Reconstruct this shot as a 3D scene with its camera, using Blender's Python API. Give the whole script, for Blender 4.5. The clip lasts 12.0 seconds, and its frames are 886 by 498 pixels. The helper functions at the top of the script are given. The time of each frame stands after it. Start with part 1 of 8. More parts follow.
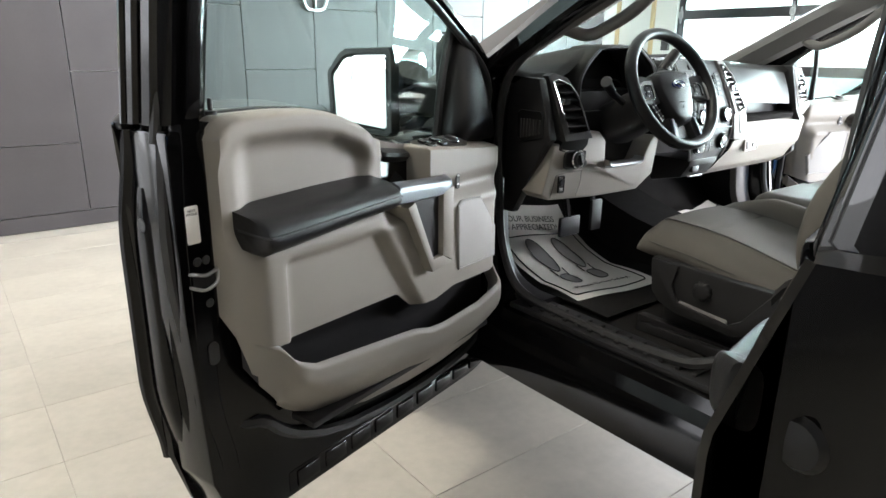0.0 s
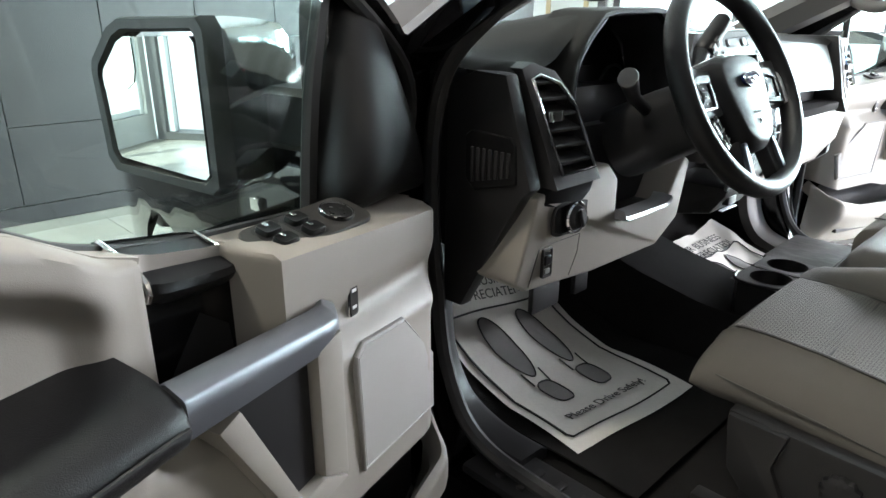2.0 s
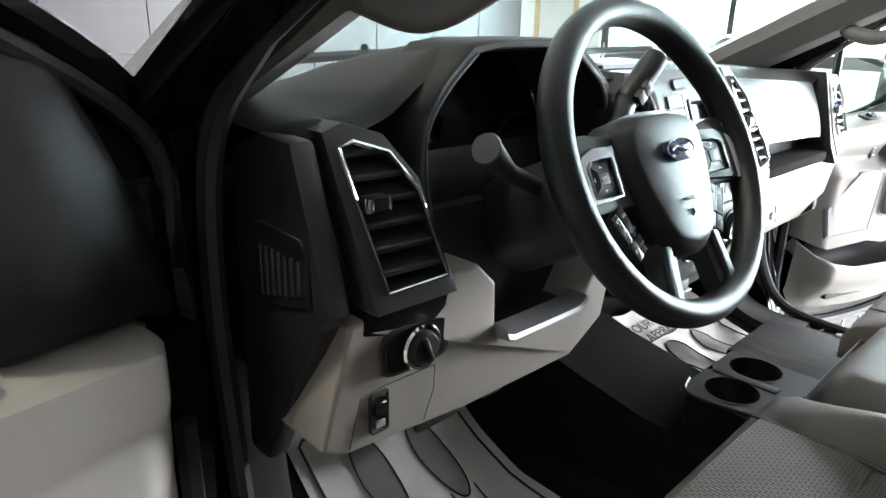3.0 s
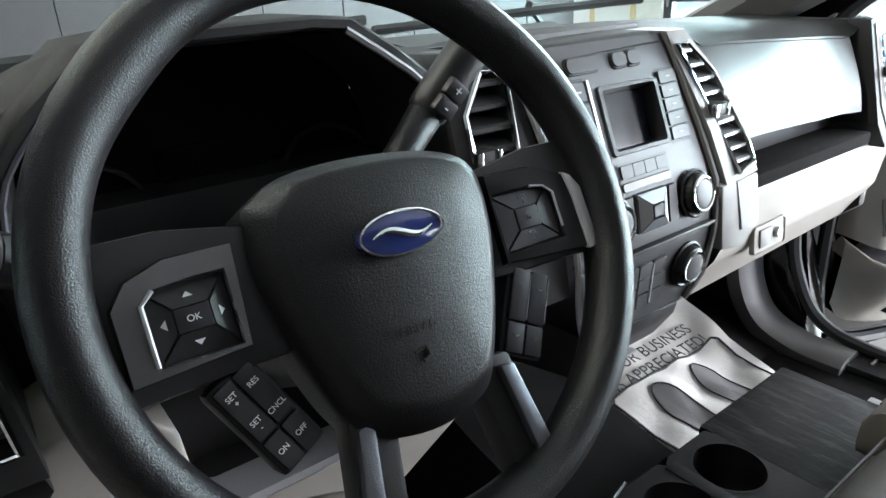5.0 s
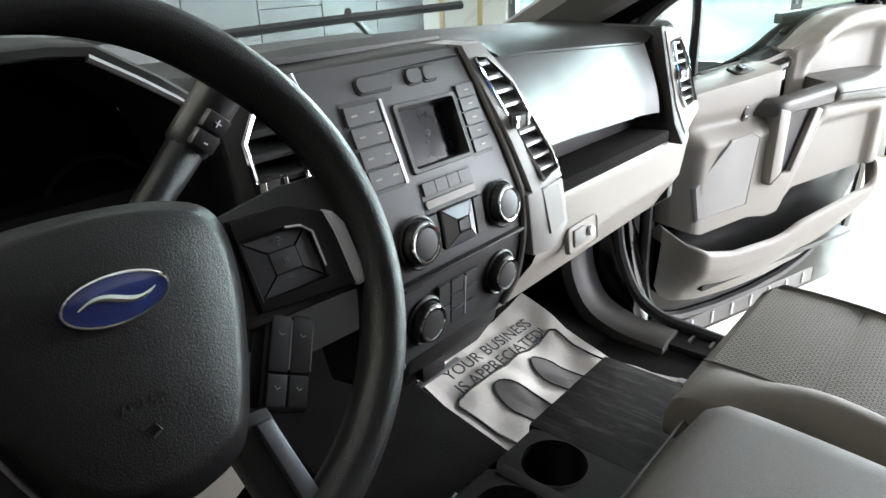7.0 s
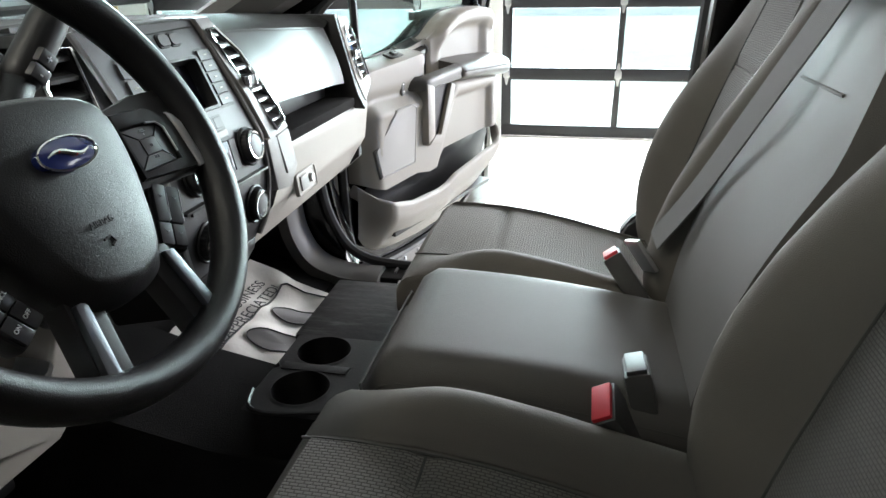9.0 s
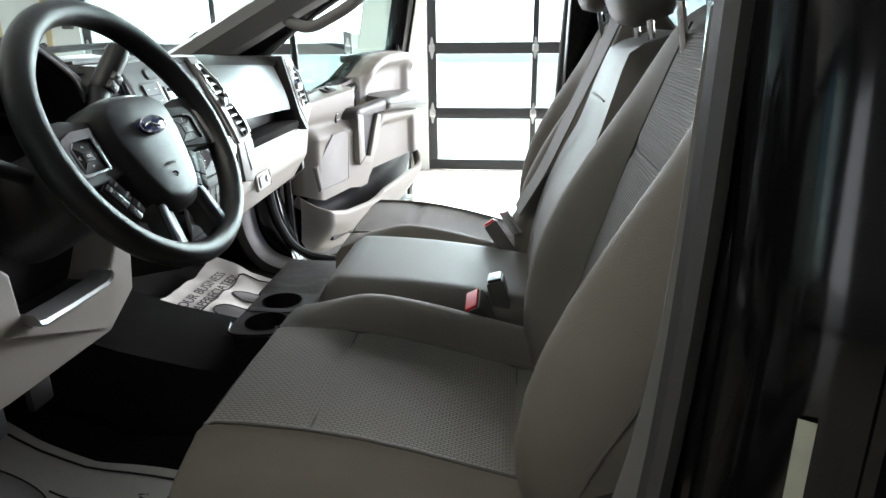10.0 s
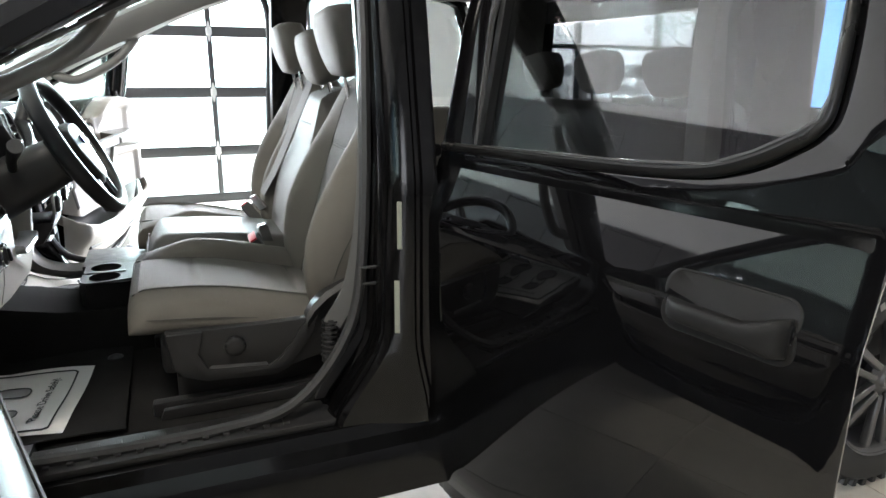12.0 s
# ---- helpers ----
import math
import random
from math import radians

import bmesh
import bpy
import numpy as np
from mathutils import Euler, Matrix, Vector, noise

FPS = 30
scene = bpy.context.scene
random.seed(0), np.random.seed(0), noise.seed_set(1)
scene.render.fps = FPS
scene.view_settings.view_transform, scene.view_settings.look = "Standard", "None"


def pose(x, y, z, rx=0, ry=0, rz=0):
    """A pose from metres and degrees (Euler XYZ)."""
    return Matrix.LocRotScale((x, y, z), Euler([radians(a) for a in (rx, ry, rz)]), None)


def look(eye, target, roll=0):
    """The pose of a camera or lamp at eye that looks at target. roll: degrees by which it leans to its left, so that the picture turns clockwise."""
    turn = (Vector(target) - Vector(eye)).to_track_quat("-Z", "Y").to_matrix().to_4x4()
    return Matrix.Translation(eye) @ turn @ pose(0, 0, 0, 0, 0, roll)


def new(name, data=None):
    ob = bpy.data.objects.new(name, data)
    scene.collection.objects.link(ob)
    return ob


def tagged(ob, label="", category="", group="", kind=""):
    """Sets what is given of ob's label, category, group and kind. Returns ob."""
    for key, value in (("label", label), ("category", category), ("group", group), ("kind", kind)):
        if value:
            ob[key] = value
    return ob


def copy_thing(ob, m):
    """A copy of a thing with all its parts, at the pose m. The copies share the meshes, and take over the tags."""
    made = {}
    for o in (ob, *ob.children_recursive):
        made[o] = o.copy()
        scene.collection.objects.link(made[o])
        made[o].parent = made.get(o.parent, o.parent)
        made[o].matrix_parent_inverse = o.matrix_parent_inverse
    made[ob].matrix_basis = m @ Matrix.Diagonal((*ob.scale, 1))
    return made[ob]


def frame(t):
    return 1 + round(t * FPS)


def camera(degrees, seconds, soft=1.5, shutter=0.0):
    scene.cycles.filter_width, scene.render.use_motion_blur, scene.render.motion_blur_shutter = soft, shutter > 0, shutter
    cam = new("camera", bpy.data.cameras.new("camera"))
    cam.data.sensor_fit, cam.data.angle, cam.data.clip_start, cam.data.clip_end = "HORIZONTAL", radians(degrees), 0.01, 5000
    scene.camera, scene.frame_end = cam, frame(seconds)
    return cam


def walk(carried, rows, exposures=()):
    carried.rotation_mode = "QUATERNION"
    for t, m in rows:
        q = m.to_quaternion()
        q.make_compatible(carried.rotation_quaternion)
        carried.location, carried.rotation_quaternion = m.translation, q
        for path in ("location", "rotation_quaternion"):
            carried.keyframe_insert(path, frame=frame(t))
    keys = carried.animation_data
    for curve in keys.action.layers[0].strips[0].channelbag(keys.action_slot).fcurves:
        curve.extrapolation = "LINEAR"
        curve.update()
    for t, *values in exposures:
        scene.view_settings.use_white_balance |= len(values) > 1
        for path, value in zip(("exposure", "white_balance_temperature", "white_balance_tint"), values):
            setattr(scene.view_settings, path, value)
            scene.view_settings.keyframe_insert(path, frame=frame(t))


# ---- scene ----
cam = camera(68.3, 12.0)
# the walk: metres, the first eye, and the first view's tilt, lean and turn
METRES, EYE, TILT, LEAN, TURN = 3.8025, 1.3572, -16.51, -1.16, -37.5
START_X, START_Y = -2.1353, -0.4622
ROWS = [
    (0.0, 0.0, 0.0, 0.0, 0.0, 0.0, -0.0),
    (0.5, -0.0137, 0.0649, 0.0202, 2.5, -1.39, -0.15),
    (1.0, -0.017, 0.1234, 0.0394, 0.84, -2.9, -0.22),
    (1.5, -0.015, 0.1806, 0.0563, -3.8, -2.84, 1.35),
    (2.0, 0.0167, 0.2303, 0.0731, -6.31, -3.16, 2.25),
    (2.5, 0.061, 0.2727, 0.0922, -6.16, -2.12, 1.45),
    (3.0, 0.0906, 0.3148, 0.1036, -6.22, -1.92, 1.25),
    (3.5, 0.1177, 0.3516, 0.1151, -6.38, -2.45, 1.84),
    (5.5, 0.1949, 0.4005, 0.1322, 2.11, -5.64, 3.25),
    (6.0, 0.2003, 0.4023, 0.1339, -0.8, -6.02, 4.12),
    (6.5, 0.2042, 0.4024, 0.1349, -5.58, -6.3, 5.16),
    (7.0, 0.2053, 0.3995, 0.1357, -10.45, -6.53, 6.02),
    (7.5, 0.2024, 0.3933, 0.1357, -16.78, -6.8, 7.07),
    (9.5, 0.1196, 0.3178, 0.1006, -43.61, -9.54, 12.92),
    (10.0, 0.0822, 0.2649, 0.0891, -45.29, -7.56, 13.14),
    (10.5, 0.0317, 0.2158, 0.0819, -50.96, -7.65, 13.66),
    (11.0, -0.0276, 0.1779, 0.0746, -61.0, -9.21, 15.36),
    (11.5, -0.0939, 0.1552, 0.0675, -68.72, -10.6, 15.76),
    (12.0, -0.168, 0.1632, 0.0746, -74.47, -11.55, 16.05),
]
LEVEL = Matrix.Translation((-0.7, 0.8, 1.1)) @ pose(0, 0, 0, 0, 0.7, 0) @ Matrix.Translation((0.7, -0.8, -1.1))
walk(cam, [(t, LEVEL @ pose(START_X, START_Y, EYE, TILT, LEAN, TURN) @ pose(METRES * x, METRES * y, METRES * z, 90 + pitch, roll, yaw)) for t, x, y, z, yaw, pitch, roll in ROWS],
     exposures=[(0, 1.6, 6400, 10), (1, 1.66, 6000, 10), (1.5, 1.68, 6150, 10), (2, 1.68, 6250, 10), (2.5, 1.66, 6200, 10), (3, 1.66, 6300, 10), (3.7, 1.58, 6300, 10), (5.5, 1.3, 6080, 10), (6.5, 1.2, 6250, 10), (7.5, 0.98, 6500, 10), (9.5, 0.9, 6350, 10), (10.5, 1.36, 6400, 10), (12, 1.86, 6300, 10)])
# ---- sky, sun, lamps ----
world = bpy.data.worlds.new("sky")
scene.world = world
world.use_nodes = True
wn = world.node_tree.nodes
sky = wn.new("ShaderNodeTexSky")
sky.sky_type = "NISHITA"
sky.sun_disc = False
sky.sun_elevation = radians(50)
sky.sun_rotation = radians(60)
wn["Background"].inputs["Strength"].default_value = 0.15
world.node_tree.links.new(sky.outputs["Color"], wn["Background"].inputs["Color"])
sun_data = bpy.data.lights.new("sun", "SUN")
sun_data.energy, sun_data.angle, sun_data.color = 3.0, radians(0.5), (1.0, 0.95, 0.88)
sun_ob = new("sun", sun_data)
sun_ob.matrix_basis = look((20, 14, 30), (0, 0, 0))

BUILD = pose(0, 0, 0, 0, 0, 0.0)   # the showroom stands square to the truck


def area_lamp(name, at, aim, w, h, watts, colour=(1, 1, 1)):
    data = bpy.data.lights.new(name, "AREA")
    data.shape, data.size, data.size_y, data.energy, data.color = "RECTANGLE", w, h, watts, colour
    ob = new(name, data)
    ob.matrix_basis = BUILD @ look(at, aim)
    return ob


# daylight through the glazed doors
area_lamp("daylight_back", (5.62, -5.25, 1.8), (0, -3.2, 1.2), 3.6, 2.4, 600, (0.96, 0.955, 1.0))
area_lamp("daylight_near", (5.62, -0.55, 1.7), (0, -0.55, 1.2), 3.0, 2.9, 800, (0.96, 0.955, 1.0))
area_lamp("daylight_far", (5.62, 2.95, 1.7), (0, 2.2, 1.2), 3.0, 2.9, 800, (0.96, 0.955, 1.0))

# ---- small library ----
INV = {}


def thing(name, label, category, group="", kind="", m=None, at=(0, 0, 0), local=False):
    """An Empty at a thing's base. Parts are in the world's axes, or in its own if local."""
    ob = new(name)
    ob.empty_display_size = 0.05
    m = m if m is not None else Matrix.Translation(at)
    ob.matrix_basis = m
    INV[ob.name] = Matrix() if local else m.inverted()
    return tagged(ob, label, category, group, kind)


def part(name, bm, material, parent=None, label="", smooth=38.0, m=None):
    me = bpy.data.meshes.new(name)
    bmesh.ops.recalc_face_normals(bm, faces=bm.faces)
    bm.to_mesh(me)
    bm.free()
    me.materials.append(material)
    if smooth:
        for p in me.polygons:
            p.use_smooth = True
        me.set_sharp_from_angle(angle=radians(smooth))
    ob = new(name, me)
    if parent is not None:
        ob.parent = parent
        ob.matrix_parent_inverse = INV.get(parent.name, Matrix())
    if m is not None:
        ob.matrix_basis = m
    if label:
        ob["label"] = label
    return ob


def B():
    return bmesh.new()


def merge(dst, src, m=None):
    src.verts.index_update()
    vs = [dst.verts.new(m @ v.co if m is not None else v.co) for v in src.verts]
    for f in src.faces:
        try:
            dst.faces.new([vs[v.index] for v in f.verts])
        except ValueError:
            pass
    src.free()
    return dst


def box(bm, x0, x1, y0, y1, z0, z1, bev=0.004, seg=2, m=None):
    t = bmesh.new()
    bmesh.ops.create_cube(t, size=1.0)
    for v in t.verts:
        v.co = Vector(((x0 + x1) / 2 + v.co.x * (x1 - x0), (y0 + y1) / 2 + v.co.y * (y1 - y0), (z0 + z1) / 2 + v.co.z * (z1 - z0)))
    if bev:
        bev = min(bev, 0.45 * min(abs(x1 - x0), abs(y1 - y0), abs(z1 - z0)))
        bmesh.ops.bevel(t, geom=list(t.edges), offset=bev, segments=seg, affect="EDGES", profile=0.6)
    return merge(bm, t, m)


def prism(bm, pts, h0, h1, m=None, bev=0.0, seg=2, fun=None):
    """A polygon in x, y run from h0 to h1 along z; fun maps (x, y, h) to a place."""
    t = bmesh.new()
    lo = [t.verts.new((u, v, h0)) for u, v in pts]
    hi = [t.verts.new((u, v, h1)) for u, v in pts]
    t.faces.new(list(reversed(lo)))
    t.faces.new(hi)
    n = len(pts)
    for i in range(n):
        t.faces.new((lo[i], lo[(i + 1) % n], hi[(i + 1) % n], hi[i]))
    if bev:
        bmesh.ops.recalc_face_normals(t, faces=t.faces)
        bmesh.ops.bevel(t, geom=list(t.edges), offset=bev, segments=seg, affect="EDGES", profile=0.6, clamp_overlap=True)
    if fun:
        for v in t.verts:
            v.co = Vector(fun(*v.co))
    return merge(bm, t, m)


def loft(bm, rings, closed=True, cap=True):
    rows = [[bm.verts.new(p) for p in r] for r in rings]
    n = len(rows[0])
    for a, b in zip(rows, rows[1:]):
        for i in range(n if closed else n - 1):
            j = (i + 1) % n
            bm.faces.new((a[i], a[j], b[j], b[i]))
    if cap and closed:
        bm.faces.new(list(reversed(rows[0])))
        bm.faces.new(rows[-1])
    return bm


def tube(bm, pts, r, n=8, closed=False, squash=1.0):
    """A round bar along points; r is a number or one per point."""
    pts = [Vector(p) for p in pts]
    k = len(pts)
    rings, up = [], None
    for i, p in enumerate(pts):
        a = pts[(i - 1) % k] if closed or i else pts[0]
        b = pts[(i + 1) % k] if closed or i < k - 1 else pts[-1]
        d = (b - a).normalized()
        if up is None:
            up = d.orthogonal().normalized()
        up = (up - d * up.dot(d)).normalized()
        side = d.cross(up)
        rr = r[i] if isinstance(r, (list, tuple)) else r
        rings.append([p + (up * math.cos(2 * math.pi * j / n) * squash + side * math.sin(2 * math.pi * j / n)) * rr for j in range(n)])
    if closed:
        rings.append(rings[0])
        rows = [[bm.verts.new(q) for q in ring] for ring in rings[:-1]]
        best = min(range(n), key=lambda s: (rings[-2][0] - rings[0][s]).length)
        for i in range(k):
            a, b = rows[i], rows[(i + 1) % k]
            s = best if i == k - 1 else 0
            for j in range(n):
                bm.faces.new((a[j], a[(j + 1) % n], b[(j + 1 + s) % n], b[(j + s) % n]))
        return bm
    return loft(bm, rings)


def lathe(bm, profile, n=24, m=None, caps=True):
    t = bmesh.new()
    rows = [[t.verts.new((r * math.cos(2 * math.pi * i / n), r * math.sin(2 * math.pi * i / n), z)) for i in range(n)] for r, z in profile]
    for a, b in zip(rows, rows[1:]):
        for i in range(n):
            t.faces.new((a[i], a[(i + 1) % n], b[(i + 1) % n], b[i]))
    if caps:
        t.faces.new(list(reversed(rows[0])))
        t.faces.new(rows[-1])
    return merge(bm, t, m)


def sheet(bm, nu, nv, f, thick=None):
    """A grid of places f(u, v), u and v in 0..1."""
    g = [[bm.verts.new(f(i / nu, j / nv)) for j in range(nv + 1)] for i in range(nu + 1)]
    for i in range(nu):
        for j in range(nv):
            bm.faces.new((g[i][j], g[i + 1][j], g[i + 1][j + 1], g[i][j + 1]))
    if thick:
        bmesh.ops.recalc_face_normals(bm, faces=bm.faces)
        bmesh.ops.solidify(bm, geom=list(bm.faces), thickness=thick)
    return bm


def rrect(w, h, r, n=4):
    out = []
    for cx, cy, a0 in ((w / 2 - r, h / 2 - r, 0), (-w / 2 + r, h / 2 - r, 90), (-w / 2 + r, -h / 2 + r, 180), (w / 2 - r, -h / 2 + r, 270)):
        out += [(cx + r * math.cos(radians(a0 + 90 * i / n)), cy + r * math.sin(radians(a0 + 90 * i / n))) for i in range(n + 1)]
    return out


def tab(x, *pairs):
    return float(np.interp(x, [p[0] for p in pairs], [p[1] for p in pairs]))


def ss(a, b, x):
    t = min(1.0, max(0.0, (x - a) / (b - a)))
    return t * t * (3 - 2 * t)


def curve_pts(keys, n):
    """n points on a smooth line through the key points."""
    k = [Vector(p) for p in keys]
    k = [2 * k[0] - k[1]] + k + [2 * k[-1] - k[-2]]
    out = []
    segs = len(k) - 3
    for q in range(n):
        s = q / (n - 1) * segs
        i = min(int(s), segs - 1)
        t = s - i
        a, b, c, d = k[i:i + 4]
        out.append(0.5 * ((2 * b) + (c - a) * t + (2 * a - 5 * b + 4 * c - d) * t * t + (3 * b - a - 3 * c + d) * t ** 3))
    return out


def writing(body, size, material, parent, m, name="lettering", label="", align="CENTER"):
    """Raised letters as a mesh of the built-in font."""
    cu = bpy.data.curves.new(name, "FONT")
    cu.body, cu.size, cu.align_x, cu.align_y, cu.extrude = body, size, align, "CENTER", 0.0003
    ob = bpy.data.objects.new(name, cu)
    scene.collection.objects.link(ob)
    me = bpy.data.meshes.new_from_object(ob.evaluated_get(bpy.context.evaluated_depsgraph_get()))
    bpy.data.objects.remove(ob)
    bpy.data.curves.remove(cu)
    me.materials.clear()
    me.materials.append(material)
    out = new(name, me)
    out.parent = parent
    out.matrix_parent_inverse = INV.get(parent.name, Matrix())
    out.matrix_basis = m
    if label:
        out["label"] = label
    return out


# ---- materials ----
def mat(name, col, rough=0.5, metal=0.0, var=0.12, scale=6.0, bump=0.0, bscale=300.0, coat=0.0, rvar=0.1, spec=0.5, weave=0.0):
    m = bpy.data.materials.new(name)
    m.use_nodes = True
    nt = m.node_tree
    p = nt.nodes["Principled BSDF"]
    L = nt.links.new
    tc = nt.nodes.new("ShaderNodeTexCoord")
    n1 = nt.nodes.new("ShaderNodeTexNoise")
    n1.inputs["Scale"].default_value, n1.inputs["Detail"].default_value = scale, 6
    L(tc.outputs["Object"], n1.inputs["Vector"])
    n2 = nt.nodes.new("ShaderNodeTexNoise")
    n2.inputs["Scale"].default_value, n2.inputs["Detail"].default_value = bscale, 3
    L(tc.outputs["Object"], n2.inputs["Vector"])
    add = nt.nodes.new("ShaderNodeMath")
    add.operation = "MULTIPLY_ADD"
    add.inputs[1].default_value = 0.35
    L(n2.outputs["Fac"], add.inputs[0])
    L(n1.outputs["Fac"], add.inputs[2])
    ramp = nt.nodes.new("ShaderNodeValToRGB")
    e = ramp.color_ramp.elements
    e[0].position, e[1].position = 0.4, 0.95
    e[0].color = (*[c * (1 - var) for c in col], 1)
    e[1].color = (*[min(1, c * (1 + var)) for c in col], 1)
    L(add.outputs[0], ramp.inputs["Fac"])
    L(ramp.outputs["Color"], p.inputs["Base Color"])
    mr = nt.nodes.new("ShaderNodeMapRange")
    mr.inputs["To Min"].default_value, mr.inputs["To Max"].default_value = max(0, rough - rvar), min(1, rough + rvar)
    L(n1.outputs["Fac"], mr.inputs["Value"])
    L(mr.outputs["Result"], p.inputs["Roughness"])
    p.inputs["Metallic"].default_value = metal
    p.inputs["Specular IOR Level"].default_value = spec
    p.inputs["Coat Weight"].default_value = coat
    p.inputs["Coat Roughness"].default_value = 0.03
    if bump:
        src = n2.outputs["Fac"]
        if weave:
            vo = nt.nodes.new("ShaderNodeTexVoronoi")
            vo.inputs["Scale"].default_value = weave
            L(tc.outputs["Object"], vo.inputs["Vector"])
            src = vo.outputs["Distance"]
        bp = nt.nodes.new("ShaderNodeBump")
        bp.inputs["Strength"].default_value, bp.inputs["Distance"].default_value = bump, 0.002
        L(src, bp.inputs["Height"])
        L(bp.outputs["Normal"], p.inputs["Normal"])
    return m


def glass(name, tint=(1, 1, 1), gloss=0.03):
    """Thin glass: see-through with a mirror's gloss that grows at grazing angles."""
    m = bpy.data.materials.new(name)
    m.use_nodes = True
    nt = m.node_tree
    nt.nodes.remove(nt.nodes["Principled BSDF"])
    out = nt.nodes["Material Output"]
    tr, gl, mx, lw, pw, ma = (nt.nodes.new(k) for k in ("ShaderNodeBsdfTransparent", "ShaderNodeBsdfGlossy", "ShaderNodeMixShader", "ShaderNodeLayerWeight", "ShaderNodeMath", "ShaderNodeMath"))
    tr.inputs["Color"].default_value = (*tint, 1)
    gl.inputs["Roughness"].default_value = 0.01
    lw.inputs["Blend"].default_value = 0.5
    pw.operation, ma.operation = "POWER", "MULTIPLY_ADD"
    pw.inputs[1].default_value, ma.inputs[1].default_value, ma.inputs[2].default_value = 5.0, 0.90, gloss
    for a, b in ((lw.outputs["Facing"], pw.inputs[0]), (pw.outputs[0], ma.inputs[0]), (ma.outputs[0], mx.inputs[0]), (tr.outputs[0], mx.inputs[1]), (gl.outputs[0], mx.inputs[2]), (mx.outputs[0], out.inputs["Surface"])):
        nt.links.new(a, b)
    return m


def glow(name, col, strength):
    m = bpy.data.materials.new(name)
    m.use_nodes = True
    p = m.node_tree.nodes["Principled BSDF"]
    p.inputs["Base Color"].default_value = (*col, 1)
    p.inputs["Emission Color"].default_value = (*col, 1)
    p.inputs["Emission Strength"].default_value = strength
    return m


TAUPE = mat("taupe_plastic", (0.264, 0.244, 0.216), 0.5, var=0.05, bump=0.12, bscale=900, spec=0.35)
TAUPE_LIGHT = mat("taupe_grille", (0.29, 0.28, 0.265), 0.5, var=0.05, bump=0.2, bscale=1500)
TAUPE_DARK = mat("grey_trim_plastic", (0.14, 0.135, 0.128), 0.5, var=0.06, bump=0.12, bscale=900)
ARM_DAYLIT = mat("daylit_dark_taupe", (0.06, 0.055, 0.049), 0.38, var=0.08, bump=0.15, bscale=900, spec=0.4)
BLACK = mat("black_plastic", (0.0165, 0.0162, 0.0165), 0.42, var=0.2, bump=0.08, bscale=900, spec=0.34)
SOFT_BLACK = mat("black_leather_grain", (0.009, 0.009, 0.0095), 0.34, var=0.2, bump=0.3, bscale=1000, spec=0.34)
CHAR = mat("charcoal_pad", (0.022, 0.0225, 0.021), 0.62, var=0.1, bump=0.25, bscale=1100, spec=0.16)
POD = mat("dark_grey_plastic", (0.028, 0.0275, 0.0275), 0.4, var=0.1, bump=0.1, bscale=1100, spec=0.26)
DASH_BLACK = mat("satin_black_panel", (0.017, 0.017, 0.018), 0.4, var=0.1, bump=0.06, bscale=900, rvar=0.04, spec=0.36)
GLOSS_BUTTON = mat("glossy_dark_button", (0.035, 0.035, 0.037), 0.2, var=0.1, spec=0.6, rvar=0.04)
PLATE = mat("dark_grey_switch_plate", (0.030, 0.028, 0.026), 0.42, var=0.08, bump=0.08, bscale=900, spec=0.3)
STACK = mat("dark_metal_look_panel", (0.058, 0.058, 0.060), 0.40, metal=0.3, var=0.06, bump=0.05, bscale=900, rvar=0.04, spec=0.35)
BUTTON = mat("dark_button", (0.022, 0.022, 0.0235), 0.40, var=0.1, spec=0.35)
SILVER = mat("silver_paint", (0.45, 0.45, 0.46), 0.3, metal=0.8, var=0.05, rvar=0.06)
BRIGHT = mat("bright_trim", (0.46, 0.46, 0.47), 0.3, metal=0.35, var=0.05, rvar=0.05)
BEZEL = mat("silver_grey_bezel", (0.27, 0.272, 0.28), 0.25, metal=0.92, var=0.05, bump=0.05, bscale=1200, rvar=0.05)
GUNMETAL = mat("gunmetal_grain", (0.17, 0.178, 0.195), 0.34, metal=0.75, var=0.06, bump=0.2, bscale=1200, rvar=0.05)
CHROME = mat("chrome", (0.75, 0.75, 0.76), 0.08, metal=1.0, var=0.02, rvar=0.04)
PAINT = mat("black_paint", (0.0025, 0.0025, 0.0028), 0.3, var=0.1, coat=1.0, rvar=0.03, spec=0.0)
JAMB = mat("black_jamb_paint", (0.002, 0.002, 0.0022), 0.12, var=0.2, rvar=0.04, spec=0.27)
DISH = mat("textured_black_plastic", (0.0085, 0.0083, 0.008), 0.45, var=0.15, bump=0.35, bscale=1300, spec=0.14)
RUBBER = mat("black_rubber", (0.02, 0.02, 0.0202), 0.48, var=0.2, bump=0.1)
CARPET = mat("black_carpet", (0.016, 0.0154, 0.015), 0.95, var=0.4, bump=0.9, bscale=700, spec=0.03)
SEAT = mat("grey_seat_cloth", (0.099, 0.092, 0.081), 0.7, var=0.1, bump=0.4, bscale=1100, spec=0.2)
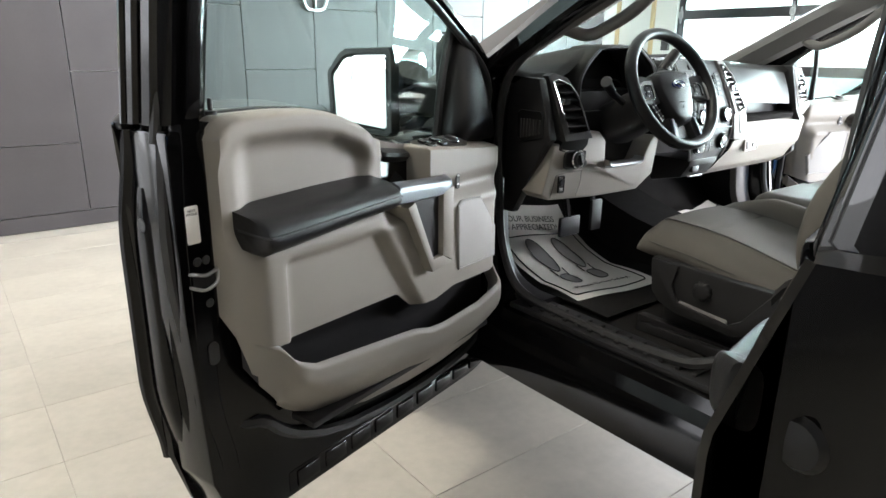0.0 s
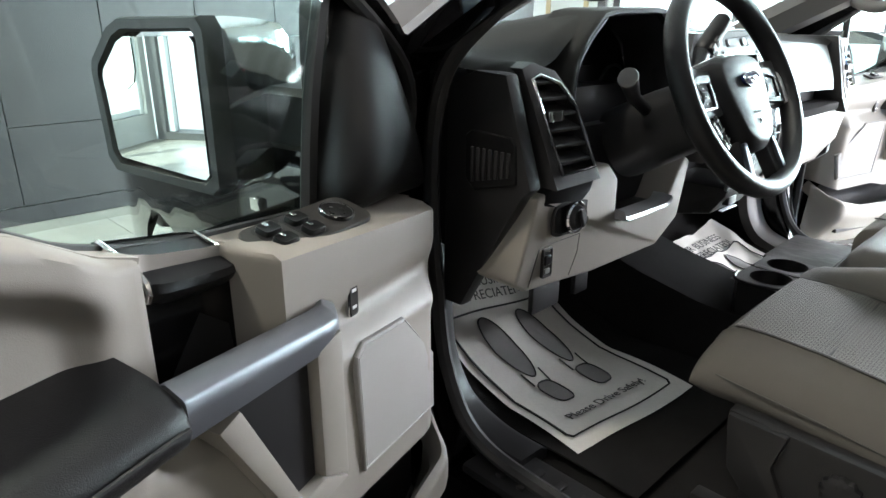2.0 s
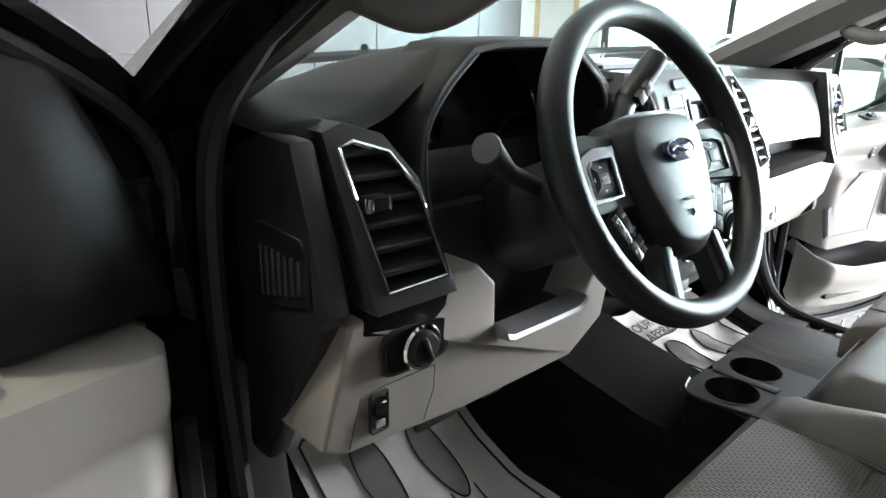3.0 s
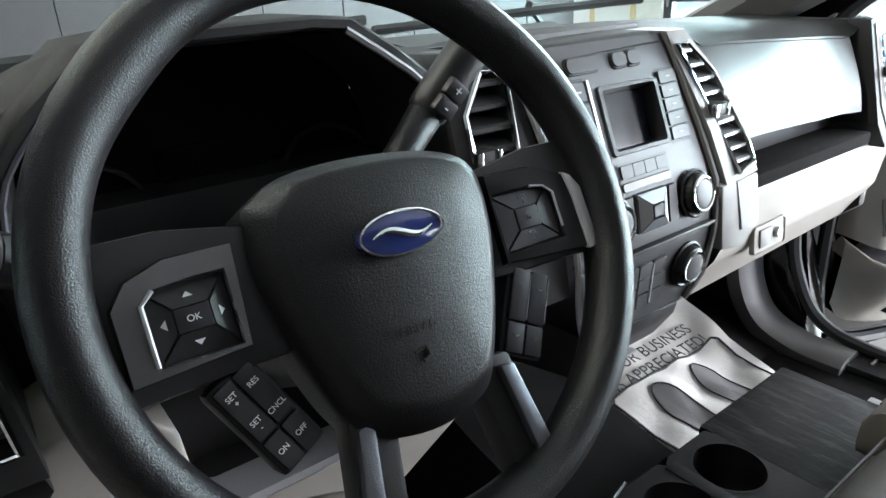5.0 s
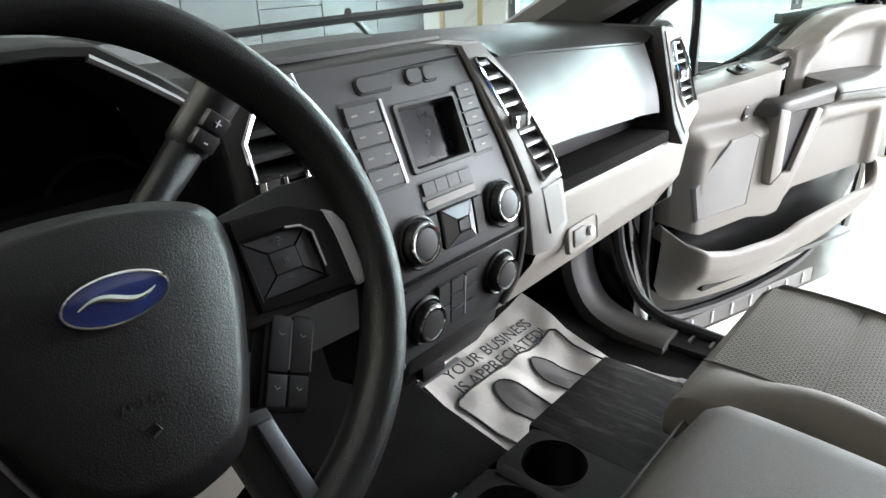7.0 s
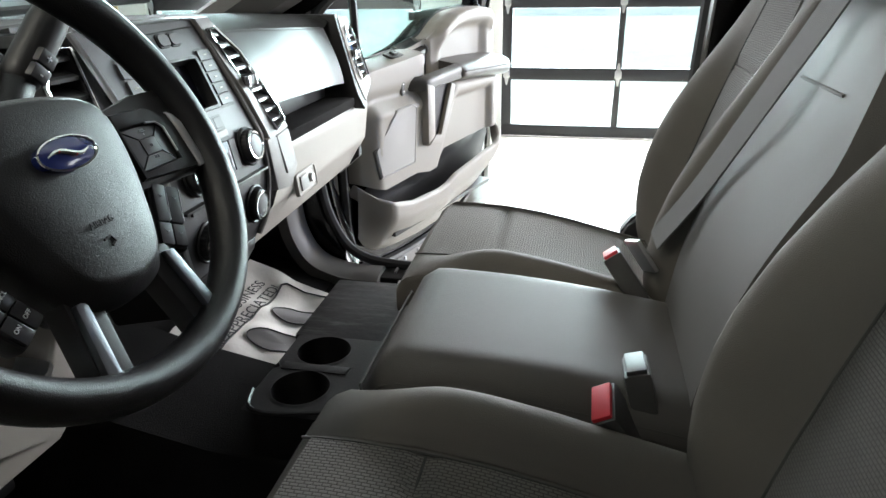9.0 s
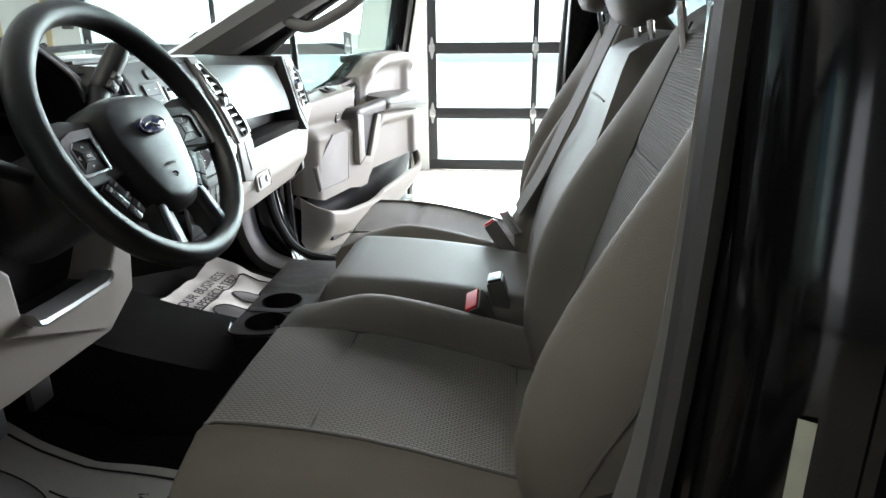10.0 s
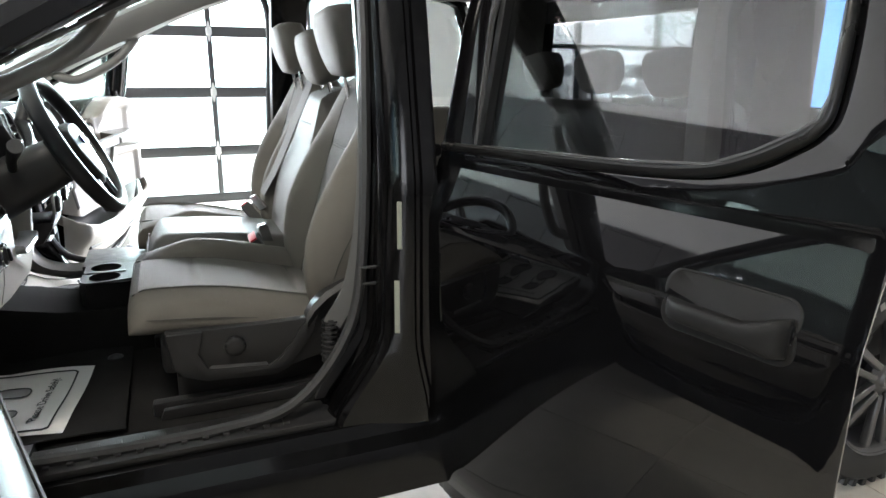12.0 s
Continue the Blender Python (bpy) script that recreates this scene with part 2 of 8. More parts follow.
def woven(name, col, upright, pitch=0.0105, dark=0.45):
    """Cloth of short staggered stitches."""
    m = mat(name, col, 0.8, var=0.1, bscale=900, spec=0.15)
    nt = m.node_tree
    p = nt.nodes["Principled BSDF"]
    tc, mp, br, mx, bp = (nt.nodes.new(k) for k in ("ShaderNodeTexCoord", "ShaderNodeMapping", "ShaderNodeTexBrick", "ShaderNodeMix", "ShaderNodeBump"))
    mp.inputs["Rotation"].default_value = (radians(-76) if upright else 0.0, 0.0, radians(90) if not upright else 0.0)
    br.inputs["Scale"].default_value = 1.0
    for k, v in (("Brick Width", pitch), ("Row Height", pitch / 2), ("Mortar Size", pitch / 10), ("Mortar Smooth", 0.8)):
        br.inputs[k].default_value = v
    mx.data_type, mx.blend_type = "RGBA", "MULTIPLY"
    mx.inputs["B"].default_value = (dark, dark, dark, 1)
    bp.inputs["Strength"].default_value, bp.inputs["Distance"].default_value = 0.9, 0.0016
    bp.invert = True
    old_link = p.inputs["Base Color"].links[0].from_socket
    L = nt.links.new
    L(tc.outputs["Object"], mp.inputs["Vector"])
    L(mp.outputs["Vector"], br.inputs["Vector"])
    L(br.outputs["Fac"], mx.inputs["Factor"])
    L(old_link, mx.inputs["A"])
    L(mx.outputs["Result"], p.inputs["Base Color"])
    L(br.outputs["Fac"], bp.inputs["Height"])
    L(bp.outputs["Normal"], p.inputs["Normal"])
    return m


SEAT_INSERT = woven("woven_grey_seat_cloth", (0.14, 0.132, 0.118), False, 0.0095)
SEAT_INSERT_BACK = woven("woven_grey_back_cloth", (0.112, 0.109, 0.101), True, 0.0062, 0.66)
SEAT_SMOOTH = mat("smooth_grey_seat_cover", (0.066, 0.063, 0.058), 0.58, var=0.08, bump=0.25, bscale=900, spec=0.16)
CONSOLE = mat("dull_black_plastic", (0.010, 0.010, 0.0104), 0.42, var=0.3, bump=0.12, bscale=300, rvar=0.12, spec=0.18)
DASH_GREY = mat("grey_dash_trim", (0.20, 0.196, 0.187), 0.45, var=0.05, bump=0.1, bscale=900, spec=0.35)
RIM = mat("machined_grey_alloy", (0.11, 0.11, 0.113), 0.35, metal=0.7, var=0.08, scale=20)
SATIN_BLACK = mat("satin_black_plastic", (0.006, 0.006, 0.006), 0.30, var=0.15, bump=0.05, bscale=900, spec=0.25)
SEAM = mat("dark_seam_thread", (0.045, 0.043, 0.039), 0.8)
THREAD = mat("black_thread", (0.016, 0.0155, 0.015), 0.8)
BELT = mat("grey_webbing", (0.11, 0.11, 0.108), 0.6, var=0.08, bump=0.4, bscale=900, spec=0.15)
PAPER = mat("paper", (0.62, 0.6, 0.56), 0.85, var=0.06, bump=0.3, bscale=120)
LABEL = mat("pale_green_label", (0.2, 0.21, 0.17), 0.6, var=0.1, scale=40)
INK = mat("dark_ink", (0.03, 0.03, 0.03), 0.8)
INK_GREY = mat("grey_halftone_ink", (0.16, 0.155, 0.15), 0.85, var=0.25, bscale=700)
WHITE_INK = mat("white_marking", (0.75, 0.75, 0.75), 0.6)
BLUE = mat("deep_blue_enamel", (0.012, 0.02, 0.09), 0.15, var=0.1, coat=0.6)
RED = mat("red_press_button", (0.42, 0.02, 0.03), 0.45, var=0.05, spec=0.25)
HEADLINER = mat("grey_headliner_cloth", (0.3, 0.29, 0.27), 0.9, var=0.06, bump=0.3, bscale=900, spec=0.2)
GLASS = glass("clear_glass", (0.80, 0.905, 0.885), 0.085)
DARK_GLASS = glass("privacy_glass", (0.5, 0.51, 0.51), 0.08)
UPPER_WALL = mat("grey_upper_wall_paint", (0.45, 0.44, 0.42), 0.6, var=0.04, scale=2)
WHITE_WALL = mat("white_wall_paint", (0.72, 0.73, 0.7), 0.6, var=0.04, scale=2)
GREY_WALL = mat("grey_wall_paint", (0.08, 0.078, 0.076), 0.6, var=0.06, scale=2)
PANEL = mat("grey_wall_panel", (0.042, 0.039, 0.04), 0.4, var=0.1, scale=3, bump=0.05, bscale=60, rvar=0.06, spec=0.3)
CEIL = mat("grey_ceiling_paint", (0.19, 0.19, 0.185), 0.8, var=0.05, scale=2)
TILE = mat("beige_stone_tile", (0.41, 0.388, 0.338), 0.3, var=0.17, scale=2.6, bump=0.01, bscale=25, rvar=0.03)
tn = TILE.node_tree
oi, hs, ra = tn.nodes.new("ShaderNodeObjectInfo"), tn.nodes.new("ShaderNodeHueSaturation"), tn.nodes.new("ShaderNodeMapRange")
ra.inputs["To Min"].default_value, ra.inputs["To Max"].default_value = 0.955, 1.03
tn.links.new(oi.outputs["Random"], ra.inputs["Value"])
tn.links.new(ra.outputs["Result"], hs.inputs["Value"])
old = tn.nodes["Principled BSDF"].inputs["Base Color"].links[0]
tn.links.new(old.from_socket, hs.inputs["Color"])
tn.links.new(hs.outputs["Color"], tn.nodes["Principled BSDF"].inputs["Base Color"])
GROUT = mat("beige_grout", (0.30, 0.285, 0.25), 0.8)
ALU = mat("dark_bronze_aluminium", (0.02, 0.02, 0.022), 0.4, metal=0.2)
STEEL = mat("galvanised_steel", (0.5, 0.5, 0.5), 0.35, metal=0.9)
BRIGHT_RUBBER = mat("pale_raised_rubber", (0.3, 0.29, 0.27), 0.7, var=0.3, scale=60)
TYRE = mat("tyre_rubber", (0.016, 0.016, 0.016), 0.7, var=0.3, bump=0.2, bscale=300)
CONCRETE = mat("pale_concrete", (0.5, 0.49, 0.46), 0.85, var=0.1, scale=1.5)
BLUE_WALL = mat("blue_banner_cloth", (0.06, 0.25, 0.65), 0.6, var=0.12, scale=1.2)
LEAF = mat("foliage", (0.06, 0.1, 0.03), 0.7, var=0.5, scale=20)
WOOD = mat("pale_wood_trim", (0.55, 0.42, 0.22), 0.5, var=0.15, scale=12)
LAMP = glow("lamp_diffuser", (1.0, 0.93, 0.80), 52.0)

# ---- the showroom ----
W_X0, W_X1, W_Y0, W_Y1, W_H = -7.0, 5.31, -8.0, 5.33, 4.2

floor = thing("floor", "beige and grey stone tile showroom floor", "floor", kind="structure", m=BUILD, local=True)
bm = B()
box(bm, W_X0 - 0.3, W_X1 + 0.3, W_Y0 - 0.3, 6.4, -0.2, -0.006, 0)
part("screed", bm, GROUT, floor, smooth=0)


def plank_wall(name, label, material, at, along, length, height, thick, holes=()):
    """A straight wall with rectangular holes (a0, a1, z0, z1) through it, built of solid blocks that butt."""
    ob = thing(name, label, "wall", kind="structure", m=BUILD, local=True)
    cuts = sorted({0.0, length, *[h[0] for h in holes], *[h[1] for h in holes]})
    bm = B()
    ux = Vector((along[0], along[1], 0))
    nx = Vector((-along[1], along[0], 0))
    m = Matrix(((ux.x, nx.x, 0, at[0]), (ux.y, nx.y, 0, at[1]), (0, 0, 1, 0), (0, 0, 0, 1)))
    for a, b in zip(cuts, cuts[1:]):
        spans = [(0.0, height)]
        for h in holes:
            if h[0] <= a + 1e-6 and b <= h[1] + 1e-6:
                spans = [s for z0, z1 in spans for s in ((z0, min(z1, h[2])), (max(z0, h[3]), z1)) if s[1] - s[0] > 0.01]
        for z0, z1 in spans:
            box(bm, a, b, -thick, 0, z0, z1, 0, m=m)
    part("masonry", bm, material, ob, smooth=0)
    return ob


# front wall: dark panels in staggered courses
front = plank_wall("wall_front", "dark grey large-format panel wall in staggered courses under a grey upper wall", UPPER_WALL, (4.9, W_Y1 + 0.02), (-1, 0), 4.9 - W_X0, W_H, 0.25, [(4.9 + 4.2, 4.9 + 6.9, 0.3, 3.3)])
PITCH, PH = 0.683, 1.07
panel_mesh = {}
for k in range(-4, 8):
    x = 0.11 + PITCH * k
    w = min(PITCH, 4.9 - x)
    z = (1.192 if k % 2 == 0 else 0.655) - 2 * PH
    while z < 2.85:
        a, b = max(z, 0.12), min(z + PH, 2.85)
        if b - a > 0.05 and w > 0.02:
            key = (round(w, 3), round(a, 3), round(b, 3))
            if key not in panel_mesh:
                bm = B()
                box(bm, 0.003, w - 0.003, -0.012, 0.03, a + 0.003, b - 0.003, 0.002, 1)
                ob = part("panel", bm, PANEL, front, smooth=0, m=pose(x, W_Y1 - 0.01, 0))
                panel_mesh[key] = ob.data
            else:
                ob = new("panel", panel_mesh[key])
                ob.parent = front
                ob.matrix_basis = pose(x, W_Y1 - 0.01, 0)
        z += PH
bm = B()
box(bm, -2.63, 4.9, W_Y1 - 0.03, W_Y1 - 0.001, 0, 0.118, 0.004)
part("baseboard", bm, PANEL, front, smooth=0)
plank_wall("wall_niche", "pale painted wall of a shallow corner niche", WHITE_WALL, (W_X1, 6.1), (-1, 0), W_X1 - 4.65, W_H, 0.25)

# right wall with two glazed sectional doors
DOORS = ((-2.11, 1.01), (1.75, 4.54))
DOOR_H = 3.1
right = plank_wall("wall_right", "pale painted wall with glazed overhead doors", WHITE_WALL, (W_X1, W_Y0), (0, 1), 6.1 - W_Y0, W_H, 0.25,
                   [(a - W_Y0, b - W_Y0, 0.0, DOOR_H) for a, b in DOORS] + [(-7.2 - W_Y0, -3.3 - W_Y0, 0.5, 3.1)])
for y in (4.87, 5.41):
    bm = B()
    box(bm, W_X1 - 0.02, W_X1 + 0.0, y - 0.03, y + 0.03, 0, 2.4, 0.003)
    part("trim", bm, WOOD, right, "pale yellow wood strip")
bm = B()
box(bm, W_X1 - 0.05, W_X1 + 0.0, 4.59, 4.69, 1.40, 1.56, 0.006)
part("switch_box", bm, BLACK, right, "black switch box")

for di, (a, b) in enumerate(DOORS):
    d = thing("garage_door", "black aluminium overhead door with large glass panes", "garage door", group="overhead doors", m=BUILD, local=True)
    xg = W_X1 + 0.06
    n = 3 if di == 0 else 2
    for j in range(6):
        z = 0.055 + (0.575 - 0.055) * min(j, 1) + 0.62 * max(0, j - 1)
        if z > DOOR_H + 0.1:
            break
        bm = B()
        box(bm, xg - 0.025, xg + 0.025, a + 0.003, b - 0.003, max(0.004, z - 0.055), min(z + 0.055, DOOR_H - 0.004), 0.004)
        part("rail", bm, ALU, d)
    for i in range(n + 1):
        y = a + (b - a) * i / n
        y = min(max(y, a + 0.045), b - 0.045)
        w = 0.045 if i in (0, n) else 0.028
        bm = B()
        box(bm, xg - 0.02, xg + 0.02, y - w, y + w, 0.05, DOOR_H - 0.02, 0.003)
        part("stile", bm, ALU, d)
        for j in range(1, 5):
            z = 0.055 + (0.575 - 0.055) * min(j, 1) + 0.62 * max(0, j - 1)
            bm = B()
            box(bm, xg - 0.05, xg - 0.026, y - 0.03, y + 0.03, z - 0.035, z + 0.035, 0.01)
            prism(bm, [(y - 0.02, z + 0.03), (y + 0.02, z + 0.03), (y + 0.006, z + 0.1), (y - 0.006, z + 0.1)], xg - 0.035, xg - 0.026, fun=lambda u, v, h: (h, u, v))
            prism(bm, [(y - 0.006, z - 0.1), (y + 0.006, z - 0.1), (y + 0.02, z - 0.03), (y - 0.02, z - 0.03)], xg - 0.035, xg - 0.026, fun=lambda u, v, h: (h, u, v))
            part("hinge", bm, STEEL, d, "galvanised steel hinge")
    bm = B()
    box(bm, xg - 0.004, xg + 0.004, a + 0.03, b - 0.03, 0.05, DOOR_H - 0.02, 0)
    g = part("pane", bm, GLASS, d, "clear glass", smooth=0)
    g.visible_shadow = False

# showroom window further back
win = thing("window_1", "large showroom window in a dark frame", "window", kind="structure", m=BUILD, local=True)
for y in (-7.2, -5.9, -4.6, -3.3):
    bm = B()
    box(bm, W_X1 + 0.03, W_X1 + 0.1, y - 0.04 if y > -7.2 else y, y + 0.04 if y < -3.3 else y, 0.5, 3.1, 0.003)
    if y in (-7.2, -3.3):
        bm.free()
        bm = B()
        box(bm, W_X1 + 0.03, W_X1 + 0.1, min(y, y + (0.06 if y < -5 else -0.06)), max(y, y + (0.06 if y < -5 else -0.06)), 0.5, 3.1, 0.003)
    part("window_frame", bm, ALU, win)
for z in (0.53, 1.75, 3.07):
    bm = B()
    box(bm, W_X1 + 0.035, W_X1 + 0.095, -7.14, -3.36, z - 0.03, z + 0.03, 0.003)
    part("window_frame", bm, ALU, win)

plank_wall("wall_left", "grey painted showroom wall with a tall window", GREY_WALL, (W_X0, W_Y1), (0, -1), W_Y1 - W_Y0, W_H, 0.25, [(0.12, 2.75, 0.08, 3.3)])
# out of view; openings and white frames added to whiten the wing mirror's reflection
side = thing("window_2", "unseen tall window in a white frame, added to brighten the wing mirror", "window", kind="structure", m=BUILD, local=True)
for x in (-6.86, -5.55, -4.24):
    bm = B()
    box(bm, x - 0.035, x + 0.035, W_Y1 + 0.05, W_Y1 + 0.12, 0.304, 3.296, 0.003)
    part("window_frame", bm, WHITE_WALL, side)
for z in (0.335, 3.26):
    bm = B()
    box(bm, -6.82, -4.28, W_Y1 + 0.055, W_Y1 + 0.115, z - 0.03, z + 0.03, 0.003)
    part("window_frame", bm, WHITE_WALL, side)
for y in (W_Y1 - 0.16, W_Y1 - 2.71):
    bm = B()
    box(bm, W_X0 - 0.12, W_X0 - 0.05, y - 0.035, y + 0.035, 0.084, 3.296, 0.003)
    part("window_frame", bm, WHITE_WALL, side)
back = plank_wall("wall_back", "grey painted showroom back wall", GREY_WALL, (W_X0, W_Y0), (1, 0), W_X1 - W_X0, W_H, 0.25)
bm = B()
box(bm, W_X0 - 0.3, W_X1 + 0.3, W_Y0 - 0.3, 6.4, W_H + 0.002, W_H + 0.2, 0)
ceiling = tagged(part("ceiling", bm, CEIL, smooth=0), "plain grey-white showroom ceiling", "ceiling", kind="structure")
ceiling.matrix_basis = BUILD

# ceiling lamps
bm = B()
box(bm, -0.62, 0.62, -0.11, 0.11, 0.012, 0.07, 0.008)
lamp = thing("ceiling_light", "white linear ceiling light that is lit", "ceiling light", group="ceiling lights", m=BUILD @ pose(-2.3, 1.4, W_H - 0.07), local=True)
part("housing", bm, WHITE_WALL, lamp)
bm = B()
box(bm, -0.58, 0.58, -0.09, 0.09, 0.0, 0.011, 0.003)
part("diffuser", bm, LAMP, lamp)
for x, y in ((-2.3, 3.9), (-1.5, -5.0), (-1.5, -6.6), (0.6, -5.6), (3.0, -5.6)):
    copy_thing(lamp, BUILD @ pose(x, y, W_H - 0.07))

# upright badge on the front wall, plain shape
badge = thing("wall_badge", "tall pale metal showroom badge with a cross bar", "sign", m=BUILD @ pose(0.80, W_Y1 - 0.024, 1.98, 90, 0, 0), local=True)
bm = B()
outer = [(0.13 * math.copysign(abs(math.cos(a)) ** 0.5, math.cos(a)), 0.27 * math.copysign(abs(math.sin(a)) ** 0.8, math.sin(a)), 0.03) for a in [2 * math.pi * i / 40 for i in range(40)]]
tube(bm, outer, 0.016, 6, closed=True)
part("frame", bm, SILVER, badge)
bm = B()
prism(bm, [(-0.12, 0), (0, -0.012), (0.12, 0), (0, 0.012)], 0.0, 0.04)
part("cross_bar", bm, SILVER, badge)
bm = B()
prism(bm, [(0, -0.26), (0.018, 0), (0, 0.26), (-0.018, 0)], 0.0, 0.045)
part("upright", bm, SILVER, badge)

# blue display panel behind the truck's bed
bm = B()
box(bm, 0.4, 3.1, -6.3, -6.22, 0.0, 2.9, 0.01)
banner = tagged(part("display_panel", bm, BLUE_WALL, smooth=0), "plain blue free-standing display panel", "panel")
banner.matrix_basis = BUILD

# outdoors
bm = B()
box(bm, W_X1 + 0.31, 400, -400, 400, -0.06, -0.02, 0)
box(bm, -400, W_X0 - 0.31, -400, 400, -0.06, -0.02, 0)
box(bm, W_X0 - 0.31, W_X1 + 0.31, 6.41, 400, -0.06, -0.02, 0)
box(bm, W_X0 - 0.31, W_X1 + 0.31, -400, W_Y0 - 0.31, -0.06, -0.02, 0)
ground = tagged(part("ground", bm, CONCRETE, smooth=0), "pale concrete forecourt in daylight", "ground", kind="structure")
ground.matrix_basis = BUILD

# ---- the truck's body ----
truck = thing("pickup_truck", "black crew-cab pickup truck with its doors open, on the showroom floor", "pickup truck", at=(0, 0, 0.0))


WHEEL_Y = -1.82


A_LINE = [(1.55, 1.08), (1.25, 1.215), (1.03, 1.320), (0.89, 1.405), (0.72, 1.515), (0.40, 1.700), (0.15, 1.795), (-0.15, 1.84), (-0.9, 1.85), (-1.25, 1.80)]
for s, side in ((-1, "driver"), (1, "passenger")):
    # outer pillar rail, from the cowl over the doors to the back of the cab
    bm = B()
    rings = []
    for q, p in enumerate(curve_pts([(0, y, z) for y, z in A_LINE], 40)):
        lean = (p.z - 1.08) * 0.26
        cx = s * (0.895 - lean)
        w, h = 0.045, tab(p.y, (-1.2, 0.05), (0.2, 0.05), (0.6, 0.042), (0.95, 0.030), (1.5, 0.022))
        rings.append([(cx + s * a * w, p.y + b * h * 0.35, p.z + b * h) for a, b in ((0.9, -0.7), (1, 0.1), (0.5, 0.9), (-0.6, 1.0), (-1, 0.3), (-0.8, -0.8), (0.2, -1.0))])
    loft(bm, rings)
    part("roof_rail", bm, PAINT, truck)
    # inner pillar trim
    bm = B()
    rings = []
    for p in curve_pts([(0, 1.42, 1.185), (0, 1.03, 1.38), (0, 0.77, 1.51), (0, 0.40, 1.685), (0, 0.12, 1.79)], 24):
        lean = (p.z - 1.08) * 0.26
        cx = s * (0.815 - lean)
        w = tab(p.y, (0.1, 0.04), (0.5, 0.05), (1.0, 0.06), (1.4, 0.05))
        rings.append([(cx + s * a * w, p.y + b * 0.03, p.z + b * 0.045) for a, b in ((0.85, -0.6), (0.85, 0.9), (-0.2, 1.0), (-0.9, 0.7), (-1.0, 0.1), (-0.5, -0.8), (0.2, -1.0))])
    loft(bm, rings)
    part("pillar_trim", bm, TAUPE_DARK, truck, "grey windscreen pillar trim")
    # door seal along the opening
    bm = B()
    tube(bm, curve_pts([(s * 0.797, 0.856, 1.400), (s * 0.775, 0.74, 1.470), (s * 0.725, 0.40, 1.645), (s * 0.70, 0.15, 1.75), (s * 0.70, 0.04, 1.70), (s * 0.748, 0.042, 1.35), (s * 0.758, 0.062, 1.0), (s * 0.765, 0.11, 0.82),
                        (s * 0.80, 0.24, 0.69), (s * 0.80, 0.40, 0.655), (s * 0.80, 0.70, 0.655), (s * 0.80, 0.878, 0.680), (s * 0.80, 0.958, 0.79), (s * 0.80, 0.985, 0.95), (s * 0.80, 0.998, 1.10), (s * 0.80, 0.988, 1.235), (s * 0.80, 0.948, 1.323), (s * 0.797, 0.856, 1.400)], 110), 0.014, 8)
    part("door_seal", bm, RUBBER, truck, "black rubber door seal")
    # hinge pillar (between the door and the dashboard)
    bm = B()
    prism(bm, [(0.90, 0.50), (1.02, 0.47), (1.75, 0.47), (1.78, 1.03), (1.55, 1.07), (1.25, 1.205), (1.05, 1.300), (1.012, 1.312), (1.010, 1.20), (1.006, 0.98), (0.965, 0.8), (0.89, 0.62)], 0.785, 0.845, bev=0.010, fun=lambda u, v, h: (s * h, u, v))
    prism(bm, [(0.92, 0.50), (1.02, 0.47), (1.75, 0.47), (1.78, 0.98), (1.55, 1.03), (1.25, 1.155), (1.06, 1.245), (1.0, 1.262), (0.992, 1.20), (0.985, 0.98), (0.955, 0.8), (0.91, 0.62)], 0.842, 0.90, bev=0.014, fun=lambda u, v, h: (s * h, u, v))
    part("hinge_pillar", bm, JAMB, truck)
    # front wing
    bm = B()
    rings = []
    for y in np.linspace(1.0, 2.9, 20):
        t = (y - 1.0) / 1.9
        x0 = 0.985 - 0.31 * t * t
        wheel = math.sqrt(max(0, 0.47 ** 2 - (y - 1.9) ** 2)) if abs(y - 1.9) < 0.47 else 0
        zl = max(0.5, 0.42 + wheel) if wheel else 0.5
        rings.append([(s * x0 * 0.985, y, zl), (s * x0, y, max(0.85, zl)), (s * x0, y, 1.09 - 0.06 * t), (s * (x0 - 0.012), y, 1.125 - 0.07 * t), (s * (x0 - 0.04), y, 1.145 - 0.08 * t), (s * (x0 - 0.1), y, 1.155 - 0.08 * t), (s * (x0 - 0.16), y, 1.155 - 0.08 * t), (s * (x0 - 0.16), y, 0.9), (s * (x0 - 0.05), y, max(0.8, zl))])
    loft(bm, rings)
    part("front_wing", bm, PAINT, truck)
    # rocker
    bm = B()
    rings = []
    for y in np.linspace(-1.25, 1.05, 24):
        rings.append([(s * 0.76, y, 0.45), (s * 0.89, y, 0.445), (s * 0.925, y, 0.465), (s * 0.93, y, 0.53), (s * 0.91, y, 0.585), (s * 0.87, y, 0.60), (s * 0.86, y, 0.63), (s * 0.76, y, 0.636)])
    loft(bm, rings)
    part("rocker", bm, JAMB, truck)
    # scuff plate with ribs; passenger's paler plate and silver ribs have daylight painted in
    bm = B()
    box(bm, s * 0.785 - 0.055, s * 0.785 + 0.055, 0.14, 0.88, 0.628, 0.648, 0.008)
    plate = part("scuff_plate", bm, BLACK if s < 0 else POD, truck, "black ribbed sill plate")
    for i in range(13):
        y = 0.27 + i * 0.045
        bm = B()
        w_ = 0.007 if s < 0 else 0.0035
        box(bm, s * 0.79 - 0.032, s * 0.79 + 0.032, y - w_, y + w_, 0.646, 0.6545, 0.0025)
        part("rib", bm, POD if s < 0 else SILVER, plate)
    # cowl-side trim that sweeps from the dashboard down into the sill
    bm = B()
    path = curve_pts([(0, 1.06, 1.0), (0, 1.045, 0.86), (0, 1.03, 0.76), (0, 0.985, 0.685), (0, 0.90, 0.652), (0, 0.80, 0.648)], 24)
    rings = []
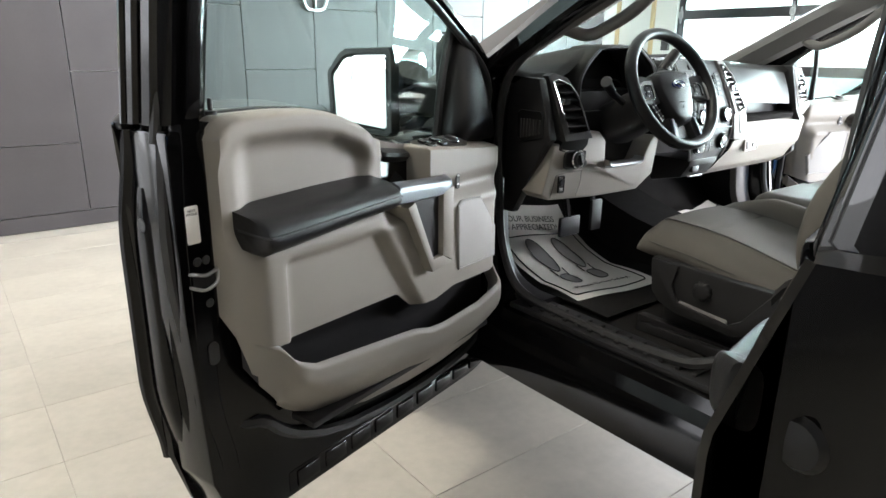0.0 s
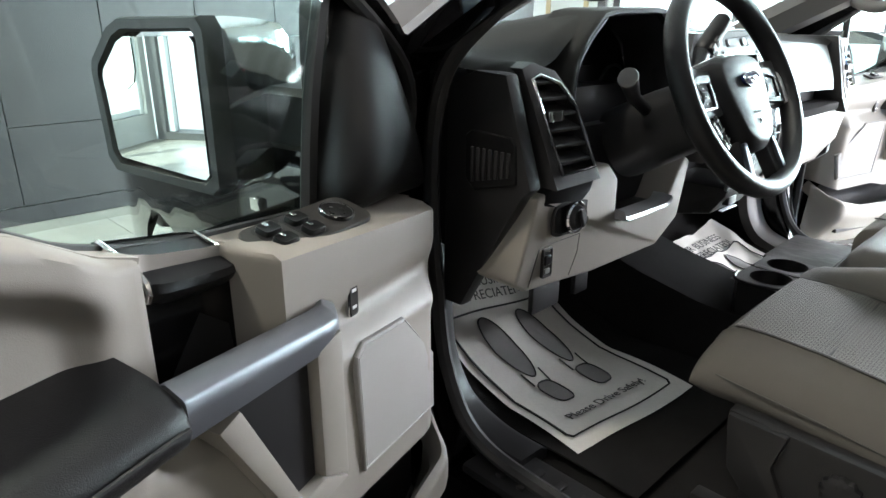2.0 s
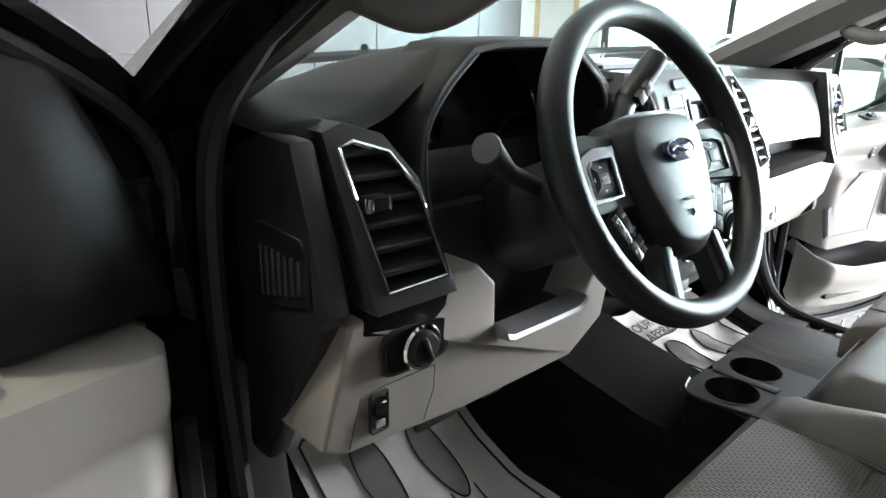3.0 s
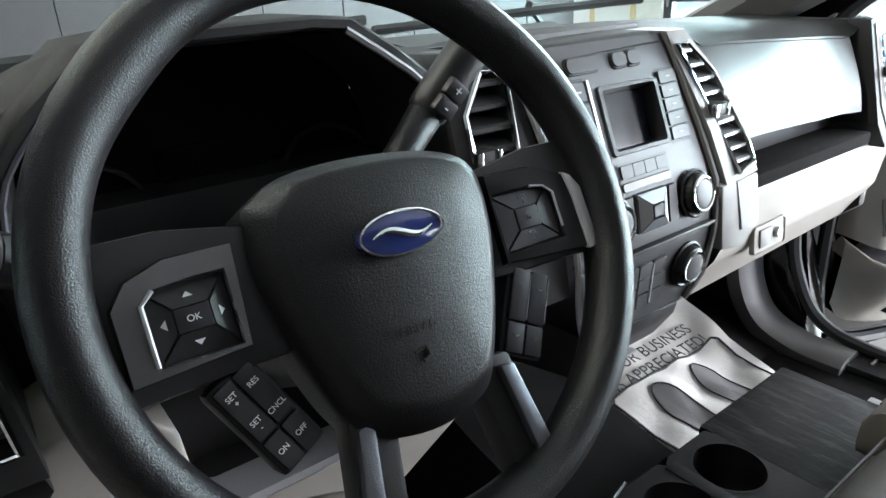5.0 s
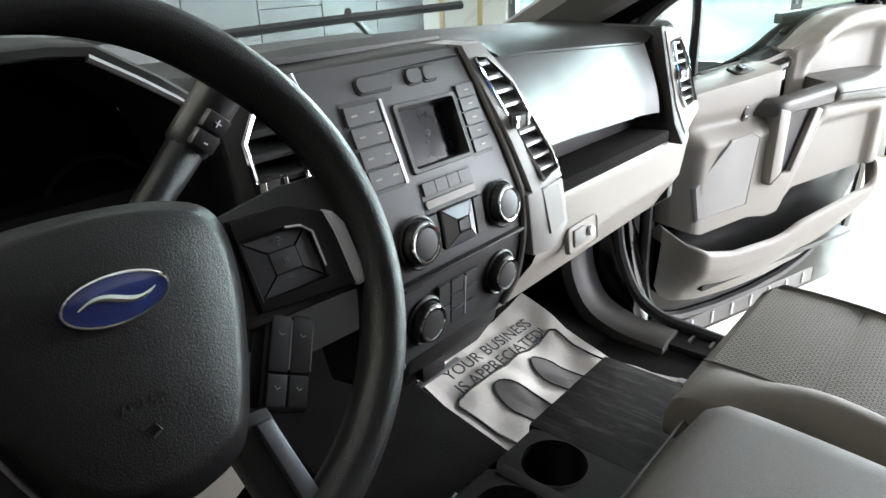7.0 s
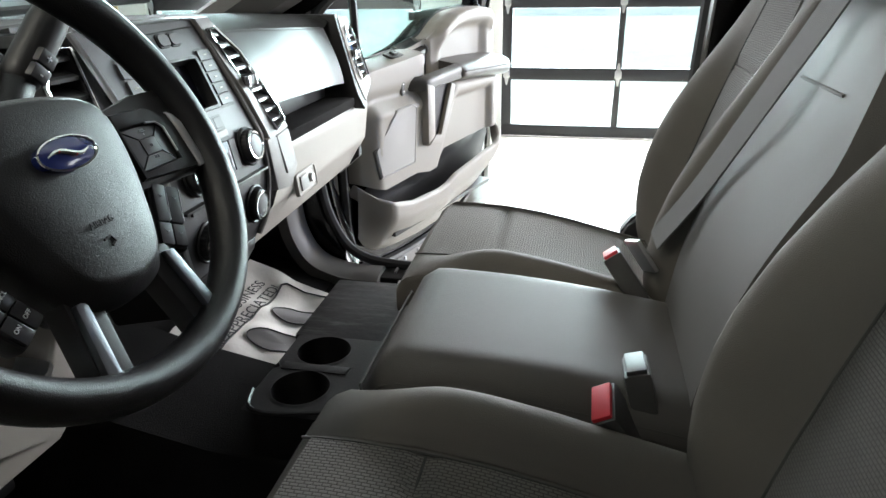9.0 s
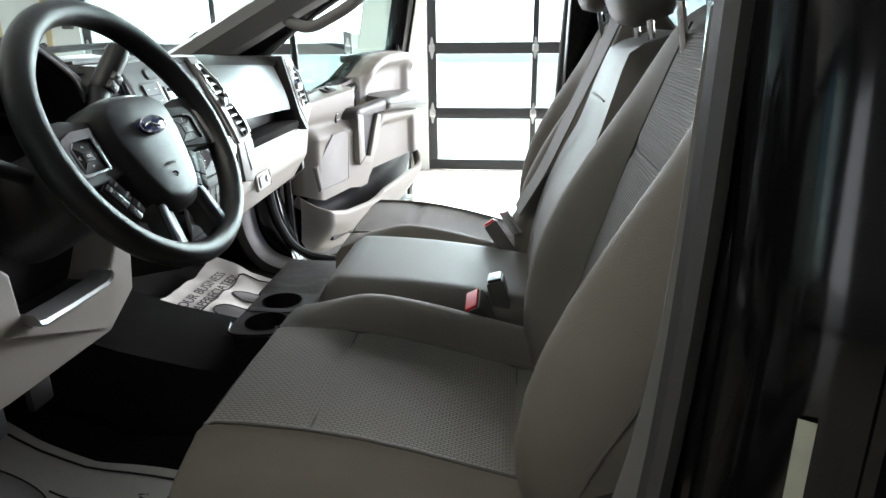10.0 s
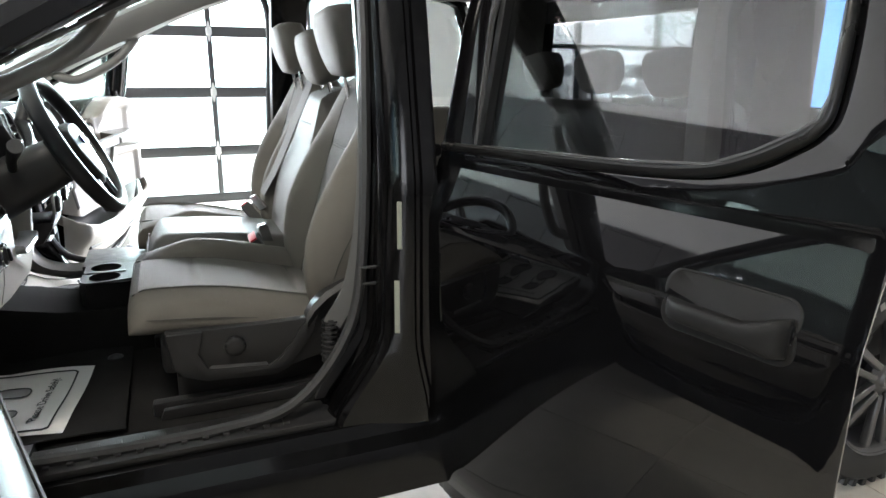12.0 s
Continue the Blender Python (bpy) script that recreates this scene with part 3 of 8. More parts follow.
    for i, p in enumerate(path):
        d = (path[min(i + 1, 23)] - path[max(i - 1, 0)]).normalized()
        n_ = Vector((0, -d.z, d.y))
        if n_.y > 0 and n_.z < 0:
            n_ = -n_
        rings.append([(s * 0.70, p.y, p.z), (s * 0.72, p.y - 0.012 * abs(n_.y), p.z + 0.012 * abs(n_.z)), (s * 0.775, p.y - 0.016 * abs(n_.y), p.z + 0.014 * abs(n_.z)), (s * 0.792, p.y, p.z), (s * 0.79, p.y + 0.03 * abs(n_.y), p.z - 0.03 * abs(n_.z)), (s * 0.70, p.y + 0.03 * abs(n_.y), p.z - 0.03 * abs(n_.z))])
    loft(bm, rings)
    # grey on the passenger side: the daylight there is put into the colour
    part("cowl_side_trim", bm, TAUPE_DARK if s > 0 else BLACK, truck, "curved cowl-side trim, grey with daylight in its colour" if s > 0 else "")
    # plain bright bars on the wing
    badge_ = B()
    for k_ in range(4):
        box(badge_, s * 0.986 - 0.004, s * 0.986 + 0.004, 1.10 + k_ * 0.045, 1.13 + k_ * 0.045, 1.055, 1.068 + 0.012 * (k_ % 2), 0.002, 1)
    part("wing_badge", badge_, CHROME, truck, "bright plain bars")
    # B pillar: outer post and inner trim
    bm = B()
    rings = []
    for q, z in enumerate(np.linspace(0.60, 1.80, 30)):
        lean = max(0, z - 1.22) * 0.19
        flare = 0.12 * ss(0.85, 0.60, z)
        f = flare + tab(z, (0.6, 0.03), (0.9, 0.012), (1.2, 0.0), (1.8, -0.01))
        rings.append([(s * (a - lean), b + (f if b > -0.02 else -flare * 0.3), z) for a, b in
                      ((0.70, 0.040), (0.742, 0.036), (0.756, 0.036), (0.764, 0.026), (0.784, 0.024), (0.790, 0.032), (0.812, 0.030), (0.830, 0.025), (0.842, 0.018), (0.856, 0.004), (0.868, -0.024), (0.870, -0.034), (0.864, -0.040), (0.866, -0.048), (0.876, -0.052), (0.880, -0.064), (0.880, -0.086), (0.84, -0.096), (0.78, -0.104), (0.70, -0.108))])
    loft(bm, rings)
    post = part("door_post", bm, JAMB, truck)
    for z0, z1, w, mt, nm in ((1.06, 1.17, 0.011, LABEL, "white printed label"), (0.855, 0.985, 0.012, LABEL, "pale green and white printed label")):
        bm = B()
        box(bm, -w / 2, w / 2, -0.0008, 0.0008, z0, z1, 0, m=pose(s * 0.8625, -0.004 + tab((z0 + z1) / 2, (0.6, 0.03), (0.9, 0.012), (1.2, 0.0)), 0, 0, 0, -s * 60))
        lb = part("label", bm, mt, post, nm, smooth=0)
    bm = B()
    tube(bm, [(s * 0.80, 0.035, 0.965), (s * 0.80, 0.075, 0.965), (s * 0.80, 0.075, 1.005), (s * 0.80, 0.035, 1.005)], 0.0045, 8)
    part("striker", bm, RUBBER, post, "steel door striker")
    bm = B()
    rings = []
    for z in np.linspace(0.66, 1.76, 20):
        lean = max(0, z - 1.22) * 0.22
        yf = 0.044 + tab(z, (0.6, 0.05), (0.9, 0.015), (1.2, 0.0), (1.8, -0.01)) + 0.10 * ss(0.85, 0.66, z)
        rings.append([(s * (0.748 - lean), yf, z), (s * (0.728 - lean), yf - 0.003, z), (s * (0.718 - lean), yf - 0.03, z), (s * (0.715 - lean), -0.10, z), (s * (0.748 - lean), -0.11, z)])
    loft(bm, rings)
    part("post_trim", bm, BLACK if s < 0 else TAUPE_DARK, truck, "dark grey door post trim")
    # cab side behind the rear door, and the bed's side
    bm = B()
    prism(bm, [(-1.02, 0.46), (-1.32, 0.46), (-1.32, 1.74), (-1.16, 1.80), (-1.06, 1.62), (-1.0, 1.28), (-0.98, 0.9)], 0.80, 0.90, bev=0.015, fun=lambda u, v, h: (s * (h - max(0, v - 1.22) * 0.26), u, v))
    part("rear_quarter", bm, PAINT, truck)
    bm = B()
    rings = []
    for y in np.linspace(-1.36, -3.2, 48):
        wheel = math.sqrt(max(0, 0.48 ** 2 - (y - WHEEL_Y) ** 2)) if abs(y - WHEEL_Y) < 0.48 else 0
        zl = 0.40 + wheel if wheel else 0.50
        zl = max(0.5, zl)
        rings.append([(s * 0.93, y, zl), (s * 0.965, y, max(zl + 0.01, 0.8)), (s * 0.965, y, 1.1), (s * 0.94, y, 1.2), (s * 0.90, y, 1.30), (s * 0.83, y, 1.305), (s * 0.83, y, 0.95), (s * 0.86, y, max(zl, 0.7))])
    loft(bm, rings)
    part("bed_side", bm, PAINT, truck)

for s in (-1, 1):
    bm = B()
    prism(bm, [(-0.98, 0.64), (-1.24, 0.64), (-1.24, 1.80), (-1.05, 1.80), (-0.97, 1.40), (-0.95, 1.0)], 0.70, 0.79, bev=0.02, fun=lambda u, v, h: (s * (h - max(0, v - 1.22) * 0.2), u, v))
    part("rear_trim", bm, TAUPE_DARK, truck)
bm = B()
box(bm, -0.88, 0.88, -3.25, -3.18, 0.55, 1.25, 0.02)
part("tailgate", bm, PAINT, truck)
bm = B()
box(bm, -0.86, 0.86, -3.18, -1.36, 0.72, 0.80, 0.01)
part("bed_floor", bm, BLACK, truck)
# back wall of the cab with a rear window
bm = B()
box(bm, -0.80, 0.80, -1.33, -1.26, 0.55, 1.24, 0.02)
box(bm, -0.66, 0.66, -1.30, -1.24, 1.66, 1.83, 0.02)
for s in (-1, 1):
    box(bm, s * 0.70 - 0.07, s * 0.70 + 0.07, -1.31, -1.25, 1.2, 1.72, 0.02)
part("cab_back", bm, PAINT, truck)
bm = B()
box(bm, -0.66, 0.66, -1.285, -1.279, 1.22, 1.68, 0)
part("rear_window", bm, DARK_GLASS, truck, "tinted rear window", smooth=0)
# roof and headliner
def roof_at(u, v, dz):
    x = (u * 2 - 1)
    y = 0.17 - v * 1.46
    e = ss(0, 0.12, v) * ss(1, 0.9, v)
    return Vector((x * 0.70, y, 1.80 + dz + 0.06 * e * (1 - abs(x) ** 3)))
bm = B()
sheet(bm, 20, 24, lambda u, v: roof_at(u, v, 0.03), 0.012)
part("roof", bm, PAINT, truck)
bm = B()
sheet(bm, 20, 24, lambda u, v: roof_at(u, v, -0.035), 0.01)
part("headliner", bm, HEADLINER, truck, "light grey cloth headliner")
# windscreen
def screen_at(u, v, lift=0.0):
    x = u * 2 - 1
    y = 1.50 - v * 1.30
    z = tab(y, (0.15, 1.83), (0.40, 1.74), (0.77, 1.56), (1.03, 1.435), (1.25, 1.325), (1.55, 1.16)) + lift
    return Vector((x * (0.83 - 0.17 * v), y + 0.12 * (1 - x * x), z + 0.01))
bm = B()
sheet(bm, 16, 16, screen_at)
w = part("windscreen", bm, GLASS, truck, "clear windscreen")
w.visible_shadow = False
# cowl and bonnet
bm = B()
sheet(bm, 12, 4, lambda u, v: Vector(((u * 2 - 1) * 0.84, 1.50 + v * 0.26, 1.165 + 0.02 * v)), 0.02)
part("cowl", bm, BLACK, truck)
bm = B()
sheet(bm, 16, 16, lambda u, v: Vector(((u * 2 - 1) * (0.82 - 0.22 * v * v), 1.70 + v * 1.25, 1.13 - 0.08 * v ** 2 + 0.03 * (1 - (u * 2 - 1) ** 4))), 0.02)
part("bonnet", bm, PAINT, truck)
bm = B()
box(bm, -0.58, 0.58, 2.82, 2.92, 0.55, 1.0, 0.03)
part("grille", bm, BLACK, truck)
# wipers
for x0, x1 in ((-0.68, -0.02), (0.02, 0.62)):
    bm = B()
    pts = [screen_at((x / 0.80 + 1) / 2, tab(x, (x0, 0.175), (x1, 0.205)), 0.022) for x in np.linspace(x0, x1, 10)]
    tube(bm, pts, 0.009, 6)
    wi = part("wiper", bm, RUBBER, truck)
    bm = B()
    mid = pts[5]
    tube(bm, [mid + Vector((0, 0, 0.012)), screen_at(((x1 - 0.12) / 0.80 + 1) / 2, 0.1, 0.03), (x1 + 0.02, 1.60, 1.17)], 0.008, 6)
    part("wiper_arm", bm, BLACK, wi)
# cab floor, tunnel, firewall
bm = B()
box(bm, -0.78, 0.78, -1.25, 0.95, 0.56, 0.632, 0.01)
part("cab_floor", bm, CARPET, truck, "black cab carpet")
bm = B()
prism(bm, [(0.93, 0.60), (1.28, 0.60), (1.40, 0.85), (1.45, 1.15), (1.38, 1.15), (1.32, 0.88), (1.18, 0.70), (0.93, 0.636)], -0.78, 0.78, fun=lambda u, v, h: (h, u, v))
part("toe_board", bm, CARPET, truck)
bm = B()
rings = []
for y in np.linspace(0.40, 1.30, 12):
    z = tab(y, (0.4, 0.74), (0.8, 0.76), (1.0, 0.80), (1.3, 0.9))
    rings.append([(-0.20, y, 0.62), (-0.17, y, z - 0.07), (-0.12, y, z - 0.01), (0.0, y, z), (0.12, y, z - 0.01), (0.17, y, z - 0.07), (0.20, y, 0.62)])
loft(bm, rings)
part("tunnel", bm, CARPET, truck, "black carpeted floor tunnel")
# underbody
bm = B()
box(bm, -0.6, 0.6, -3.1, 2.8, 0.36, 0.55, 0.03)
part("chassis", bm, BLACK, truck)
for x in (-0.62, 0.62):
    bm = B()
    box(bm, x - 0.05, x + 0.05, -3.0, 2.7, 0.30, 0.46, 0.015)
    part("frame_rail", bm, BLACK, truck)
bm = B()
box(bm, -0.55, -0.10, -1.1, 0.9, 0.24, 0.44, 0.05)
part("fuel_tank", bm, BLACK, truck)
bm = B()
tube(bm, [(0.30, 1.6, 0.33), (0.30, 0.2, 0.31), (0.34, -1.2, 0.33), (0.40, -2.9, 0.36)], 0.055, 10)
part("exhaust", bm, BLACK, truck)


def road_wheel(x, y, s):
    tyre_bm = B()
    m = pose(x, y, 0.405, 0, 90 * s, 0)
    lathe(tyre_bm, [(0.275, -0.12), (0.33, -0.13), (0.375, -0.125), (0.398, -0.10), (0.405, -0.05), (0.405, 0.05), (0.398, 0.10), (0.375, 0.125), (0.33, 0.13), (0.275, 0.12), (0.27, 0.0), (0.275, -0.12)], 48, m, caps=False)
    for i in range(48):
        a = 2 * math.pi * i / 48
        box(tyre_bm, -0.012, 0.012, -0.02, 0.012, 0.07, 0.118, 0.003, 1, m @ pose(0.392 * math.cos(a), 0.392 * math.sin(a), 0, 0, 0, math.degrees(a) + 90))
    w = part("wheel", tyre_bm, TYRE, truck, "black tyre on a grey alloy wheel")
    for a0 in (20, 200):
        for i in range(8):
            bm = B()
            a = a0 + i * 7.5
            box(bm, 0.335, 0.362, -0.014 + 0.004 * (i % 3), 0.014, 0.1285, 0.1305, 0.001, 1, m @ pose(0, 0, 0, 0, 0, a))
            part("raised_bar", bm, BRIGHT_RUBBER, w, "pale raised bar")
    bm = B()
    lathe(bm, [(0.255, 0.05), (0.265, 0.11), (0.283, 0.126), (0.278, 0.116), (0.25, 0.06), (0.235, 0.0), (0.235, -0.02), (0.25, -0.02)], 48, m, caps=False)
    lathe(bm, [(0.0, 0.098), (0.03, 0.1), (0.036, 0.09), (0.075, 0.075), (0.08, 0.05), (0.0, 0.05)], 24, m)
    for i in range(6):
        a = 60 * i
        for o in (-0.02, 0.02):
            prism(bm, [(0.06, o - 0.012), (0.268, o * 2.1 - 0.016), (0.268, o * 2.1 + 0.016), (0.06, o + 0.012)], 0.07, 0.098, m @ pose(0, 0, 0, 0, 0, a), bev=0.004, seg=1)
    rim = part("rim", bm, RIM, w, "machined grey alloy rim")
    # black disc added behind the spokes, for the shade in the gaps
    bm = B()
    lathe(bm, [(0.0, 0.0), (0.24, 0.0), (0.24, 0.01), (0.0, 0.01)], 40, m)
    part("gap_backing", bm, BLACK, rim)
    return w


for s in (-1, 1):
    road_wheel(s * 0.79, WHEEL_Y, s)
    road_wheel(s * 0.80, 1.90, s)

# ---- doors ----
def outline_top(x):
    """Height of the inner panel's upper edge along the door."""
    return tab(x, (0.02, 1.128), (0.20, 1.142), (0.40, 1.160), (0.46, 1.172), (0.52, 1.192), (0.58, 1.228), (0.64, 1.252), (0.70, 1.262), (0.78, 1.266), (0.88, 1.264), (0.908, 1.258), (0.926, 1.246), (0.936, 1.226), (0.96, 1.20))


def outline_low(x):
    return tab(x, (0.02, 0.64), (0.04, 0.61), (0.08, 0.58), (0.15, 0.56), (0.30, 0.548), (0.45, 0.548), (0.60, 0.562), (0.70, 0.588), (0.77, 0.62), (0.82, 0.655), (0.87, 0.705), (0.91, 0.765), (0.935, 0.88), (0.96, 1.05))


def pocket_rim(x):
    return tab(x, (0.02, 0.80), (0.06, 0.755), (0.10, 0.735), (0.20, 0.712), (0.36, 0.706), (0.42, 0.712), (0.48, 0.730), (0.80, 0.768), (0.845, 0.79), (0.868, 0.826), (0.96, 0.868))


def pocket_top(x):
    return max(pocket_rim(x) + 0.006, tab(x, (0.02, 0.81), (0.06, 0.79), (0.10, 0.778), (0.28, 0.785), (0.36, 0.77), (0.44, 0.775), (0.49, 0.818), (0.65, 0.822), (0.82, 0.826), (0.865, 0.83), (0.96, 0.87)))


def panel_depth(x, z):
    """How far the moulded inner panel stands proud."""
    d = 0.036
    arm = tab(x, (0.0, 1.02), (0.3, 1.02), (0.55, 1.05), (0.97, 1.03))
    low = ss(arm + 0.03, arm - 0.03, z)
    d += 0.052 * low * ss(0.01, 0.09, x) * ss(0.955, 0.87, x)
    # sunk field between the arm rest and the sill
    f = ss(0.52, 0.57, x) * ss(0.90, 0.85, x) * ss(outline_top(x) - 0.036, outline_top(x) - 0.066, z) * ss(arm + 0.0, arm + 0.03, z)
    d -= 0.02 * f
    d += 0.014 * ss(outline_top(x) - 0.08, outline_top(x) - 0.03, z) * ss(0.46, 0.54, x)
    # V-shaped lower field
    g = ss(0.0, 0.035, x - (0.44 + (z - 0.83) * 0.62)) * ss(0.842, 0.815, x) * ss(1.0, 0.975, z)
    d -= 0.02 * g
    # block that carries the switches
    k = ss(0.01, 0.05, x) * ss(0.385, 0.362, x) * ss(0.97, 1.08, z)
    d += 0.036 * k
    # slot for the black cap, and the swell that rises behind it
    slot = ss(0.366, 0.376, x) * ss(0.56, 0.478, x) * ss(0.99, 1.03, z)
    return d * (1 - slot) + (0.002 + 0.02 * ss(0.474, 0.486, x)) * slot


def lip_depth(x, z):
    t = (z - outline_low(x)) / max(0.01, pocket_rim(x) - outline_low(x))
    e = ss(0.0, 0.10, x) * ss(0.96, 0.86, x)
    return 0.03 + (0.03 + 0.065 * ss(0.0, 0.8, t)) * e * ss(-0.02, 0.12, t)


def front_door(s, opening, hinge, name, label):
    """A front door in its own axes: x from the hinge to the handle side, y into the cab, z up. s = -1 on the driver's side."""
    if s < 0:
        ex = Vector((-math.sin(radians(opening)), -math.cos(radians(opening)), 0))
        ey = Vector((math.cos(radians(opening)), -math.sin(radians(opening)), 0))
    else:
        ex = Vector((math.sin(radians(opening)), -math.cos(radians(opening)), 0))
        ey = Vector((-math.cos(radians(opening)), -math.sin(radians(opening)), 0))
    m = Matrix(((ex.x, ey.x, 0, hinge[0]), (ex.y, ey.y, 0, hinge[1]), (0, 0, 1, 0.0 if s < 0 else 0.038), (0, 0, 0, 1)))
    d = thing(name, label, "car door", group="front doors", m=m, local=True)
    # outer skin and shell
    def low(x):
        return tab(x, (-0.06, 0.47), (-0.02, 0.415), (0.05, 0.40), (0.90, 0.40), (0.96, 0.44), (1.0, 0.60), (1.015, 0.85), (1.02, 1.24))
    bm = B()
    def skin(u, v):
        x = -0.06 + u * 1.08
        z0, z1 = low(x), tab(x, (-0.06, 1.12), (0.33, 1.12), (0.46, 1.148), (0.52, 1.168), (0.58, 1.204), (0.66, 1.238), (1.02, 1.25))
        z = z0 + (z1 - z0) * v
        return Vector((x, -0.155 + 0.05 * ss(0.8, 0.40, z) + 0.03 * ss(1.0, 1.25, z), z))
    sheet(bm, 40, 16, skin, 0.008)
    part("outer_skin", bm, PAINT, d)
    bm = B()
    pts = [(x, low(x) + 0.012) for x in np.linspace(-0.05, 0.985, 26)] + [(1.005, 0.9), (1.005, 1.24)] + [(0.66, 1.236), (0.58, 1.205), (0.52, 1.170), (0.46, 1.150), (0.33, 1.12), (-0.05, 1.10)]
    prism(bm, pts, -0.10, 0.010, bev=0.006, seg=2, fun=lambda u, v, h: (u, h, v))
    part("inner_shell", bm, JAMB, d)
    # rear shut face: outer flange, channel, step
    bm = B()
    prof = [(1.016, -0.152), (1.023, -0.147), (1.021, -0.138), (1.008, -0.131), (1.006, -0.126), (1.010, -0.118), (1.010, -0.076), (1.004, -0.066), (0.990, -0.060), (0.990, -0.054), (1.003, -0.050), (1.005, -0.044), (1.000, -0.036), (0.990, -0.030), (0.990, -0.012), (0.997, -0.004), (0.988, 0.012), (0.955, 0.013), (0.950, 0.008), (0.93, 0.006), (0.93, -0.05), (0.99, -0.145)]
    rings = []
    for z in np.linspace(0.56, 1.252, 20):
        dx = -0.012 * ss(1.05, 1.25, z) - 0.03 * ss(0.75, 0.55, z)
        dy = 0.03 * ss(1.0, 1.25, z)
        rings.append([(u + dx, v + dy * ss(-0.06, -0.12, v), z) for u, v in prof])
    loft(bm, rings)
    part("shut_face", bm, JAMB, d)
    bm = B()
    lathe(bm, [(0.0, 0.004), (0.012, 0.0035), (0.015, 0.0), (0.0, 0.0)], 20, Matrix.Translation((1.007, -0.088, 1.07)) @ pose(0, 0, 0, 0, 90, 0))
    part("plug", bm, RUBBER, d)
    # seal round the inner panel
    bm = B()
    ring = [(x, outline_low(x) - 0.055) for x in np.linspace(0.05, 0.86, 20)] + [(0.925, 0.66), (0.968, 0.76), (0.996, 0.90), (1.006, 1.05), (0.992, 1.24)]
    tube(bm, curve_pts([(-0.01, 0.015, 1.0), (-0.005, 0.015, 0.66)] + [(u, 0.016 - 0.034 * ss(0.85, 0.97, u), v) for u, v in ring], 60), 0.013, 6)
    part("door_seal", bm, RUBBER, d)
    # raised bolster line below the seal: pressed bars
    # passenger side: slim silver bars and a paler strip carry painted daylight glints
    for i in range(9):
        x = 0.04 + i * 0.088
        bm = B()
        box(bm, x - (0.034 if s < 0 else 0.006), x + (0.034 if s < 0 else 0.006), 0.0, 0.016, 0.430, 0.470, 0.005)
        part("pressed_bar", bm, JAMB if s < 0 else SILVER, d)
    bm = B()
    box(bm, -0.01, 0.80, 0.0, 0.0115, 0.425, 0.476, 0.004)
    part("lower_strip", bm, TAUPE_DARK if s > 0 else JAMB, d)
    # inner panel
    bm = B()
    def inner(u, v):
        x = 0.02 + u * 0.918
        z0, z1 = pocket_top(x) - 0.03 * ss(0.86, 0.885, x), outline_top(x)
        mix_ = ss(0.89, 0.912, x)
        z0 = z0 * (1 - mix_) + (outline_low(x) + 0.004) * mix_
        e = 0.012
        z = z0 + (z1 - z0) * v
        dd = panel_depth(x, z)
        r = min(1.0, min(u, 1 - u) * 0.918 / e, (1 - v) * (z1 - z0) / e)
        return Vector((x, 0.004 + (dd - 0.004) * math.sqrt(max(0.0, 1 - (1 - r) ** 2)), z))
    sheet(bm, 110, 70, inner)
    panel = part("inner_panel", bm, TAUPE, d, "taupe moulded door panel", smooth=50)
    bm = B()
    for xa, xb in ((0.02, 0.367), (0.480, 0.938)):
        def sill(u, v):
            x = xa + u * (xb - xa)
            return Vector((x, 0.014 - 0.058 * v, outline_top(x) - 0.001 - 0.004 * v * v))
        sheet(bm, 40, 4, sill, 0.006)
    part("sill_cap", bm, TAUPE, d)
    bm = B()
    def back(u, v):
        x = 0.05 + u * 0.86
        z0, z1 = outline_low(x) + 0.02, pocket_top(x) + 0.01
        z = z0 + (z1 - z0) * v
        return Vector((x, 0.03 + 0.03 * ss(0.8, 1.0, v), z))
    sheet(bm, 40, 10, back)
    part("pocket_liner", bm, BLACK, d, "black map pocket")
    bm = B()
    def lip(u, v):
        x = 0.02 + u * 0.886
        zr = pocket_rim(x)
        z = outline_low(x) + (zr - outline_low(x)) * min(1, v / 0.8)
        blend = ss(0.83, 0.89, x)
        if v <= 0.8:
            return Vector((x, lip_depth(x, z) * (1 - blend) + (panel_depth(x, z) + 0.0015) * blend, z))
        k = (v - 0.8) / 0.2
        y0 = lip_depth(x, zr) * (1 - blend) + (panel_depth(x, zr) + 0.0015) * blend
        return Vector((x, y0 - 0.018 * math.sin(k * math.pi / 2) - 0.03 * max(0, k - 0.5), zr + 0.008 * math.sin(k * math.pi) - 0.06 * max(0, k - 0.5) * ss(0.89, 0.85, x)))
    sheet(bm, 90, 26, lip)
    part("pocket_lip", bm, TAUPE, d, "taupe pocket rim", smooth=55)
    bm = B()
    box(bm, 0.12, 0.80, 0.03, 0.10, 0.62, 0.635, 0.004)
    part("pocket_floor", bm, BLACK, d)
    # arm rest
    bm = B()
    rings = []
    for x in [0.531, 0.534] + list(np.linspace(0.54, 0.898, 22)) + [0.904, 0.908]:
        z1 = tab(x, (0.50, 1.098), (0.70, 1.096), (0.905, 1.088))
        z0 = z1 - tab(x, (0.50, 0.056), (0.7, 0.062), (0.898, 0.068), (0.908, 0.060))
        y1 = tab(x, (0.531, 0.118), (0.534, 0.123), (0.54, 0.127), (0.8, 0.135), (0.898, 0.133), (0.904, 0.131), (0.908, 0.124))
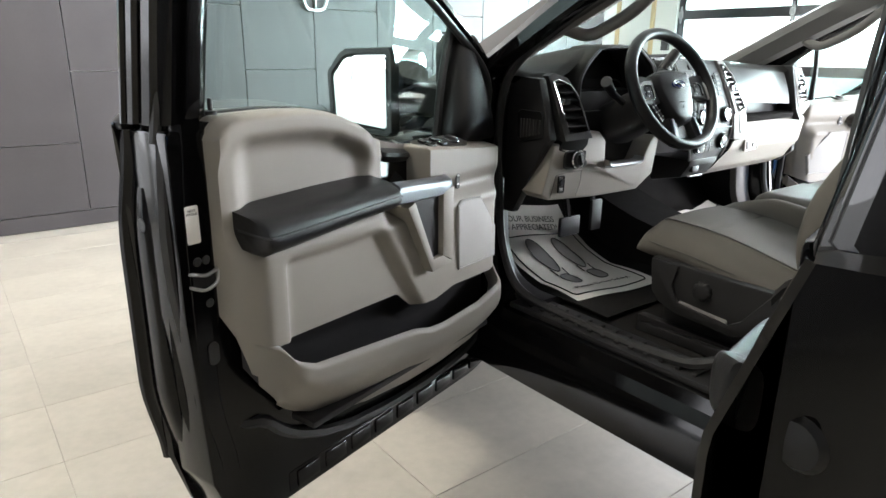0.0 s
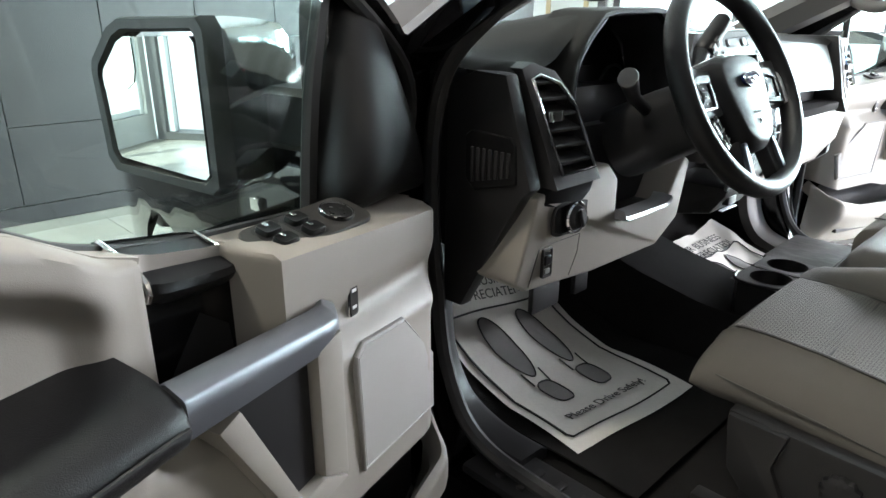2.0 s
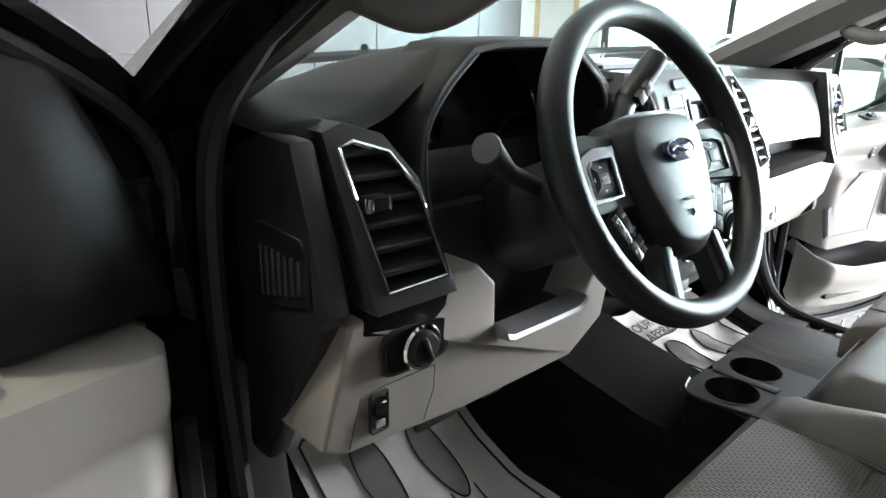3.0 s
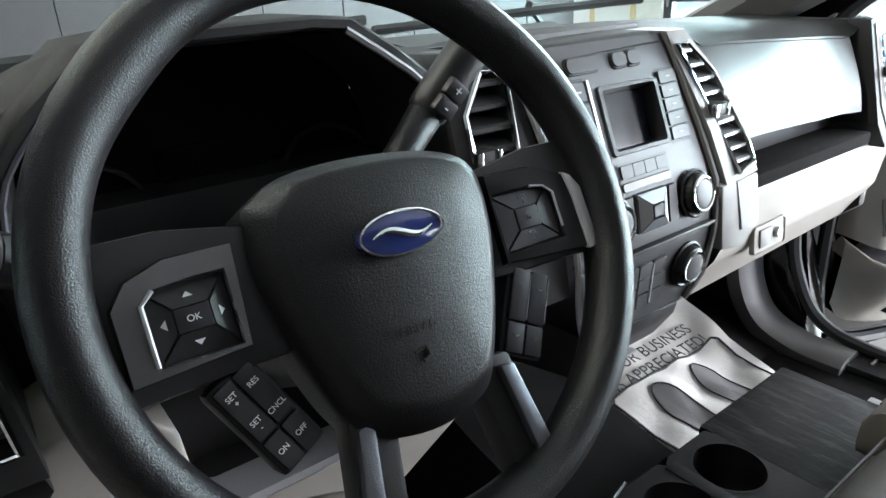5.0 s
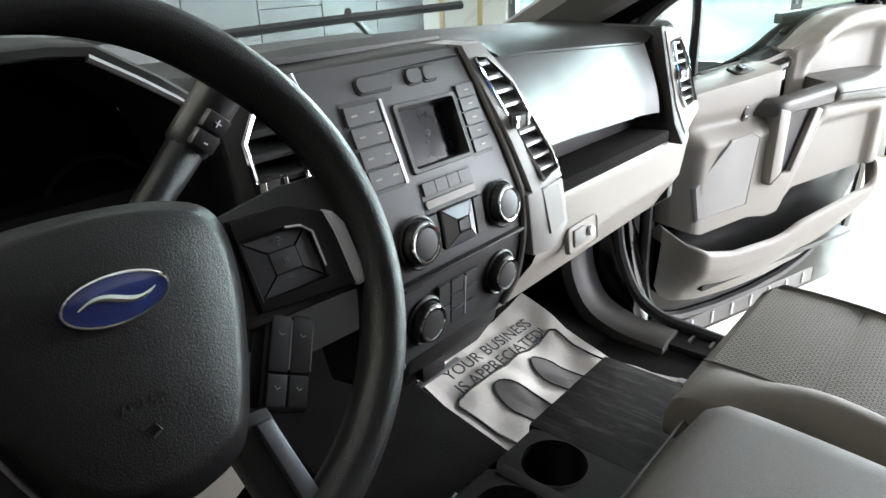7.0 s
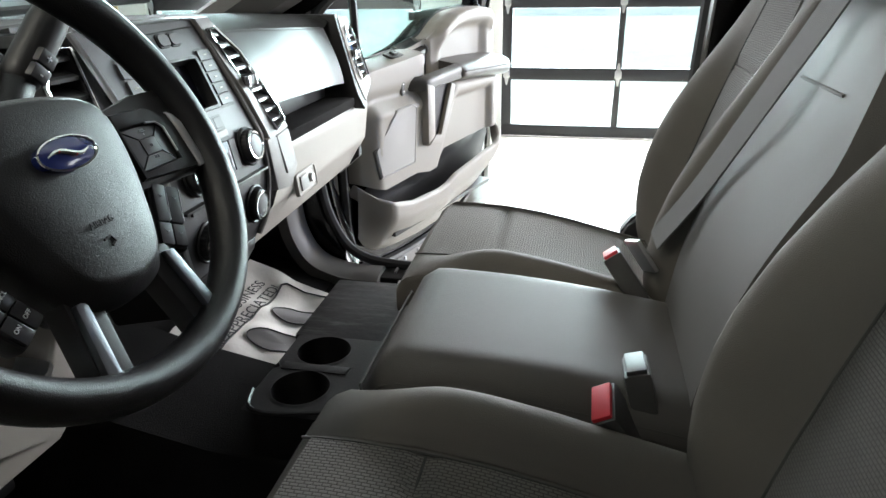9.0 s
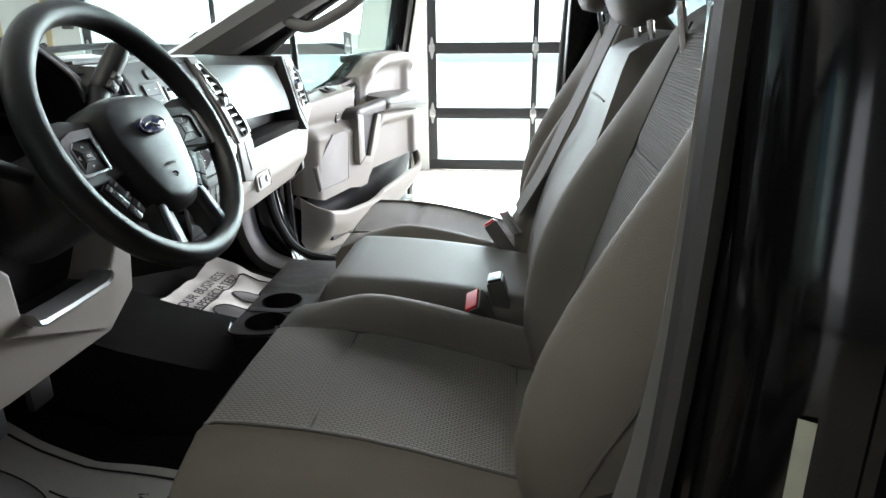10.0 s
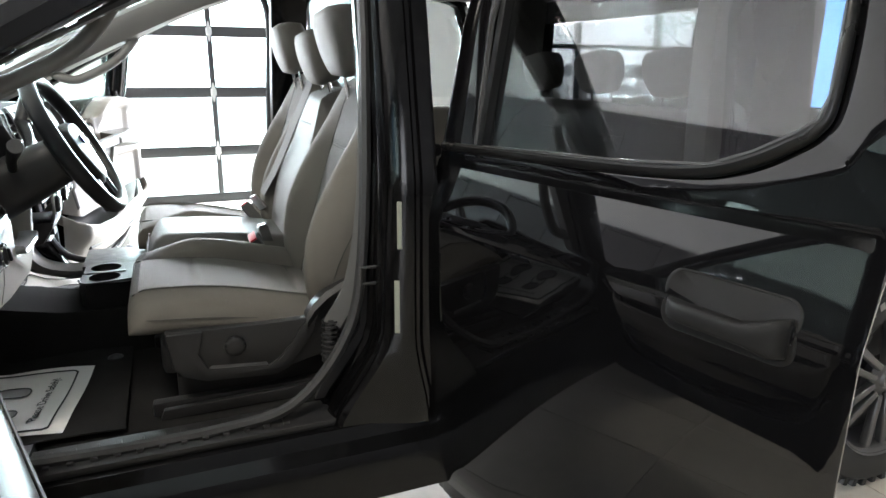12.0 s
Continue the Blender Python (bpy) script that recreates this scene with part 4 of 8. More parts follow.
        rings.append([Vector((x, 0.02, z0))] + curve_pts([(x, y1 - 0.03, z0 - 0.001), (x, y1 - 0.006, z0 + 0.012), (x, y1, (z0 + z1) / 2 - 0.004), (x, y1 - 0.008, z1 - 0.014), (x, y1 - 0.034, z1 - 0.001), (x, 0.06, z1 + 0.004)], 18) + [Vector((x, 0.0, z1 + 0.012))])
    loft(bm, rings)
    # passenger's arm rest is paler than the driver's, daylight mixed into its colour
    arm = part("arm_rest", bm, SOFT_BLACK if s < 0 else ARM_DAYLIT, d, "black padded arm rest" if s < 0 else "dark arm rest, taupe with daylight in its colour")
    bm = B()
    tube(bm, [(x, tab(x, (0.50, 0.128), (0.8, 0.137), (0.90, 0.135)), tab(x, (0.50, 1.074), (0.905, 1.06))) for x in np.linspace(0.541, 0.903, 20)] + [(0.908, 0.128, 1.06), (0.9085, 0.10, 1.06), (0.9085, 0.05, 1.062)], 0.0022, 5)
    part("seam", bm, RUBBER if s < 0 else SEAM, arm)
    # pull handle, its cup and the black cap above it
    bm = B()
    rings = []
    for x in [0.276, 0.280, 0.300, 0.312, 0.320, 0.335] + list(np.linspace(0.35, 0.532, 10)):
        y = tab(x, (0.276, 0.064), (0.280, 0.070), (0.300, 0.090), (0.312, 0.101), (0.320, 0.106), (0.335, 0.110), (0.532, 0.117))
        zb, zt = tab(x, (0.276, 1.046), (0.282, 1.038), (0.532, 1.048)), tab(x, (0.276, 1.072), (0.282, 1.079), (0.532, 1.098))
        rings.append([(x, y - 0.030, zb + 0.004), (x, y - 0.005, zb), (x, y, zb + 0.004), (x, y + 0.001, (zb + zt) / 2), (x, y, zt - 0.012), (x, y - 0.003, zt - 0.008), (x, y - 0.022, zt), (x, y - 0.030, zt - 0.002)])
    loft(bm, rings)
    handle = part("pull_handle", bm, GUNMETAL if s < 0 else ARM_DAYLIT, d, "grey metallic pull handle" if s < 0 else "dark taupe pull handle")
    bm = B()
    prism(bm, [(0.362, 0.89), (0.40, 0.886), (0.475, 1.045), (0.362, 1.045)], 0.06, 0.0985, bev=0.003, seg=1, fun=lambda u, v, h: (u, h, v))
    part("handle_cup", bm, BLACK, d, "black hand recess")
    bm = B()
    prism(bm, [(0.318, 0.868), (0.362, 0.89), (0.362, 1.05), (0.318, 1.06)], 0.03, 0.112, bev=0.006, fun=lambda u, v, h: (u, h, v))
    prism(bm, [(0.318, 0.866), (0.405, 0.858), (0.50, 1.035), (0.472, 1.045), (0.398, 0.888), (0.362, 0.892)], 0.03, 0.113, bev=0.005, fun=lambda u, v, h: (u, h, v))
    part("cup_frame", bm, TAUPE, d)
    bm = B()
    rings = []
    for z, yf in ((0.99, 0.014), (1.10, 0.010), (1.124, 0.010), (1.132, 0.018), (1.141, 0.023), (1.151, 0.021), (1.160, 0.008), (1.170, -0.014), (1.180, -0.045)):
        up_ = lambda x: z if z < 1.085 else 1.085 + (outline_top(x) + 0.001 - 1.085) * (z - 1.085) / 0.095
        rings.append([(x, min(yf - 0.004, y) if y < 0 else yf - y, up_(x)) for x, y in ((0.368, -0.05), (0.368, 0.012), (0.372, 0.005), (0.384, 0.001), (0.42, 0.0), (0.462, 0.002), (0.474, 0.006), (0.479, 0.012), (0.479, -0.05))])
    loft(bm, rings)
    cap = part("pull_cap", bm, SOFT_BLACK, d, "black grained cap")
    for x in (0.479, 0.368):
        bm = B()
        tube(bm, [(x, yf - 0.004, 1.086 + (outline_top(x) + 0.002 - 1.085) * (z - 1.085) / 0.095) for z, yf in ((1.132, 0.018), (1.141, 0.023), (1.151, 0.021), (1.160, 0.008), (1.170, -0.014), (1.180, -0.042))], 0.0036 if x > 0.4 else 0.0024, 6)
        part("bright_strip", bm, CHROME if s < 0 else TAUPE_DARK, cap)
    # speaker grille
    bm = B()
    g = [(0.075, 0.815), (0.262, 0.822), (0.275, 0.998), (0.255, 1.008), (0.165, 1.004), (0.062, 0.90)]
    def on_panel(u, v, h):
        return (u, panel_depth(u, v) + h, v)
    t = bmesh.new()
    cx = sum(p[0] for p in g) / 6
    cz = sum(p[1] for p in g) / 6
    loft(bm, [[on_panel(cx + (u - cx) * k, cz + (v - cz) * k, h) for u, v in g] for k, h in ((1.0, -0.004), (1.0, 0.0038), (0.985, 0.0054), (0.968, 0.0054), (0.955, 0.0034), (0.94, 0.0046), (0.5, 0.006), (0.02, 0.006))])
    t.free()
    part("speaker_grille", bm, TAUPE_LIGHT, d, "fine-mesh grey speaker grille", smooth=25)
    # window switches on the sloping top
    ms = Matrix.Translation((0.262, 0.026, 1.149)) @ pose(0, 0, 0, -16, 0, 0)
    bm = B()
    prism(bm, rrect(0.186 if s < 0 else 0.075, 0.066 if s < 0 else 0.04, 0.02 if s < 0 else 0.012, 6), -0.004, 0.003, ms, bev=0.0015, seg=1)
    sw = part("switch_plate", bm, PLATE, d, "dark grey switch plate")
    for x in (0.056, 0.010) if s < 0 else (0.0,):
        bm = B()
        prism(bm, rrect(0.036, 0.052 if s < 0 else 0.026, 0.006), 0.0, 0.0034, ms @ pose(x, 0, 0))
        part("switch_well", bm, BLACK, sw)
        for y in (-0.013, 0.013) if s < 0 else (0.0,):
            bm = B()
            loft(bm, [[ms @ Vector((x + u * k, y + v * k, h)) for u, v in rrect(0.028, 0.02, 0.005)] for k, h in ((1.0, 0.002), (1.0, 0.007), (0.9, 0.0095), (0.6, 0.0085))])
            part("switch", bm, SATIN_BLACK, sw)
            bm = B()
            box(bm, x - 0.003, x + 0.003, y - 0.010, y - 0.002, 0.0088, 0.0105, 0.0008, 1, ms)
            part("marking", bm, CHROME if s < 0 else WHITE_INK, sw)
    if s < 0:
        mdial = ms @ pose(-0.050, 0, 0.001)
        bm = B()
        lathe(bm, [(0.0, 0.004), (0.014, 0.004), (0.021, 0.006), (0.023, 0.003), (0.023, 0.0), (0.0, 0.0)], 24, mdial)
        part("mirror_dial", bm, SATIN_BLACK, sw)
        bm = B()
        tube(bm, [mdial @ Vector((0.021 * math.cos(a), 0.021 * math.sin(a), 0.006)) for a in [i * math.pi / 10 for i in range(20)]], 0.0013, 5, closed=True)
        part("dial_ring", bm, CHROME, sw)
        for i in range(4):
            bm = B()
            tube(bm, [mdial @ pose(0, 0, 0, 0, 0, 90 * i) @ Vector(q) for q in ((0.009, -0.004, 0.0045), (0.0125, 0, 0.005), (0.009, 0.004, 0.0045))], 0.001, 4)
            part("marking", bm, CHROME, sw)
    # lock switch
    bm = B()
    pd = panel_depth(0.242, 1.057)
    mk = Matrix(((-1, 0, 0, 0.242), (0, 0, 1, pd), (0, 1, 0, 1.057), (0, 0, 0, 1)))
    prism(bm, rrect(0.020, 0.048, 0.005), -0.006, 0.0025, mk, bev=0.001, seg=1)
    lk_ = part("lock_switch", bm, CHROME if s < 0 else TAUPE_DARK, d)
    bm = B()
    prism(bm, rrect(0.0155, 0.043, 0.004), -0.006, 0.0035, mk, bev=0.001, seg=1)
    part("rocker_key", bm, PLATE, lk_)
    for q in (-0.011, 0.011):
        bm = B()
        box(bm, -0.004, 0.004, q - 0.002, q + 0.002, 0.003, 0.0042, 0, 1, mk)
        part("marking", bm, WHITE_INK, lk_)
    # sail panel on the driver's side
    if s < 0:
        bm = B()
        sail = curve_pts([(u, v, 0) for u, v in ((-0.015, 1.13), (0.075, 1.134), (0.166, 1.145), (0.155, 1.26), (0.132, 1.36), (0.110, 1.412), (0.082, 1.422), (0.058, 1.400), (0.030, 1.33), (0.004, 1.235), (-0.015, 1.13))], 60)[:-1]
        loft(bm, [[(0.08 + (p.x - 0.08) * k, h - max(0.0, 0.04 + (p.y - 1.24) * k) * 0.2, 1.24 + (p.y - 1.24) * k) for p in sail] for k, h in ((1.0, -0.05), (1.0, -0.005), (0.97, 0.012), (0.88, 0.026), (0.7, 0.036), (0.4, 0.042), (0.02, 0.044))])
        part("sail_panel", bm, SOFT_BLACK, d, "black mirror corner trim")
        bm = B()
        prism(bm, [(-0.05, 1.12), (0.15, 1.13), (0.135, 1.43), (0.09, 1.425), (0.03, 1.385), (-0.035, 1.335)], -0.062, -0.04, bev=0.004, seg=1, fun=lambda u, v, h: (u, h + (v - 1.2) * 0.05, v))
        part("frame_corner", bm, SATIN_BLACK, d)
    # window frame: front leg, top, rear leg
    for nm, off, r, mt in (("window_frame", -0.05, 0.021, JAMB), ("glass_run", -0.034, 0.010, RUBBER)):
        bm = B()
        keys = [(-0.05, 1.16), (-0.03, 1.33), (0.195, 1.475), (0.40, 1.578), (0.60, 1.668), (0.78, 1.735), (0.90, 1.75), (0.95, 1.71), (0.965, 1.5), (0.99, 1.25)]
        tube(bm, curve_pts([(u + (0.012 if r < 0.02 and u > 0.9 else 0), off + (v - 1.2) * 0.12, v - (0.03 if r < 0.02 else 0)) for u, v in keys], 60), r, 8)
        part(nm, bm, mt, d)
    bm = B()
    keys = [(0.178, 1.12), (0.166, 1.28), (0.145, 1.39), (0.128, 1.45)]
    tube(bm, curve_pts([(u, -0.045 + (v - 1.2) * 0.05, v) for u, v in keys], 10), 0.012, 6)
    part("glass_divider", bm, RUBBER, d)
    bm = B()
    leg = [(1.010, -0.100), (1.019, -0.095), (1.020, -0.088), (1.014, -0.084), (1.013, -0.066), (1.004, -0.062), (1.004, -0.047), (1.011, -0.041), (1.009, -0.022), (0.998, -0.017), (0.995, -0.004), (0.986, 0.004), (0.978, 0.004), (0.974, -0.007), (0.964, -0.007), (0.959, 0.002), (0.952, 0.002), (0.929, -0.003), (0.922, -0.02), (0.895, -0.036), (0.89, -0.07), (0.95, -0.10)]
    loft(bm, [[(u - 0.02 * ss(1.45, 1.72, z), v + (z - 1.27) * 0.2, z) for u, v in leg] for z in np.linspace(1.25, 1.72, 9)])
    part("rear_leg", bm, JAMB, d)
    bm = B()
    prism(bm, [(0.60, 1.225), (1.016, 1.238), (1.018, 1.252), (1.002, 1.266), (0.60, 1.254)], -0.128, -0.100, bev=0.004, fun=lambda u, v, h: (u, h, v))
    part("belt_moulding", bm, SATIN_BLACK, d)
    bm = B()
    gl = [(0.14, 1.10), (0.93, 1.20), (0.92, 1.70), (0.88, 1.73), (0.60, 1.655), (0.38, 1.555), (0.14, 1.44)]
    prism(bm, gl, -0.05, -0.046, fun=lambda u, v, h: (u, h + (v - 1.2) * 0.1, v))
    g = part("window_glass", bm, GLASS, d, "clear door glass", smooth=0)
    g.visible_shadow = False
    bm = B()
    tube(bm, [(x, -0.043, outline_top(x) - 0.003) for x in np.linspace(0.2, 0.95, 40)], 0.0045, 6)
    part("glass_seal", bm, RUBBER, d)
    # exterior mirror on its arm
    mm = Matrix.Translation((0.155, -0.295, 1.262))
    bm = B()
    MIR = [(0.115, 0.10), (0.105, 0.115), (-0.05, 0.112), (-0.075, 0.10), (-0.118, 0.055), (-0.122, 0.04), (-0.115, -0.085), (-0.10, -0.105), (0.10, -0.118), (0.115, -0.105)]
    MIRG = [(0.095, 0.085), (0.088, 0.093), (-0.045, 0.09), (-0.060, 0.083), (-0.098, 0.045), (-0.102, 0.035), (-0.095, -0.075), (-0.088, -0.085), (0.088, -0.10), (0.096, -0.092)]
    rings = []
    for x, k in ((0.03, 1.03), (0.0, 1.03), (-0.06, 1.0), (-0.11, 0.94), (-0.155, 0.78), (-0.18, 0.5)):
        rings.append([mm @ Vector((x, u * k, v * k)) for u, v in MIR])
    loft(bm, rings)
    mir = part("mirror_housing", bm, CHROME if s < 0 else PAINT, d, "bright wing mirror cap" if s < 0 else "glossy black wing mirror")
    bm = B()
    loft(bm, [[mm @ Vector((x, u * k, v * k)) for u, v in MIR] for x, k in ((0.02, 1.035), (0.045, 1.035), (0.052, 1.01), (0.052, 0.90), (0.042, 0.86))], cap=False)
    part("mirror_rim", bm, BLACK, mir)
    bm = B()
    prism(bm, MIRG, 0.0, 0.006, mm @ Matrix(((0, 0, 1, 0.043), (1, 0, 0, 0), (0, 1, 0, 0), (0, 0, 0, 1))))
    part("mirror_glass", bm, mat_mirror, mir, "mirror glass", smooth=0)
    bm = B()
    prism(bm, [(-0.028, 0.089), (-0.028, 0.045), (-0.034, 0.028), (-0.05, 0.018), (-0.10, 0.016), (-0.101, 0.034), (-0.097, 0.044), (-0.060, 0.082), (-0.045, 0.089)], 0.0, 0.003, mm @ Matrix(((0, 0, 1, 0.0475), (1, 0, 0, 0), (0, 1, 0, 0), (0, 0, 0, 1))))
    part("blind_spot_glass", bm, mat_mirror, mir, smooth=0)
    bm = B()
    rings = []
    for y, x0_, x1_, z0_, z1_ in ((-0.24, -0.05, 0.10, 1.195, 1.285), (-0.12, -0.055, 0.10, 1.19, 1.282), (-0.06, -0.03, 0.10, 1.15, 1.27), (-0.045, -0.02, 0.10, 1.14, 1.26)):
        rings.append([(a, y, b) for a, b in ((x0_, z0_ + 0.01), (x0_ + 0.01, z0_), (x1_ - 0.01, z0_), (x1_, z0_ + 0.01), (x1_, z1_ - 0.01), (x1_ - 0.01, z1_), (x0_ + 0.01, z1_), (x0_, z1_ - 0.01))])
    loft(bm, rings)
    part("mirror_arm", bm, BLACK, mir)
    # lock knob
    bm = B()
    lathe(bm, [(0.011, 0.0), (0.011, 0.006), (0.0045, 0.008), (0.0045, 0.025), (0.003, 0.028)], 12, Matrix.Translation((0.90, -0.012, 1.262)))
    part("lock_knob", bm, BLACK, d)
    # latch
    bm = B()
    t0 = curve_pts([(0.992, -0.005, 0.972), (0.985, 0.014, 0.966), (0.962, 0.017, 0.958), (0.938, 0.017, 0.968), (0.936, 0.017, 0.99), (0.96, 0.017, 0.985), (0.984, 0.014, 0.992), (0.992, -0.005, 0.99)], 30)
    tube(bm, t0, 0.0035, 6)
    latch = part("latch", bm, STEEL, d, "steel door latch")
    bm = B()
    box(bm, 0.94, 0.985, 0.0105, 0.0145, 0.962, 0.988, 0.003)
    part("latch_mouth", bm, BLACK, latch)
    for x, z in ((0.955, 1.012), (0.972, 1.012), (0.955, 0.93)):
        bm = B()
        lathe(bm, [(0.0, 0.004), (0.007, 0.003), (0.009, 0.0), (0.0, 0.0)], 12, Matrix.Translation((x, 0.012, z)) @ pose(0, 0, 0, -90, 0, 0))
        part("screw", bm, RUBBER, d)
    mface = Matrix(((-1, 0, 0, 0), (0, 0, 1, 0), (0, 1, 0, 0), (0, 0, 0, 1)))
    bm = B()
    prism(bm, rrect(0.022, 0.045, 0.010, 4), 0, 0.004, Matrix.Translation((0.958, 0.0115, 0.83)) @ mface)
    part("plug", bm, RUBBER, d)
    if s < 0:
        bm = B()
        ml = Matrix.Translation((0.974, 0.0125, 1.080)) @ mface
        prism(bm, rrect(0.026, 0.068, 0.003, 2), 0, 0.0006, ml)
        st = part("service_sticker", bm, PAPER, d, "white service sticker", smooth=0)
        writing("NEXT\nPM DUE", 0.0062, INK, st, ml @ pose(0, 0.022, 0.0009))
    # hinges
    for z in (0.66, 0.98):
        bm = B()
        box(bm, -0.07, 0.0, -0.06, -0.01, z - 0.035, z + 0.035, 0.01)
        part("hinge", bm, JAMB, d)
    return d


def mirror_material():
    m = bpy.data.materials.new("mirror")
    m.use_nodes = True
    p = m.node_tree.nodes["Principled BSDF"]
    p.inputs["Base Color"].default_value = (0.86, 0.88, 0.86, 1)
    p.inputs["Metallic"].default_value = 1.0
    p.inputs["Roughness"].default_value = 0.01
    return m


mat_mirror = mirror_material()
front_door(-1, 73.0, (-0.88, 0.965), "front_door", "open black driver's door with a taupe panel and black arm rest")
front_door(1, 72.4, (0.914, 0.960), "front_door", "open black passenger door with a taupe panel, lit by daylight")


def rear_door(opening, hinge):
    ex = Vector((-math.sin(radians(opening)), -math.cos(radians(opening)), 0))
    ey = Vector((math.cos(radians(opening)), -math.sin(radians(opening)), 0))
    m = Matrix(((ex.x, ey.x, 0, hinge[0]), (ex.y, ey.y, 0, hinge[1]), (0, 0, 1, 0), (0, 0, 0, 1)))
    d = thing("rear_door", "open glossy black rear door with privacy glass", "car door", m=m, local=True)
    L = 0.900
    def low(x):
        return tab(x, (0.0, 0.40), (0.76, 0.40), (0.84, 0.425), (0.875, 0.46), (L, 0.53))
    def bulge(x, z):
        y = -0.040 + 0.036 * ss(0.40, 0.54, z) + 0.013 * ss(0.54, 0.98, z) - 0.32 * max(0.0, z - 1.13)
        return y - 0.006 * ss(0.02, 0.0, x) - 0.003 * ss(L - 0.03, L, x)
    bm = B()
    def skin(u, v):
        x = -0.028 + u * (L + 0.028)
        z = low(x) + (1.264 - low(x)) * v
        return Vector((x, -bulge(x, z), z))
    sheet(bm, 50, 40, skin, 0.006)
    part("outer_skin", bm, PAINT, d)
    bm = B()
    pts = [(x, low(x) + 0.012) for x in np.linspace(0.01, L - 0.02, 24)] + [(L - 0.014, 1.27), (0.01, 1.27)]
    prism(bm, pts, 0.03, 0.12, bev=0.006, fun=lambda u, v, h: (u - 0.42 * max(0.0, h - 0.02) * ss(L - 0.2, L - 0.03, u), h, v))
    part("inner_shell", bm, JAMB, d)
    bm = B()
    lathe(bm, [(0.0, 0.006), (0.016, 0.005), (0.02, 0.0), (0.0, 0.0)], 20, Matrix.Translation((L - 0.026, 0.048, 1.135)) @ pose(0, 0, 0, 0, 90, -22))
    part("plug", bm, SATIN_BLACK, d)
    # rear edge of the window surround, as thick as the door
    bm = B()
    rings = []
    for xa, z in ((L - 0.014, 1.26), (L - 0.016, 1.40), (L - 0.045, 1.58), (0.81, 1.735), (0.72, 1.79)):
        o = 0.030 + (z - 1.25) * 0.19
        rings.append([(xa, o + 0.012, z), (xa - 0.006, o + 0.03, z), (xa - 0.022, o + 0.034, z), (xa - 0.024, o + 0.05, z), (xa - 0.034, o + 0.085, z), (xa - 0.05, o + 0.10, z), (xa - 0.075, o + 0.10, z), (xa - 0.085, o + 0.09, z), (xa - 0.085, o + 0.012, z)])
    loft(bm, rings)
    part("rear_leg", bm, JAMB, d)
    bm = B()
    tube(bm, curve_pts([(L - 0.13, 0.126, 0.56), (L - 0.085, 0.126, 0.70), (L - 0.075, 0.126, 1.0), (L - 0.08, 0.126, 1.26)], 24), 0.012, 6)
    part("door_seal", bm, RUBBER, d)
    # window frame, flush with the skin, and glass
    lean_ = lambda z: 0.029 + (z - 1.25) * 0.19
    hole = [(0.10, 1.30), (0.33, 1.307), (0.50, 1.313), (0.643, 1.325), (0.703, 1.349), (0.756, 1.379), (0.780, 1.398), (0.788, 1.43), (0.780, 1.56), (0.74, 1.69), (0.67, 1.745), (0.4, 1.76), (0.12, 1.75), (0.085, 1.55)]
    outer_ = [(-0.026, 1.262), (0.33, 1.262), (0.50, 1.262), (0.64, 1.262), (0.74, 1.262), (0.82, 1.262), (L, 1.262), (L - 0.003, 1.40), (L - 0.035, 1.58), (0.82, 1.74), (0.72, 1.80), (0.4, 1.815), (0.03, 1.80), (-0.018, 1.55)]
    bm = B()
    def dense(q):
        return [(a + (c2 - a) * i / 10, b + (d2 - b) * i / 10) for (a, b), (c2, d2) in zip(q, q[1:] + q[:1]) for i in range(10)]
    ho, ou = dense(hole), dense(outer_)
    loft(bm, [[(p[0] + (q[0] - p[0]) * k, h + lean_(p[1] + (q[1] - p[1]) * k), p[1] + (q[1] - p[1]) * k) for p, q in zip(ho, ou)] for k, h in ((0.0, 0.05), (0.0, 0.014), (0.03, 0.008), (0.1, 0.005), (0.5, 0.004), (0.85, 0.004), (0.93, 0.005), (1.0, 0.010), (1.0, 0.05))], cap=False)
    part("window_frame", bm, PAINT, d, smooth=60)
    bm = B()
    tube(bm, [(a, 0.006 + lean_(b), b) for a, b in ho], 0.0055, 6, closed=True)
    part("window_seal", bm, RUBBER, d)
    bm = B()
    bz = [(0.0, 1.292), (0.33, 1.300), (0.5, 1.305), (0.60, 1.312), (0.66, 1.322), (0.71, 1.340), (0.75, 1.362), (0.782, 1.386), (0.795, 1.425), (0.787, 1.56), (0.75, 1.685)]
    tube(bm, curve_pts([(a, lean_(b) - 0.003, b) for a, b in bz], 70), [0.0115 - 0.004 * ss(34, 56, i) for i in range(70)], 10, squash=0.8)
    part("belt_moulding", bm, SATIN_BLACK, d, "satin black belt moulding")
    bm = B()
    box(bm, 0.108, 0.126, -0.002, 0.024, 1.28, 1.755, 0.004, m=None)
    for v in bm.verts:
        v.co.y += lean_(v.co.z)
    part("glass_divider", bm, SATIN_BLACK, d)
    bm = B()
    prism(bm, [(a, b) for a, b in hole], 0.018, 0.022, fun=lambda u, v, h: (u, h + lean_(v), v))
    g = part("window_glass", bm, DARK_GLASS, d, "dark privacy glass", smooth=0)
    # pull handle in its dish
    hx, hz = 0.727, 1.132
    face = lambda x, z: -bulge(x, z)
    ring = rrect(0.198, 0.090, 0.024, 6)
    bm = B()
    loft(bm, [[(hx + u * k, face(hx + u * k, hz + v * k) - h, hz + v * k) for u, v in ring] for k, h in ((1.03, -0.004), (1.02, 0.0012), (0.99, 0.0022), (0.965, 0.0016), (0.955, 0.0010), (0.6, 0.0010), (0.02, 0.0010))])
    dish = part("handle_dish", bm, DISH, d, "matt black textured handle recess")
    bm = B()
    rings = []
